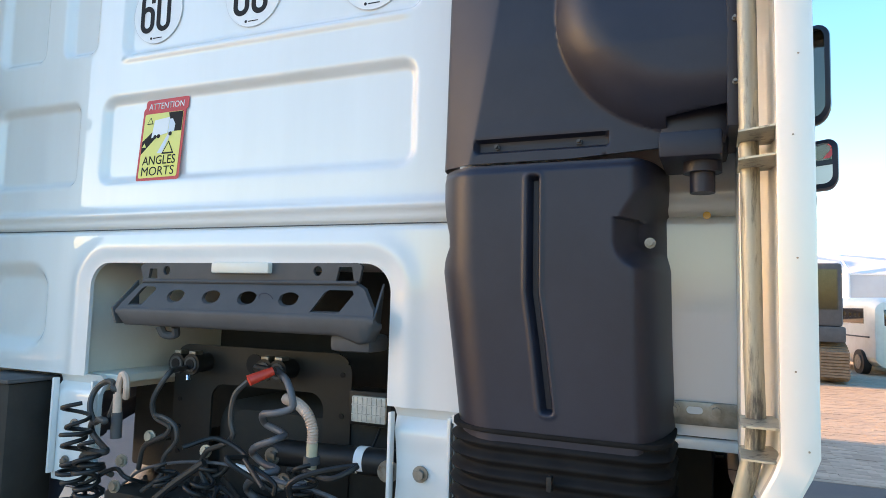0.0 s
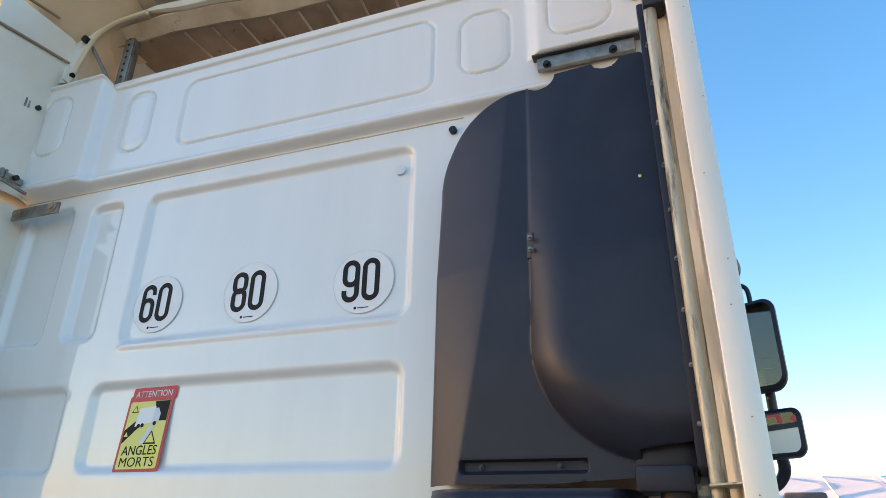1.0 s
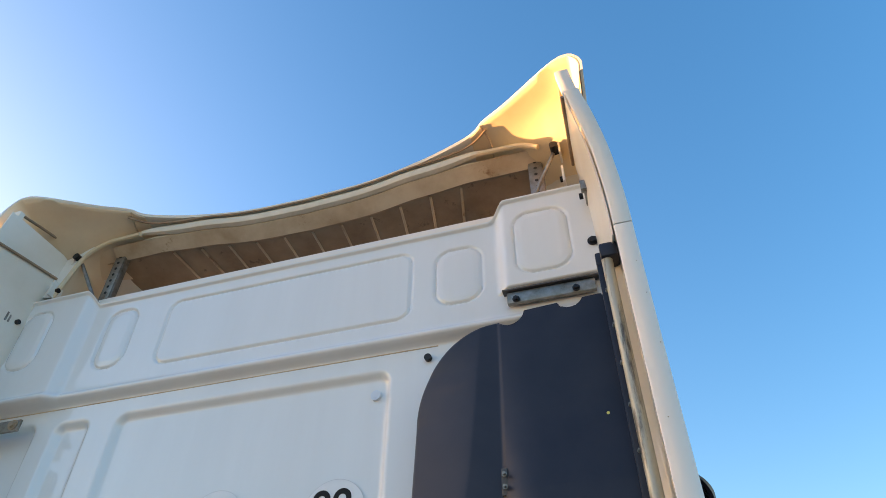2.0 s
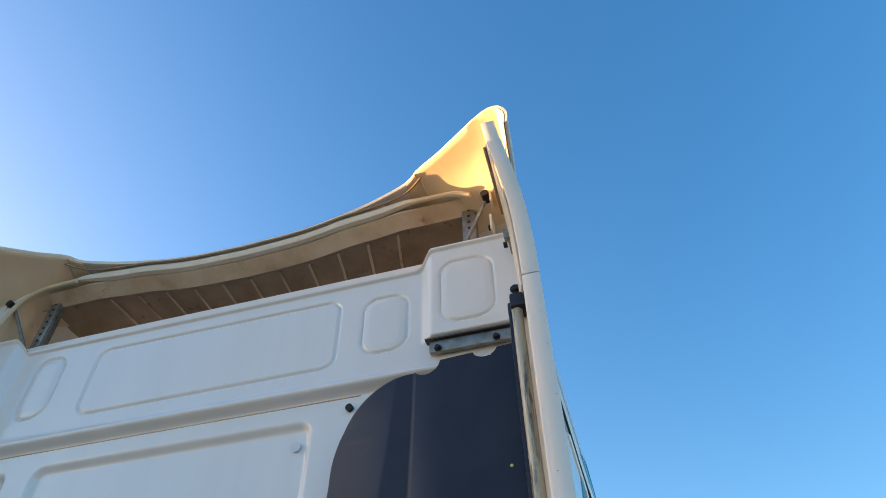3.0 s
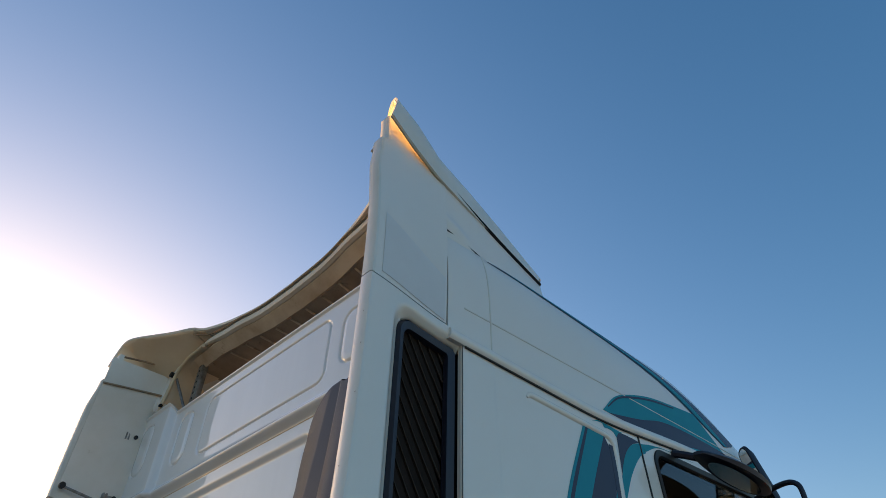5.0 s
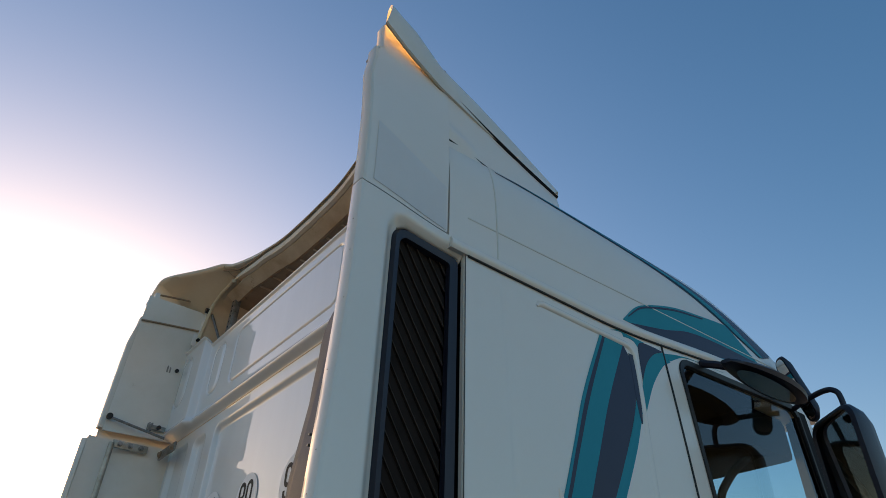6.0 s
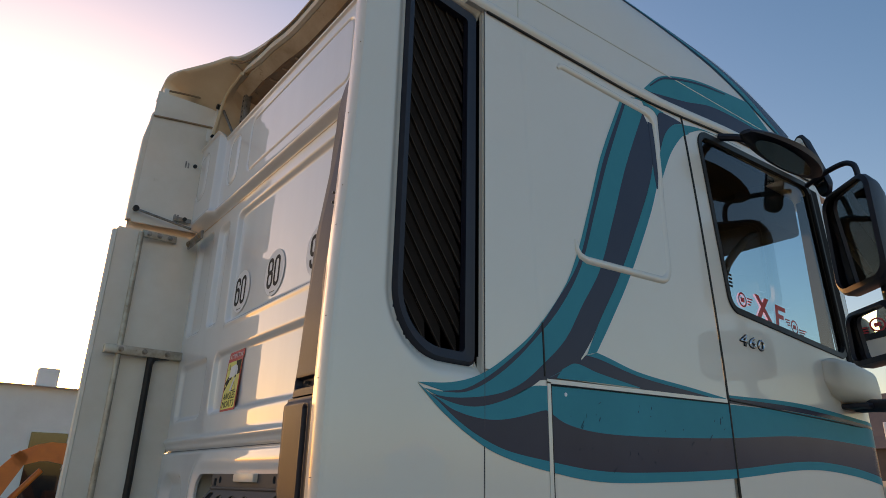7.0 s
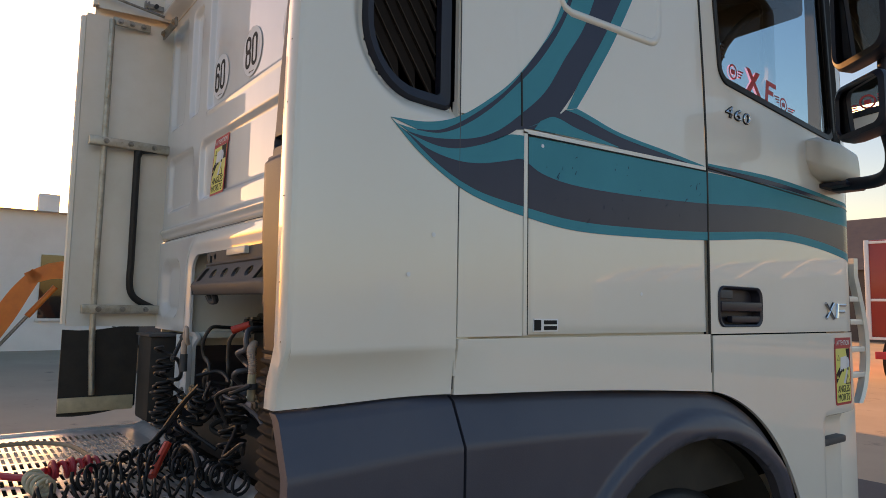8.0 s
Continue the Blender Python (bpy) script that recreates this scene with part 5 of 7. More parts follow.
for x in (-1.16, -0.975):
    bolt(ws, (x, -0.06, 2.968), (0, -1, 0), 0.013, BROWN)

# ---- stickers, cap and stud on the rear wall ----
def digit_lines(d, w, h):
    """Centre lines of tall narrow road-sign figures, w by h."""
    r = w / 2

    def arc(cx, cz, a0, a1, n=14):
        return [(cx + r * math.cos(a), cz + r * math.sin(a)) for a in np.linspace(a0, a1, n)]

    pi = math.pi

    def loop(z0, z1):
        return arc(r, z0 + r, pi, 2 * pi) + arc(r, z1 - r, 0, pi)

    if d == "0":
        return [(loop(0, h), True)]
    if d == "8":
        return [(loop(0, h * 0.54), True), (loop(h * 0.50, h), True)]
    six = arc(r, h - r, 0.0, pi) + [(0, h * 0.5)] + arc(r, r, pi, 2 * pi) + [(w, h * 0.40)] + arc(r, h * 0.60 - r, 0, pi)[:-1]
    if d == "6":
        return [([(w, h * 0.74)] + six, False)]
    return [([(w - a, h - b) for a, b in [(w, h * 0.74)] + six], False)]


def speed_sticker(words, x, z):
    y = 0.0185
    e = flat_shape("speed_sticker", circle(0.100, 56), STICKER, TRUCK, (x, y, z), (1, 0, 0), (0, 0, 1), 0.0012, "round white speed limit sticker reading " + words)
    rim_o, rim_i = circle(0.1002, 56), circle(0.0990, 56)
    vs = [(x + a, y - 0.0016, z + b) for a, b in rim_o + rim_i]
    raw("sticker_rim", vs, [(k, (k + 1) % 56, 56 + (k + 1) % 56, 56 + k) for k in range(56)], PANELGREY, e)
    for k, d in enumerate(words):
        ox = x - 0.062 + 0.066 * k
        for q, (line, closed) in enumerate(digit_lines(d, 0.0415, 0.118)):
            stroke("digit", line, 0.0165, INK, e, (ox, y - 0.0012, z - 0.055), (1, 0, 0), (0, 0, 1), 0.0006 + 0.0005 * q, closed, 0.0 if closed else 1.2)
    flat_shape("small_mark", circle(0.0045, 12, -0.022, -0.082), INK, e, (x, y - 0.0012, z), (1, 0, 0), (0, 0, 1), 0.0005)
    flat_shape("small_mark_bar", [(-0.014, -0.084), (0.022, -0.084), (0.022, -0.081), (-0.014, -0.081)], INK, e, (x, y - 0.0012, z), (1, 0, 0), (0, 0, 1), 0.0005)


speed_sticker("60", -0.448, 2.556)
speed_sticker("80", -0.078, 2.557)
speed_sticker("90", 0.322, 2.547)


def blind_spot_sticker(parent, p, u, v, w=0.172, h=0.252, lean=0.0):
    """Red-framed yellow warning sticker with lorry, triangle and black wording."""
    u, v, p = Vector(u).normalized(), Vector(v).normalized(), Vector(p)
    nrm = u.cross(v)
    at = lambda k: p + nrm * (0.0007 * k)
    e = flat_shape("warning_sticker", ring_outline(0, w, 0, h - 0.02, 0.010, 5), RED, parent, p, u, v, 0.0009, "red-framed yellow blind spot warning sticker")
    flat_shape("header", ring_outline(0.008, w + 0.008, h - 0.036, h + 0.004, 0.008, 5), RED, e, at(1), u, v, 0.0007)
    flat_shape("yellow_field", ring_outline(0.009, w - 0.009, 0.010, h - 0.040, 0.006, 4), YELLOW, e, at(2), u, v, 0.0004)
    flat_shape("dark_lane", [(0.009, 0.085), (0.075, 0.145), (0.055, 0.160), (0.009, 0.125)], INK, e, at(2.6), u, v, 0.0004)
    flat_shape("dark_corner", [(0.105, h - 0.041), (w - 0.010, h - 0.041), (w - 0.010, 0.150), (0.125, 0.150)], INK, e, at(2.6), u, v, 0.0004)
    flat_shape("lane_light", [(0.075, 0.085), (0.095, 0.085), (0.125, 0.150), (0.118, 0.155)], PRINTGREY, e, at(2.8), u, v, 0.0004)
    flat_shape("lorry_box", [(0.045, 0.135), (0.108, 0.146), (0.112, 0.196), (0.052, 0.190)], STICKER, e, at(3.2), u, v, 0.0004)
    flat_shape("lorry_cab", [(0.110, 0.146), (0.134, 0.150), (0.136, 0.172), (0.124, 0.190), (0.112, 0.190)], PRINTGREY, e, at(3.2), u, v, 0.0004)
    for q in (0.060, 0.074, 0.120):
        flat_shape("lorry_wheel", circle(0.0065, 14, q, 0.137 + 0.10 * (q - 0.06)), INK, e, at(3.6), u, v, 0.0004)
    for (cu, cv, r) in ((0.118, 0.098, 0.024), (0.034, 0.188, 0.013), (0.020, 0.112, 0.011)):
        tri = [(cu - r, cv - r * 0.7), (cu + r, cv - r * 0.7), (cu, cv + r)]
        flat_shape("triangle", tri, INK, e, at(3.0), u, v, 0.0004)
        flat_shape("triangle_fill", [(cu + (a - cu) * 0.72, cv + (b - cv) * 0.72) for a, b in tri], YELLOW, e, at(3.4), u, v, 0.0004)
    text_mesh("header", "ATTENTION", w - 0.030, 0.020, STICKER, e, at(2.2) + u * 0.020 + v * (h - 0.027), u, v, 0.0004, bold=0.006)
    text_mesh("text_line", "ANGLES", w - 0.040, 0.028, INK, e, at(3.0) + u * 0.020 + v * 0.050, u, v, 0.0004, bold=0.006)
    text_mesh("text_line", "MORTS", w - 0.042, 0.028, INK, e, at(3.0) + u * 0.021 + v * 0.016, u, v, 0.0004, bold=0.0)
    return e


blind_spot_sticker(TRUCK, (-0.482, 0.0050, 2.016), (1, 0, 0.012), (0.028, 0.048, 1))
blind_spot_sticker(TRUCK, (1.2500, 1.972, 1.187), (0, 1, 0), (0, 0.0, 1), 0.150, 0.266)
cylpart("blue_cap", (0.428, 0.021, 2.904), (0.428, 0.011, 2.904), 0.017, PRINTGREY, TRUCK, "pale blue plastic cap", n=24)
cylpart("rubber_stud", (0.608, 0.0, 2.998), (0.608, -0.014, 2.998), 0.012, RUBBER, TRUCK, "black rubber stud", n=18)

# ---- graphics on the right side ----
def ribbon(name, low, high, mat, lift=0.0016, n=150, m=6, parent=None):
    """A thin film between two smooth lines drawn on the cab's side."""
    A, B = smooth_line([(a, b, 0) for a, b in low], n), smooth_line([(a, b, 0) for a, b in high], n)
    Yr = np.array([[A[i, 0] + (B[i, 0] - A[i, 0]) * k / m for k in range(m + 1)] for i in range(n)])
    Zr = np.array([[A[i, 1] + (B[i, 1] - A[i, 1]) * k / m for k in range(m + 1)] for i in range(n)])
    xs = skin_x(Yr, Zr)
    return sheet(name, np.stack([xs + lift, Yr, Zr], -1), (-0.0009, 0, 0), mat, parent or TRUCK)


LOWTOP = lambda y: 1.984 + 0.024 * (y - 0.232) / 0.82
# joints that show across the film: deflector seam, locker frame
tube("seam_line", [(float(side_x(0.02, z)) - 0.0002, 0.022, z) for z in (1.37, 1.8, 2.4, 3.02)], 0.0012, CHARCOAL, TRUCK)
Yk, Zk = grid(0.226, 0.238, 3, 1.487, 1.992, 12)
sheet("locker_frame_strip", np.stack([side_x(Yk, Zk) + 0.003, Yk, Zk], -1), (-0.004, 0, 0), SIDE, LOCK)
tube("locker_seal", [(1.2470, 0.2395, 1.489), (1.2470, 0.2395, 1.985)], 0.002, RUBBER, LOCK)
Yk, Zk = grid(0.226, 1.052, 20, 0, 1, 3)
sheet("locker_top_strip", np.stack([side_x(Yk, 2.0) + 0.003, Yk, LOWTOP(Yk) + 0.004 + 0.011 * Zk], -1), (-0.004, 0, 0), SIDE, LOCK)
tube("locker_seal", [(1.2478, y, LOWTOP(y) + 0.0015) for y in (0.24, 0.5, 0.8, 1.05)], 0.0022, RUBBER, LOCK)
tube("flank_seam", [(1.2465, 0.219, 2.004), (1.2465, 0.216, 2.14)], 0.003, RUBBER, LOCK)

SW = tagged(new("swoosh_graphic"), "teal and slate-blue swoosh film graphic")
SW.parent = TRUCK
# long band along locker and door, three stripes
edge_low = [(-0.179, 1.945), (-0.102, 1.891), (0.020, 1.827), (0.095, 1.803), (0.213, 1.781), (0.382, 1.761), (0.564, 1.760), (1.010, 1.780), (1.551, 1.822), (1.90, 1.810), (2.200, 1.775)]
slate_low = [(-0.150, 1.930), (-0.118, 1.913), (-0.055, 1.876), (0.020, 1.842), (0.095, 1.820), (0.213, 1.804), (0.385, 1.787), (0.567, 1.786), (1.017, 1.807), (1.551, 1.850), (1.90, 1.840), (2.200, 1.806)]
slate_high = [(-0.150, 1.930), (-0.118, 1.918), (-0.071, 1.899), (0.020, 1.886), (0.096, 1.892), (0.199, 1.917), (0.219, 1.922), (0.288, 1.895), (0.393, 1.881), (0.555, 1.880), (0.822, 1.890), (1.007, 1.900), (1.551, 1.935), (2.200, 1.925)]
teal_high = [(-0.150, 1.930), (-0.118, 1.921), (-0.04, 1.910), (0.020, 1.915), (0.097, 1.939), (0.172, 1.974), (0.226, 1.981), (0.40, 1.988), (0.80, 2.000), (1.06, 2.008), (1.551, 2.018), (2.200, 1.998)]
ribbon("stripe", edge_low, slate_low, TEAL, parent=SW)
ribbon("stripe", slate_low, slate_high, SLATE, parent=SW)
ribbon("stripe", slate_high, teal_high, TEAL, parent=SW)
# blades that sweep up into the column
s2_high = [(-0.140, 1.926), (-0.119, 1.925), (-0.040, 1.928), (0.061, 1.946), (0.135, 1.976), (0.214, 2.033), (0.301, 2.110), (0.375, 2.216), (0.456, 2.331), (0.53, 2.50), (0.62, 2.72), (0.74, 2.965)]
s2_low = [(-0.140, 1.926), (-0.118, 1.921), (-0.040, 1.910), (0.020, 1.915), (0.097, 1.939), (0.172, 1.974), (0.225, 2.006), (0.335, 2.048), (0.395, 2.110), (0.442, 2.179), (0.545, 2.332), (0.666, 2.545), (0.748, 2.710), (0.800, 2.880)]
thin_low = [(-0.103, 1.934), (-0.040, 1.940), (0.020, 1.964), (0.098, 2.015), (0.176, 2.082), (0.284, 2.191), (0.379, 2.331), (0.455, 2.52), (0.53, 2.71), (0.650, 2.972)]
thin_high = [(-0.103, 1.936), (-0.040, 1.947), (0.020, 1.976), (0.098, 2.029), (0.177, 2.096), (0.270, 2.205), (0.366, 2.336), (0.442, 2.53), (0.515, 2.72), (0.636, 2.972)]
col_edge = [(-0.179, 1.946), (-0.073, 1.959), (0.010, 1.986), (0.099, 2.042), (0.198, 2.124), (0.310, 2.259), (0.366, 2.366), (0.430, 2.53), (0.500, 2.72), (0.622, 2.972)]
ribbon("stripe", s2_low, s2_high, SLATE, parent=SW)
ribbon("stripe", [(-0.160, 1.936)] + s2_high[1:], thin_low, TEAL, parent=SW)
ribbon("stripe", thin_low, thin_high, SLATE, parent=SW)
ribbon("stripe", thin_high, col_edge, TEAL, parent=SW)
# right edge of the column
edge_r_in = [(0.384, 2.080), (0.442, 2.179), (0.545, 2.332), (0.666, 2.545), (0.748, 2.710), (0.775, 2.78)]
edge_r_out = [(0.423, 2.091), (0.492, 2.187), (0.590, 2.333), (0.730, 2.582), (0.797, 2.735), (0.812, 2.78)]
ribbon("stripe", edge_r_in, edge_r_out, TEAL, parent=SW)
ribbon("stripe", [(0.780, 2.690), (0.772, 2.75), (0.770, 2.85), (0.765, 2.94)], [(0.786, 2.690), (0.794, 2.75), (0.794, 2.85), (0.788, 2.94)], SLATE, lift=0.0022, parent=SW)
# pointed branch over the locker
ribbon("stripe", [(0.229, 2.000), (0.336, 2.044), (0.40, 2.036), (0.547, 2.012)], [(0.300, 2.030), (0.336, 2.046), (0.40, 2.038), (0.547, 2.014)], TEAL, lift=0.0013, parent=SW)
ribbon("stripe", [(0.262, 2.004), (0.34, 2.007), (0.45, 2.010), (0.60, 2.013)], [(0.285, 2.030), (0.336, 2.050), (0.42, 2.036), (0.60, 2.015)], TEAL, lift=0.0018, parent=SW)
ribbon("stripe", [(0.20, 1.992), (0.26, 2.003), (0.34, 2.006)], [(0.22, 2.014), (0.30, 2.044), (0.36, 2.066)], SLATE, lift=0.0012, parent=SW)
ribbon("stripe", [(0.336, 2.043), (0.42, 2.033), (0.577, 2.013), (0.80, 2.010), (1.045, 2.010)], [(0.379, 2.078), (0.43, 2.074), (0.60, 2.046), (0.861, 2.028), (1.045, 2.016)], SLATE, lift=0.0015, parent=SW)
ribbon("stripe", [(0.379, 2.078), (0.43, 2.074), (0.60, 2.046), (0.861, 2.028), (1.045, 2.016)], [(0.405, 2.084), (0.426, 2.090), (0.60, 2.058), (0.861, 2.040), (1.045, 2.026)], TEAL, lift=0.0017, parent=SW)
ribbon("stripe", [(1.07, 2.012), (1.564, 2.019), (2.200, 1.999)], [(1.07, 2.030), (1.564, 2.036), (2.200, 2.010)], SLATE, parent=SW)
ribbon("stripe", [(1.07, 2.030), (1.564, 2.036), (2.200, 2.010)], [(1.07, 2.038), (1.564, 2.052), (2.200, 2.024)], TEAL, parent=SW)
# arch over the window, onto the roof
ribbon("stripe", [(0.680, 3.002), (0.722, 3.012), (0.760, 3.014)], [(0.715, 3.016), (0.74, 3.017), (0.775, 3.017)], TEAL, parent=SW)
ribbon("stripe", [(0.800, 2.700), (0.835, 2.770), (0.892, 2.866), (0.970, 2.955), (1.02, 2.985)], [(0.800, 2.760), (0.826, 2.850), (0.866, 2.930), (0.920, 2.985), (0.99, 3.016)], TEAL, lift=0.0018, parent=SW)
ribbon("stripe", [(0.826, 2.850), (0.866, 2.930), (0.920, 2.985), (0.985, 3.016)], [(0.828, 2.990), (0.845, 3.008), (0.870, 3.014), (0.93, 3.017)], SLATE, lift=0.0014, parent=SW)
ribbon("stripe", [(0.752, 3.000), (0.78, 3.004), (0.81, 3.000), (0.828, 2.985)], [(0.745, 3.016), (0.78, 3.017), (0.82, 3.017), (0.87, 3.017)], TEAL, lift=0.0012, parent=SW)
ribbon("stripe", [(1.02, 2.990), (1.115, 3.035), (1.25, 3.052), (1.40, 3.060)], [(0.99, 3.012), (1.06, 3.030), (1.15, 3.045), (1.30, 3.056)], TEAL, parent=SW)
top_arch = [(0.763, 3.075), (0.862, 3.165), (0.980, 3.218), (1.145, 3.268), (1.363, 3.305), (1.530, 3.330)]
mid_arch = [(0.80, 3.075), (0.892, 3.095), (1.029, 3.127), (1.196, 3.175), (1.408, 3.197), (1.729, 3.206)]
low_arch = [(1.03, 3.080), (1.115, 3.092), (1.336, 3.118), (1.567, 3.157), (1.812, 3.177), (1.90, 3.180)]
ribbon("stripe", mid_arch, top_arch, TEAL, parent=SW)
ribbon("stripe", low_arch, mid_arch, SLATE, parent=SW)
ribbon("stripe", [(a, b - 0.022) for a, b in low_arch], low_arch, TEAL, parent=SW)
ribbon("stripe", [(0.80, 3.098), (0.885, 3.163), (0.990, 3.205), (1.145, 3.250), (1.33, 3.285)], [(0.80, 3.104), (0.882, 3.170), (0.988, 3.213), (1.145, 3.259), (1.345, 3.294)], SLATE, lift=0.0026, parent=SW)
# line along the roof's shoulder, widening to the front
ribbon("stripe", [(0.185, 3.470), (0.35, 3.478), (0.57, 3.470), (0.968, 3.450), (1.252, 3.410), (1.450, 3.355), (1.60, 3.300), (1.763, 3.245)], [(0.185, 3.474), (0.35, 3.500), (0.57, 3.502), (0.968, 3.492), (1.252, 3.472), (1.450, 3.440), (1.65, 3.39), (1.90, 3.300)], LINE, parent=SW)
ribbon("stripe", [(0.30, 3.484), (0.57, 3.481), (0.968, 3.462), (1.252, 3.425), (1.46, 3.365), (1.60, 3.31), (1.77, 3.25)], [(0.30, 3.488), (0.57, 3.491), (0.968, 3.474), (1.252, 3.448), (1.48, 3.395), (1.66, 3.32), (1.80, 3.255)], TEAL, lift=0.0028, parent=SW)
ribbon("stripe", [(0.75, 3.468), (0.968, 3.470), (1.252, 3.448), (1.48, 3.395), (1.66, 3.32), (1.80, 3.255)], [(0.75, 3.470), (0.968, 3.479), (1.252, 3.466), (1.48, 3.430), (1.68, 3.37), (1.88, 3.285)], SLATE, lift=0.0026, parent=SW)

# scuffs and chips in the film of the locker
random.seed(21)
for k in range(34):
    y0, z0 = random.uniform(0.30, 1.02), random.uniform(1.79, 1.97)
    a, l = random.uniform(0.2, 1.6), random.choice((0.002, 0.003, 0.004, 0.006, 0.012))
    w_ = random.uniform(0.0007, 0.0016)
    c_, s_ = math.cos(a), math.sin(a)
    flat_shape("scuff", [(-l * c_ + w_ * s_, -l * s_ - w_ * c_), (l * c_, l * s_), (l * 0.6 * c_ - w_ * s_, l * 0.6 * s_ + w_ * c_), (-l * 0.7 * c_ - w_ * s_, -l * 0.7 * s_ + w_ * c_)], LINE, LOCK, (float(side_x(y0, z0)) + 0.0022, y0, z0), (0, 1, 0), (0, 0, 1), 0.0004)
for y0, z0 in ((0.292, 1.966), (-0.12, 1.62), (-0.05, 1.71), (0.70, 1.60)):
    flat_shape("chip", circle(0.0055, 7), STICKER, LOCK, (float(side_x(y0, z0)) + 0.0022, y0, z0), (0, 1, 0), (0, 0, 1), 0.0004)

# ---- badges and small plates ----
for k, d in enumerate("460"):
    at_y, at_z = 1.180 + 0.058 * k, 2.222 - 0.0022 * k
    back = text_mesh("badge_digit", d, 0.050, 0.044, INK, DOOR, (1.2458, at_y - 0.002, at_z - 0.002), (0, 1, -0.04), (0, 0, 1), 0.002, "chrome power badge figure", slant=0.25, bold=0.045)
    text_mesh("digit_face", d, 0.046, 0.040, CHROME, back, (1.2474, at_y, at_z), (0, 1, -0.04), (0, 0, 1), 0.003, slant=0.25, bold=0.004)
for k, (a, b) in enumerate((((0, 0), (0.05, 0.055)), ((0.05, 0), (0, 0.055)), ((0.07, 0), (0.08, 0.055)), ((0.08, 0.050), (0.13, 0.050)), ((0.075, 0.026), (0.12, 0.026)))):
    p, q = Vector((1.248, 1.912 + 1.42 * a[0], 1.535 + 1.1 * a[1])), Vector((1.248, 1.912 + 1.42 * b[0], 1.535 + 1.1 * b[1]))
    cylpart("badge_bar", p, q, 0.007, CHROME, DOOR, n=8)
ts = boxpart("maker_plate", (1.2455, 1.2475, 0.262, 0.350, 1.496, 1.528), STICKER, LOCK, "small white dealer plate with dark mark", bevel=0.0)
boxpart("dark_mark", (1.2475, 1.2482, 0.264, 0.288, 1.499, 1.525), INK, ts, bevel=0.0)
boxpart("word_bar", (1.2475, 1.2482, 0.298, 0.345, 1.514, 1.524), INK, ts, bevel=0.0)
boxpart("word_bar", (1.2475, 1.2482, 0.298, 0.345, 1.500, 1.510), INK, ts, bevel=0.0)


def glass_sticker():
    """Red marks on the window: two ringed badges with wings, and two big red shapes between."""
    x = 1.2385
    for cy, cz in ((1.255, 2.395), (1.625, 2.352)):
        o, i = circle(0.028, 24, cy, cz), circle(0.021, 24, cy, cz)
        raw("ring_mark", [(x, *p) for p in o + i], [(k, (k + 1) % 24, 24 + (k + 1) % 24, 24 + k) for k in range(24)], RED, GL)
        boxpart("ring_bar", (x - 0.0005, x + 0.0005, cy - 0.012, cy + 0.012, cz - 0.008, cz + 0.008), RED, GL, bevel=0.0)
    for k in range(3):
        boxpart("wing_bar", (x - 0.0005, x + 0.0005, 1.290, 1.325 - 0.008 * k, 2.404 - 0.011 * k, 2.409 - 0.011 * k), RED, GL, bevel=0.0)
        boxpart("wing_bar", (x - 0.0005, x + 0.0005, 1.555 + 0.008 * k, 1.592, 2.371 - 0.010 * k, 2.376 - 0.010 * k), RED, GL, bevel=0.0)
        boxpart("wing_bar", (x - 0.0005, x + 0.0005, 1.660, 1.72 - 0.014 * k, 2.345 - 0.010 * k, 2.350 - 0.010 * k), RED, GL, bevel=0.0)
    flat_shape("red_shape", [(0, 0), (0.028, 0), (0.100, 0.086), (0.072, 0.086)], RED, GL, (x, 1.345, 2.350), (0, 1, -0.06), (0, 0, 1), 0.0006)
    flat_shape("red_shape", [(0.078, 0), (0.106, 0), (0.028, 0.086), (0, 0.086)], RED, GL, (x + 0.0002, 1.345, 2.350), (0, 1, -0.06), (0, 0, 1), 0.0006)
    flat_shape("red_shape", [(0, 0), (0.022, 0), (0.026, 0.030), (0.064, 0.030), (0.067, 0.048), (0.029, 0.048), (0.032, 0.064), (0.086, 0.064), (0.089, 0.082), (0.012, 0.082)], RED, GL, (x, 1.480, 2.340), (0, 1, -0.06), (0, 0, 1), 0.0006)
    for k in range(4):
        boxpart("small_mark", (x - 0.0005, x + 0.0005, 1.178, 1.20, 2.43 + 0.014 * k, 2.438 + 0.014 * k), INK, GL, bevel=0.0)


glass_sticker()

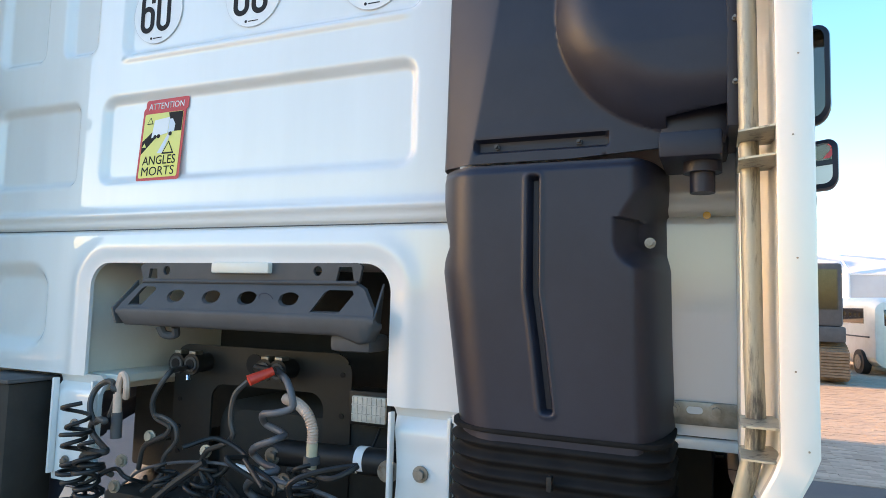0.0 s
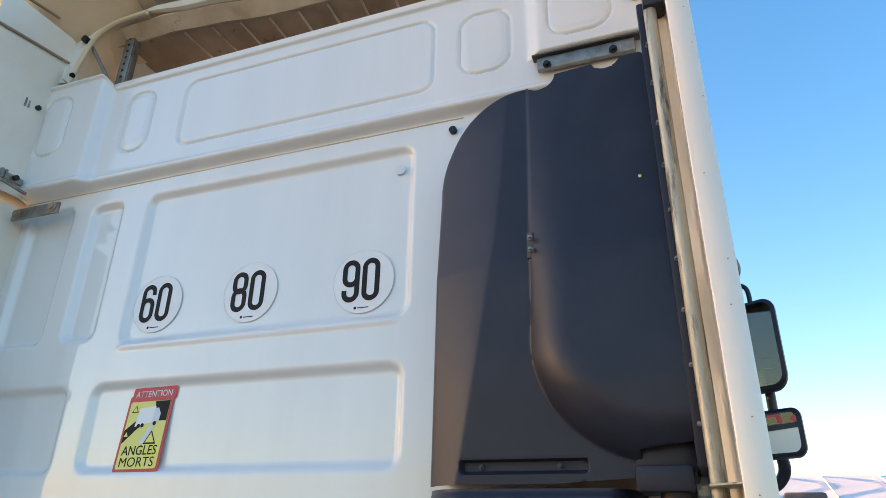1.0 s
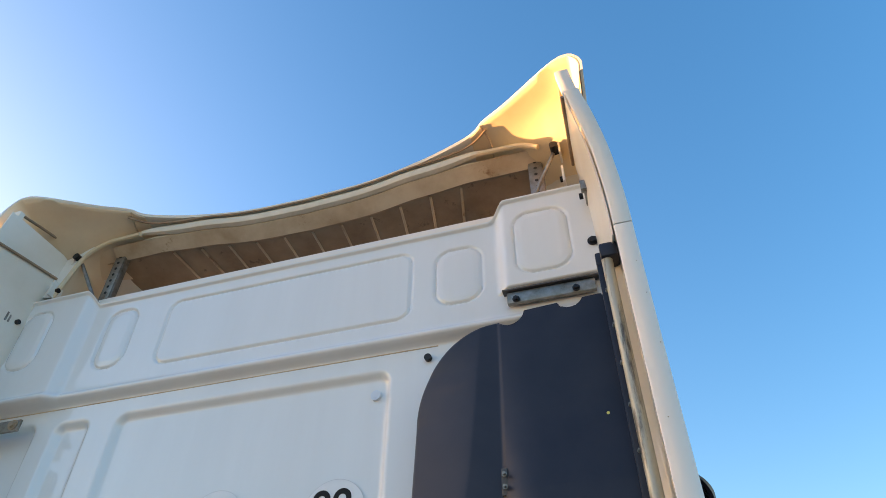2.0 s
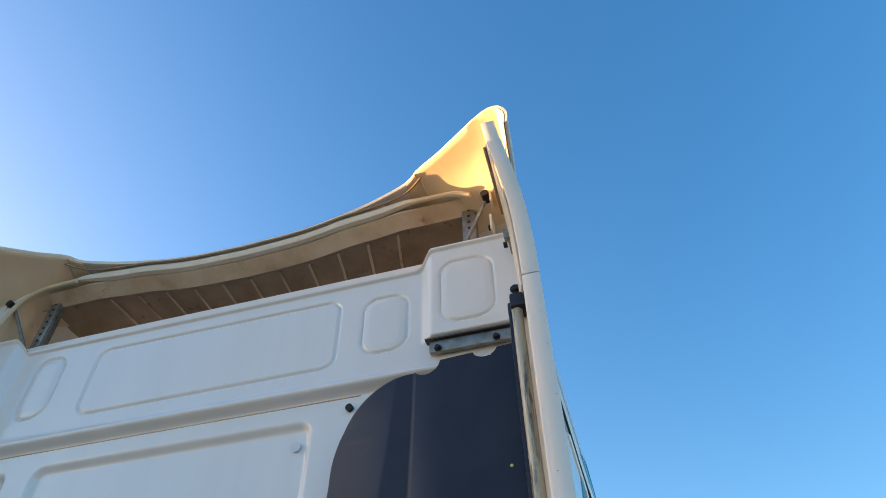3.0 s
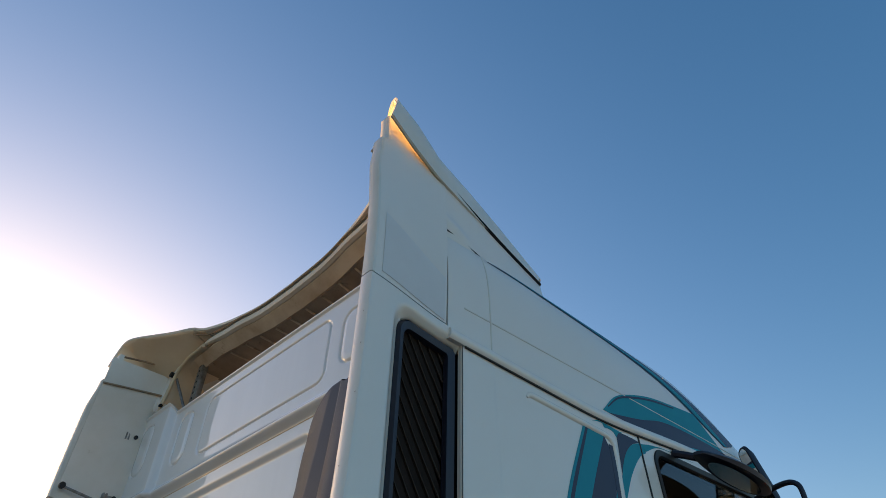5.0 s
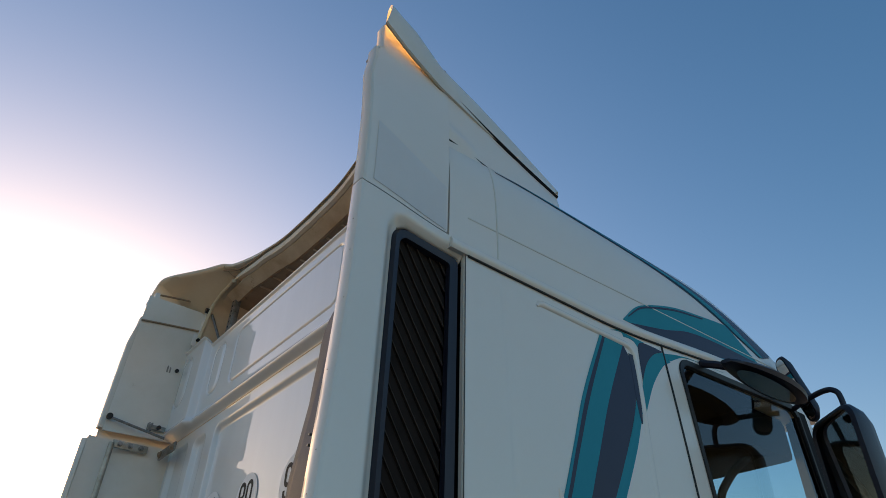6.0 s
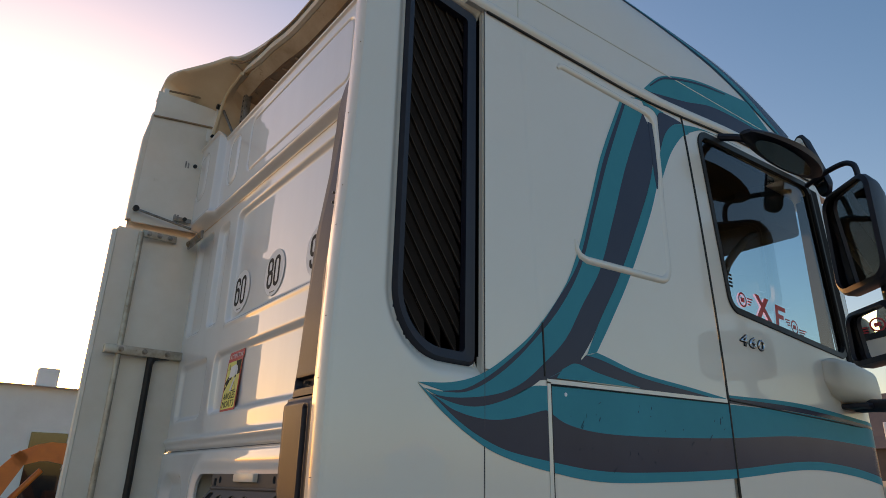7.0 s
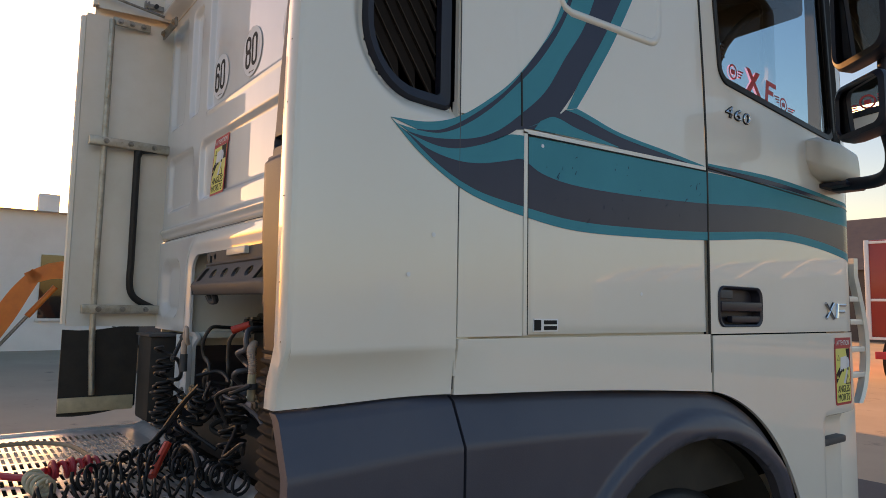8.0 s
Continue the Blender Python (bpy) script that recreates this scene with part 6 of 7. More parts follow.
# ---- service opening: grille panel, socket plate, lamp, air and electric lines ----
def socket_hood():
    """Moulded hood: upright flange, sloping pierced face, rounded front lip and flared ends."""
    def oval(cx, cz, a, b, notch=True):
        return [(cx + a * math.cos(t) * (1.0 + 0.10 * (math.sin(3 * t) > 0.8) * notch), cz + b * math.sin(t)) for t in np.linspace(0, 2 * math.pi, 28, endpoint=False)]

    def face(x, z):
        return (x, -0.014 - 0.048 * (1.712 - z) / 0.080, z)

    outline = [(-0.395, 1.712), (0.320, 1.716), (0.352, 1.700), (0.395, 1.648), (0.400, 1.634), (0.385, 1.630), (-0.425, 1.626), (-0.445, 1.632), (-0.442, 1.645), (-0.410, 1.700)][::-1]
    holes = [oval(cx, 1.671, 0.030, 0.019) for cx in (-0.250, -0.122, 0.001, 0.136)]
    holes += [ [(-0.412, 1.642), (-0.362, 1.642), (-0.335, 1.690), (-0.345, 1.697), (-0.383, 1.697), (-0.392, 1.690)], [(0.216, 1.640), (0.300, 1.640), (0.326, 1.688), (0.318, 1.698), (0.250, 1.698), (0.238, 1.690)] ]
    e = pierced("socket_hood", outline, holes, face, CHARCOAL, TRUCK, "charcoal plastic hood with oval holes over the sockets", thick=(0, 0.014, 0.004))
    flange = [(-0.405, 1.715), (0.330, 1.719), (0.338, 1.760), (0.325, 1.768), (-0.405, 1.766), (-0.418, 1.755)]
    fh = [oval(-0.315, 1.745, 0.013, 0.013, False), oval(0.205, 1.747, 0.013, 0.013, False), [(0.262, 1.722), (0.315, 1.722), (0.308, 1.758), (0.270, 1.758)], [(-0.385, 1.722), (-0.350, 1.722), (-0.352, 1.750), (-0.380, 1.750)]]
    pierced("hood_flange", flange, fh, lambda x, z: (x, -0.012, z), CHARCOAL, e, thick=(0, 0.010, 0))
    tube("hood_crease", [(-0.400, -0.016, 1.713), (0.0, -0.016, 1.715), (0.328, -0.016, 1.717)], 0.0055, CHARCOAL, e, n=8)
    # front lip, curling under, with flared ends
    secs = []
    for x in np.r_[-0.447, -0.444, -0.435, np.linspace(-0.42, 0.36, 14), 0.385, 0.398, 0.404]:
        end = min(1.0, (x + 0.452) / 0.03, (0.410 - x) / 0.03)
        k = sm(np.array((x - 0.30) / 0.08))
        zt, zb = 1.633 + 0.004 * end, 1.585 - 0.022 * float(k) * end + 0.03 * (1 - end)
        secs.append([(x, y, z) for y, z in ((-0.058, zt), (-0.065, zt - 0.004), (-0.067, zt - 0.014), (-0.062, zb + 0.008), (-0.054, zb), (-0.02, zb + 0.002), (-0.02, zb + 0.012), (-0.050, zt - 0.012))])
    loft("hood_lip", secs, CHARCOAL, e, angle=50)
    for sx, x in ((-1, -0.43), (1, 0.36)):
        P = np.array([[(x + sx * (0.02 + 0.018 * v) * (1 - 0.4 * u), -0.058 + 0.075 * u, 1.632 + 0.085 * v * u - 0.045 * (1 - v)) for v in (0, 0.5, 1)] for u in (0, 0.25, 0.5, 0.75, 1)])
        sheet("hood_cheek", P, (sx * 0.006, 0, 0), CHARCOAL, e)
    tube("hood_foot", [(-0.30, -0.04, 1.585), (-0.29, -0.03, 1.562), (-0.26, -0.02, 1.562), (-0.25, -0.03, 1.585)], 0.012, CHARCOAL, e)
    boxpart("hood_foot", (0.27, 0.385, -0.045, 0.06, 1.545, 1.590), CHARCOAL, e, bevel=0.015)
    stroke("moulded_mark", [(0.022 * math.cos(t), 0.016 * math.sin(t)) for t in np.linspace(0, 2 * math.pi, 20, endpoint=False)], 0.003, GREY, e, face(0.065, 1.672), (1, 0, 0), (0, -0.5, 0.86), 0.001, True)


socket_hood()


LEAD = surf("worn_black_lead", (0.035, 0.033, 0.032), (0.055, 0.050, 0.046), 14, 0.45, bump=0.1, bscale=90, spots=(0.10, 0.085, 0.07), spot_at=0.66)
INKPLATE = surf("oily_black_plate", (0.020, 0.019, 0.018), (0.030, 0.027, 0.024), 9, 0.45, spec=0.3, bump=0.2, bscale=60, spots=(0.03, 0.024, 0.018), spot_at=0.62)


def socket_plate():
    def out(x, z):
        d = rrect(x, z, -0.52, 0.165, 0.95, 1.512, 0.06)
        return np.maximum(d, -rrect(x, z, -0.36, 0.07, 0.90, 1.39, 0.05))

    X, Z = grid(-0.53, 0.175, 90, 1.05, 1.52, 60)
    X, Z = snap(X, Z, out, 0.0075)
    keep = cells((out(X, Z) < 1e-3).astype(float)) > 0.99
    e = sheet("socket_plate", np.stack([X, 0.25 + 0 * X, Z], -1), (0, 0.008, 0), INKPLATE, TRUCK, "black steel plate with electric sockets", keep=keep)
    for x in (-0.445, -0.385, -0.10, -0.05):
        cylpart("socket", (x, 0.25, 1.458), (x, 0.19, 1.455), 0.030, RUBBER, e, "black round socket with cap", n=20)
        cap = cylpart("socket_cap", (x, 0.19, 1.455), (x, 0.178, 1.455), 0.033, RUBBER, e, n=24)
        cylpart("socket_rim", (x, 0.178, 1.455), (x, 0.174, 1.455), 0.024, CHARCOAL, cap, n=20)
        cylpart("socket_core", (x, 0.174, 1.455), (x, 0.172, 1.455), 0.016, INK, cap, n=16)
        boxpart("socket_hinge", (x - 0.014, x + 0.014, 0.180, 0.215, 1.484, 1.496), STEEL, cap, bevel=0.003)
    cylpart("round_hole", (-0.19, 0.249, 1.462), (-0.19, 0.246, 1.462), 0.032, INK, e, n=20)
    for x in (-0.49, 0.135):
        for z in (1.16, 1.24, 1.33, 1.45):
            cylpart("plate_hole", (x, 0.249, z), (x, 0.2465, z), 0.008, INK, e, n=10)
    cylpart("silver_ring", (-0.385, 0.172, 1.420), (-0.380, 0.168, 1.405), 0.010, CHROME, e, n=14)


socket_plate()


def work_lamp():
    e = boxpart("work_lamp", (0.185, 0.325, 0.20, 0.29, 1.318, 1.418), RUBBER, TRUCK, "square black work lamp with ribbed clear lens", bevel=0.012)
    boxpart("lens", (0.202, 0.312, 0.190, 0.203, 1.330, 1.404), LENS, e, "ribbed clear lens", bevel=0.006)
    for k in range(7):
        boxpart("lens_rib", (0.206 + 0.015 * k, 0.2085 + 0.015 * k, 0.1875, 0.191, 1.334, 1.400), LENS, e, bevel=0.0)
    for z in (1.352, 1.378):
        boxpart("lens_rib", (0.204, 0.310, 0.1872, 0.191, z, z + 0.0025), LENS, e, bevel=0.0)
    tube("lamp_lead", [(0.27, 0.25, 1.315), (0.26, 0.22, 1.26), (0.24, 0.2, 1.20)], 0.004, RUBBER, e)


work_lamp()
# red plug and its black lead
cylpart("red_plug", (0.032, -0.050, 1.456), (0.070, 0.000, 1.479), 0.015, REDPLASTIC, TRUCK, "red connector plug sleeve", r1=0.012, n=14)
tube("plug_lead", [(0.070, 0.000, 1.479), (-0.04, 0.07, 1.475), (-0.06, 0.18, 1.455)], 0.011, RUBBER, TRUCK, count=20)
tube("black_lead", [(0.015, -0.030, 1.453), (-0.020, -0.040, 1.413), (-0.029, -0.040, 1.346), (-0.019, -0.040, 1.310), (-0.049, -0.030, 1.283), (-0.142, 0.000, 1.244), (-0.176, 0.020, 1.190), (-0.142, 0.020, 1.132)], 0.0075, LEAD, TRUCK, "black electric lead", count=60)
# grey spiral air line, a long loose helix that hangs in front of the plate
tube("coiled_air_line", [(-0.038, 0.160, 1.462), (0.051, 0.060, 1.464), (0.138, -0.030, 1.460), (0.169, -0.050, 1.429), (0.172, -0.050, 1.399), (0.134, -0.060, 1.384), (0.075, -0.040, 1.371), (0.062, -0.010, 1.342), (0.130, -0.020, 1.322), (0.129, -0.060, 1.316), (0.069, -0.050, 1.292), (0.024, -0.010, 1.262), (0.051, 0.000, 1.237), (0.120, -0.030, 1.234), (0.099, -0.060, 1.227), (0.040, -0.040, 1.194), (0.014, -0.010, 1.164), (0.039, 0.000, 1.140), (0.110, -0.020, 1.120)], 0.0095, GREYLINE, TRUCK, "grey spiral air line", count=160, n=10)
tube("black_lead", [(-0.124, 0.06, 1.222), (-0.108, 0.05, 1.200), (-0.130, 0.05, 1.175), (-0.191, 0.05, 1.147), (-0.200, 0.05, 1.125), (-0.157, 0.05, 1.104), (-0.10, 0.04, 1.09)], 0.007, LEAD, TRUCK, "black electric lead", count=50)
tube("pale_conduit", [(0.117, 0.000, 1.410), (0.176, -0.030, 1.405), (0.220, -0.050, 1.385), (0.236, -0.050, 1.352), (0.237, -0.050, 1.317)], 0.012, CONDUIT, TRUCK, "pale corrugated conduit", n=10, count=40)
line = smooth_line([(0.117, 0.000, 1.410), (0.176, -0.030, 1.405), (0.220, -0.050, 1.385), (0.236, -0.050, 1.352), (0.237, -0.050, 1.317)], 90)
v, f_ = tube_data(line, np.array([0.0125 + 0.0025 * (k % 3 == 0) for k in range(90)]), 10)
raw("conduit_rings", v, f_, CONDUIT, TRUCK, smooth=True)
cylpart("valve_body", (0.237, -0.050, 1.317), (0.235, -0.050, 1.228), 0.014, BEIGE, TRUCK, "beige plastic line coupling", n=14)
cylpart("valve_collar", (0.237, -0.050, 1.286), (0.237, -0.050, 1.267), 0.020, CHARCOAL, TRUCK, n=14)
# black spiral leads and looms to the left
# two loops at the top of the thick lead, then loose turns down to the deck
loops = [(-0.40, -0.10, 1.33), (-0.378, -0.10, 1.40)]
for k in range(44):
    a = 2 * math.pi * k / 14.5
    drop = 1.412 - 0.0058 * k if k < 30 else 1.238 - 0.0050 * (k - 30)
    loops.append((-0.432 + 0.048 * math.cos(a) - 0.02 * math.sin(k * 0.35), -0.11 + 0.035 * math.sin(0.8 * a), drop + (0.030 if k < 12 else 0.014) * math.sin(a)))
tube("looped_lead", loops, 0.0085, LEAD, TRUCK, "thick black lead looped beside the opening", count=260, n=8)
cylpart("line_cap", (-0.376, -0.10, 1.395), (-0.374, -0.10, 1.345), 0.012, CONDUIT, TRUCK, "pale yellow line cap", n=12)
cylpart("cap_socket", (-0.374, -0.10, 1.345), (-0.372, -0.10, 1.275), 0.015, CHARCOAL, TRUCK, n=12)
tube("capped_line", [(-0.376, -0.10, 1.39), (-0.372, -0.10, 1.43), (-0.362, -0.10, 1.452), (-0.348, -0.10, 1.44), (-0.344, -0.10, 1.41), (-0.356, -0.09, 1.385)], 0.009, CONDUIT, TRUCK, "pale capped line end", count=40)
tube("black_lead", [(-0.414, 0.190, 1.443), (-0.302, 0.030, 1.455), (-0.262, -0.030, 1.455), (-0.276, -0.050, 1.417), (-0.298, -0.050, 1.373), (-0.294, -0.040, 1.331), (-0.250, -0.030, 1.307), (-0.259, -0.030, 1.286), (-0.351, -0.020, 1.240), (-0.389, 0.000, 1.168)], 0.0075, LEAD, TRUCK, "black electric lead", count=70)
tube("black_lead", [(-0.301, -0.040, 1.335), (-0.249, -0.050, 1.334), (-0.210, -0.050, 1.315), (-0.203, -0.050, 1.277), (-0.254, -0.040, 1.224), (-0.260, -0.040, 1.177), (-0.319, -0.050, 1.126)], 0.0065, LEAD, TRUCK, "black electric lead", count=60)
tube("grey_line", [(-0.52, 0.03, 1.07), (-0.463, 0.03, 1.119), (-0.410, 0.03, 1.155), (-0.302, 0.03, 1.188), (-0.167, 0.03, 1.207), (-0.061, 0.03, 1.208), (0.024, 0.03, 1.200), (0.131, 0.03, 1.192), (0.165, 0.04, 1.190)], 0.0045, GREYLINE, TRUCK, "thin grey line with white sleeve", count=60)
cylpart("white_sleeve", (-0.061, 0.029, 1.2085), (0.024, 0.029, 1.2005), 0.0085, STICKER, TRUCK, n=10)
random.seed(5)
for k in range(9):
    x0, z0 = random.uniform(-0.50, 0.35), random.uniform(1.05, 1.17)
    pts = [(x0, random.uniform(-0.12, 0.15), z0)]
    for _ in range(5):
        p = pts[-1]
        pts.append((p[0] + random.uniform(-0.10, 0.12), min(max(p[1] + random.uniform(-0.08, 0.08), -0.14), 0.18), min(max(p[2] + random.uniform(-0.09, 0.07), 1.03), 1.19)))
    tube("loom", pts, random.choice((0.006, 0.008, 0.010)), RUBBER if k % 4 else CHARCOAL, TRUCK, "tangled black cable loom")
for x, y, z in ((-0.33, -0.02, 1.27), (-0.16, 0.02, 1.24), (-0.40, -0.05, 1.20), (-0.41, -0.06, 1.13), (0.02, 0.05, 1.20)):
    bolt(TRUCK, (x, y, z), (0.2, -1, 0.1), 0.012, GALV)

# supply box left of the opening, with hanging spiral lines
sb = boxpart("supply_box", (-1.02, -0.79, -0.13, 0.03, 1.01, 1.395), DARK, TRUCK, "dark supply box behind the cab", bevel=0.015)
boxpart("box_lid", (-1.03, -0.78, -0.14, 0.03, 1.395, 1.408), CHARCOAL, sb, bevel=0.004)
for x, z in ((-0.405, 1.26), (-0.465, 1.36)):
    coil("coiled_lead", [(x, -0.15, z), (x + 0.01, -0.16, 1.18), (x - 0.01, -0.15, 1.03)], 0.032, 10, 0.0062, RUBBER, TRUCK, "black spiral lead hanging on the supply box")
for x in (-0.20, 0.24):
    coil("coiled_lead", [(x, -0.09, 1.22), (x + 0.02, -0.10, 1.12), (x + 0.03, -0.13, 1.02)], 0.024, 9, 0.006, RUBBER, TRUCK, "black spiral lead hanging behind the cab")

# walkway deck with slots
def deck():
    X, Y = grid(-0.80, 0.72, 128, -1.25, -0.135, 100)
    i, j = np.meshgrid(np.arange(127), np.arange(99), indexing="ij")
    slot = (i % 9 < 7) & (j % 2 == 1) & (i > 6) & (i < 121) & (j > 5) & (j < 88)
    e = sheet("walkway_deck", np.stack([X, Y, 1.0 + 0.022 * sm((Y + 0.20) / 0.06)], -1), (0, 0, -0.004), ALU, TRUCK, "worn slotted aluminium walkway deck", keep=~slot, smooth=False)
    boxpart("deck_edge", (-0.81, -0.795, -1.25, -0.13, 0.955, 1.012), ALU, e, bevel=0.004)
    boxpart("deck_edge", (0.715, 0.73, -1.25, -0.13, 0.955, 1.012), ALU, e, bevel=0.004)
    return e


deck()
# spiral leads that lie on the deck, each by its axis
DECK_COILS = [((0.33, -0.70), (0.38, -0.56), (0.42, -0.45)), ((0.42, -0.52), (0.47, -0.40), (0.50, -0.30)), ((0.20, -0.55), (0.28, -0.47), (0.30, -0.36)), ((0.10, -0.42), (0.20, -0.34), (0.30, -0.27)), ((-0.14, -0.22), (0.0, -0.21), (0.12, -0.22)), ((0.15, -0.25), (0.28, -0.22), (0.40, -0.20)), ((0.38, -0.27), (0.46, -0.22), (0.55, -0.18)), ((0.0, -0.33), (0.10, -0.28), (0.18, -0.22))]
for k, axis in enumerate(DECK_COILS):
    rad = 0.024 + 0.003 * (k % 4)
    coil("coiled_lead", [(a, b, 1.008 + rad + 0.012 * (q == 1)) for q, (a, b) in enumerate(axis)], rad, 6 + k % 3, 0.0052, RUBBER, TRUCK, "black spiral lead lying on the deck")
# leads that hang from the sockets towards the deck
coil("coiled_lead", [(0.25, -0.10, 1.27), (0.255, -0.12, 1.17), (0.27, -0.13, 1.04)], 0.030, 8, 0.0058, RUBBER, TRUCK, "black spiral lead hanging behind the cab")
coil("coiled_lead", [(-0.02, -0.12, 1.24), (-0.06, -0.15, 1.15), (-0.12, -0.20, 1.05)], 0.026, 8, 0.0055, RUBBER, TRUCK, "black spiral lead hanging behind the cab")
tube("grey_line", [(0.10, -0.10, 1.235), (0.32, -0.07, 1.20), (0.45, -0.06, 1.13), (0.52, -0.05, 1.12)], 0.006, GREYLINE, TRUCK, "grey line hanging behind the cab", count=40)
tube("slack_line", [(0.07, -0.47, 1.035), (0.02, -0.38, 1.04), (-0.10, -0.28, 1.05), (-0.20, -0.21, 1.08), (-0.12, -0.17, 1.18), (-0.02, -0.14, 1.26)], 0.010, RUBBER, TRUCK, "slack black line over the deck", count=60)
tube("brown_line", [(-0.52, -0.74, 1.02), (-0.46, -0.60, 1.03), (-0.36, -0.50, 1.03), (-0.10, -0.46, 1.03), (0.10, -0.44, 1.04)], 0.008, BROWN, TRUCK, "brown hose over the deck", count=50)
random.seed(11)
for k in range(7):
    pts = [(random.uniform(0.0, 0.42), random.uniform(-0.20, -0.08), random.uniform(1.06, 1.22))]
    for _ in range(4):
        q = pts[-1]
        pts.append((q[0] + random.uniform(-0.12, 0.14), min(max(q[1] + random.uniform(-0.08, 0.08), -0.26), -0.06), min(max(q[2] + random.uniform(-0.07, 0.09), 1.02), 1.30)))
    tube("slack_line", pts, random.choice((0.006, 0.007, 0.009)), RUBBER, TRUCK, "slack black line over the deck", count=40)
coil("red_coiled_lead", [(0.06, -0.61, 1.035), (0.05, -0.54, 1.04), (0.04, -0.47, 1.035)], 0.022, 9, 0.007, RED, TRUCK, "red spiral air line on the deck")
tube("red_line", [(-0.08, -0.78, 1.02), (-0.03, -0.72, 1.02), (0.03, -0.66, 1.02), (0.06, -0.61, 1.04)], 0.011, RED, TRUCK, "red air line")
coil("yellow_coiled_lead", [(0.12, -0.655, 1.035), (0.30, -0.635, 1.04)], 0.022, 9, 0.006, BEIGE, TRUCK, "dull yellow spiral line on the deck")
tube("red_line", [(0.27, -0.36, 1.03), (0.23, -0.33, 1.07), (0.20, -0.30, 1.11)], 0.013, REDPLASTIC, TRUCK, "red hose end")
tube("red_line", [(0.38, -0.74, 1.02), (0.43, -0.62, 1.02), (0.48, -0.52, 1.02)], 0.012, RED, TRUCK, "red air line")

# ---- mirrors, visor, front corner ----
def mirror(x0, x1, z0, z1, y, name, label, depth=0.14, tilt=-22):
    """Rounded black housing with a mirror glass that looks back along the truck."""
    m = pose((x0 + x1) / 2, y, (z0 + z1) / 2, 0, 0, tilt)
    w, h = (x1 - x0) / 2, (z1 - z0) / 2
    secs = []
    for yy, k in ((0.0, 1.0), (0.02, 1.03), (0.075, 1.0), (0.115, 0.90), (depth, 0.66), (depth + 0.012, 0.3)):
        skew = 0.55 * yy * (1 if tilt < 0 else -1)
        secs.append([m @ Vector((a - skew, yy, b)) for a, b in ring_outline(-w * k, w * k, -h * k, h * k, min(w, h) * 0.42 * k, 6)])
    e = loft(name, secs + [[m @ Vector((a - 0.55 * depth * (1 if tilt < 0 else -1), depth + 0.014, b)) for a, b in ring_outline(-w * 0.02, w * 0.02, -h * 0.02, h * 0.02, 0.001, 6)]], BLACK, TRUCK, label, caps=False, angle=50)
    o, i = ring_outline(-w, w, -h, h, min(w, h) * 0.42, 6), ring_outline(-w + 0.016, w - 0.016, -h + 0.016, h - 0.016, min(w, h) * 0.34, 6)
    n = len(o)
    vs = [m @ Vector((a, 0.0, b)) for a, b in o] + [m @ Vector((a, -0.010, b)) for a, b in i] + [m @ Vector((a, 0.006, b)) for a, b in i]
    raw("mirror_rim", vs, [(r * n + k, r * n + (k + 1) % n, (r + 1) * n + (k + 1) % n, (r + 1) * n + k) for r in range(2) for k in range(n)], BLACK, e, smooth=True)
    lean = math.tan(radians(3)) * (1 if tilt < 0 else -1)
    raw("mirror_glass", [m @ Vector((a, 0.004 + abs(lean) * w + 0.05 * h - a * lean - 0.05 * b, b)) for a, b in i], [tuple(range(n))], MIRROR, e, "mirror glass")
    return e


M1 = mirror(1.3285, 1.6285, 2.478, 2.895, 1.688, "main_mirror", "tall black main door mirror", tilt=-36)
mirror(1.375, 1.635, 2.180, 2.378, 1.60, "wide_mirror", "black wide-angle door mirror below the main one", tilt=-36)
# slim upright mirror at the front post
km = pose(1.315, 1.865, 3.105, 0, 0, 0) @ pose(0, 0, 0, 12, -8, -39)
secs = [[km @ Vector((a, yy, b)) for a, b in ring_outline(-0.040 * k, 0.040 * k, -0.155 * k, 0.155 * k, 0.035 * k, 6)] for yy, k in ((0, 1), (0.012, 1.03), (0.03, 0.85), (0.04, 0.5))]
FM = loft("front_mirror", secs, BLACK, TRUCK, "slim black upright mirror at the front post", angle=50)
raw("mirror_glass", [km @ Vector((a, -0.002, b)) for a, b in ring_outline(-0.033, 0.033, -0.146, 0.146, 0.028, 6)], [tuple(range(24))], MIRROR, FM)
# kerb mirror over the window
secs = []
for k in np.linspace(0, 1, 24):
    y = 1.195 + 0.51 * k
    b = 0.76 * max(math.sin(math.pi * (0.03 + 0.94 * k)), 0.05) ** 0.55
    cx, cz = 1.365 + 0.015 * k, 3.005 - 0.03 * k
    secs.append([(cx + a * b, y, cz + c * b) for a, c in ((-0.085, 0.012), (-0.05, 0.032), (0.03, 0.036), (0.10, 0.020), (0.135, -0.016), (0.125, -0.040), (0.03, -0.034), (-0.06, -0.020))])
KM = loft("kerb_mirror", secs, BLACK, TRUCK, "glossy black kerb mirror over the window", angle=60)
gl = [(1.395 + 0.048 * math.cos(t), 1.42 + 0.19 * math.sin(t), 2.964 - 0.10 * 0.048 * math.cos(t) - 0.05 * 0.19 * math.sin(t) - 0.006) for t in np.linspace(0, 2 * math.pi, 32, endpoint=False)]
# mirror face painted dark in place of what it reflects
raw("mirror_glass", gl, [tuple(range(32))[::-1]], DARKGLASS, KM)
tube("kerb_mirror_foot", [(1.245, 1.235, 3.05), (1.30, 1.25, 3.03), (1.35, 1.28, 3.01)], 0.016, BLACK, KM)
tube("mirror_arm", [(1.27, 1.90, 3.035), (1.38, 1.82, 3.03), (1.48, 1.77, 3.02), (1.515, 1.76, 2.99), (1.52, 1.755, 2.88)], 0.0115, BLACK, M1, "black mirror arm", n=10)
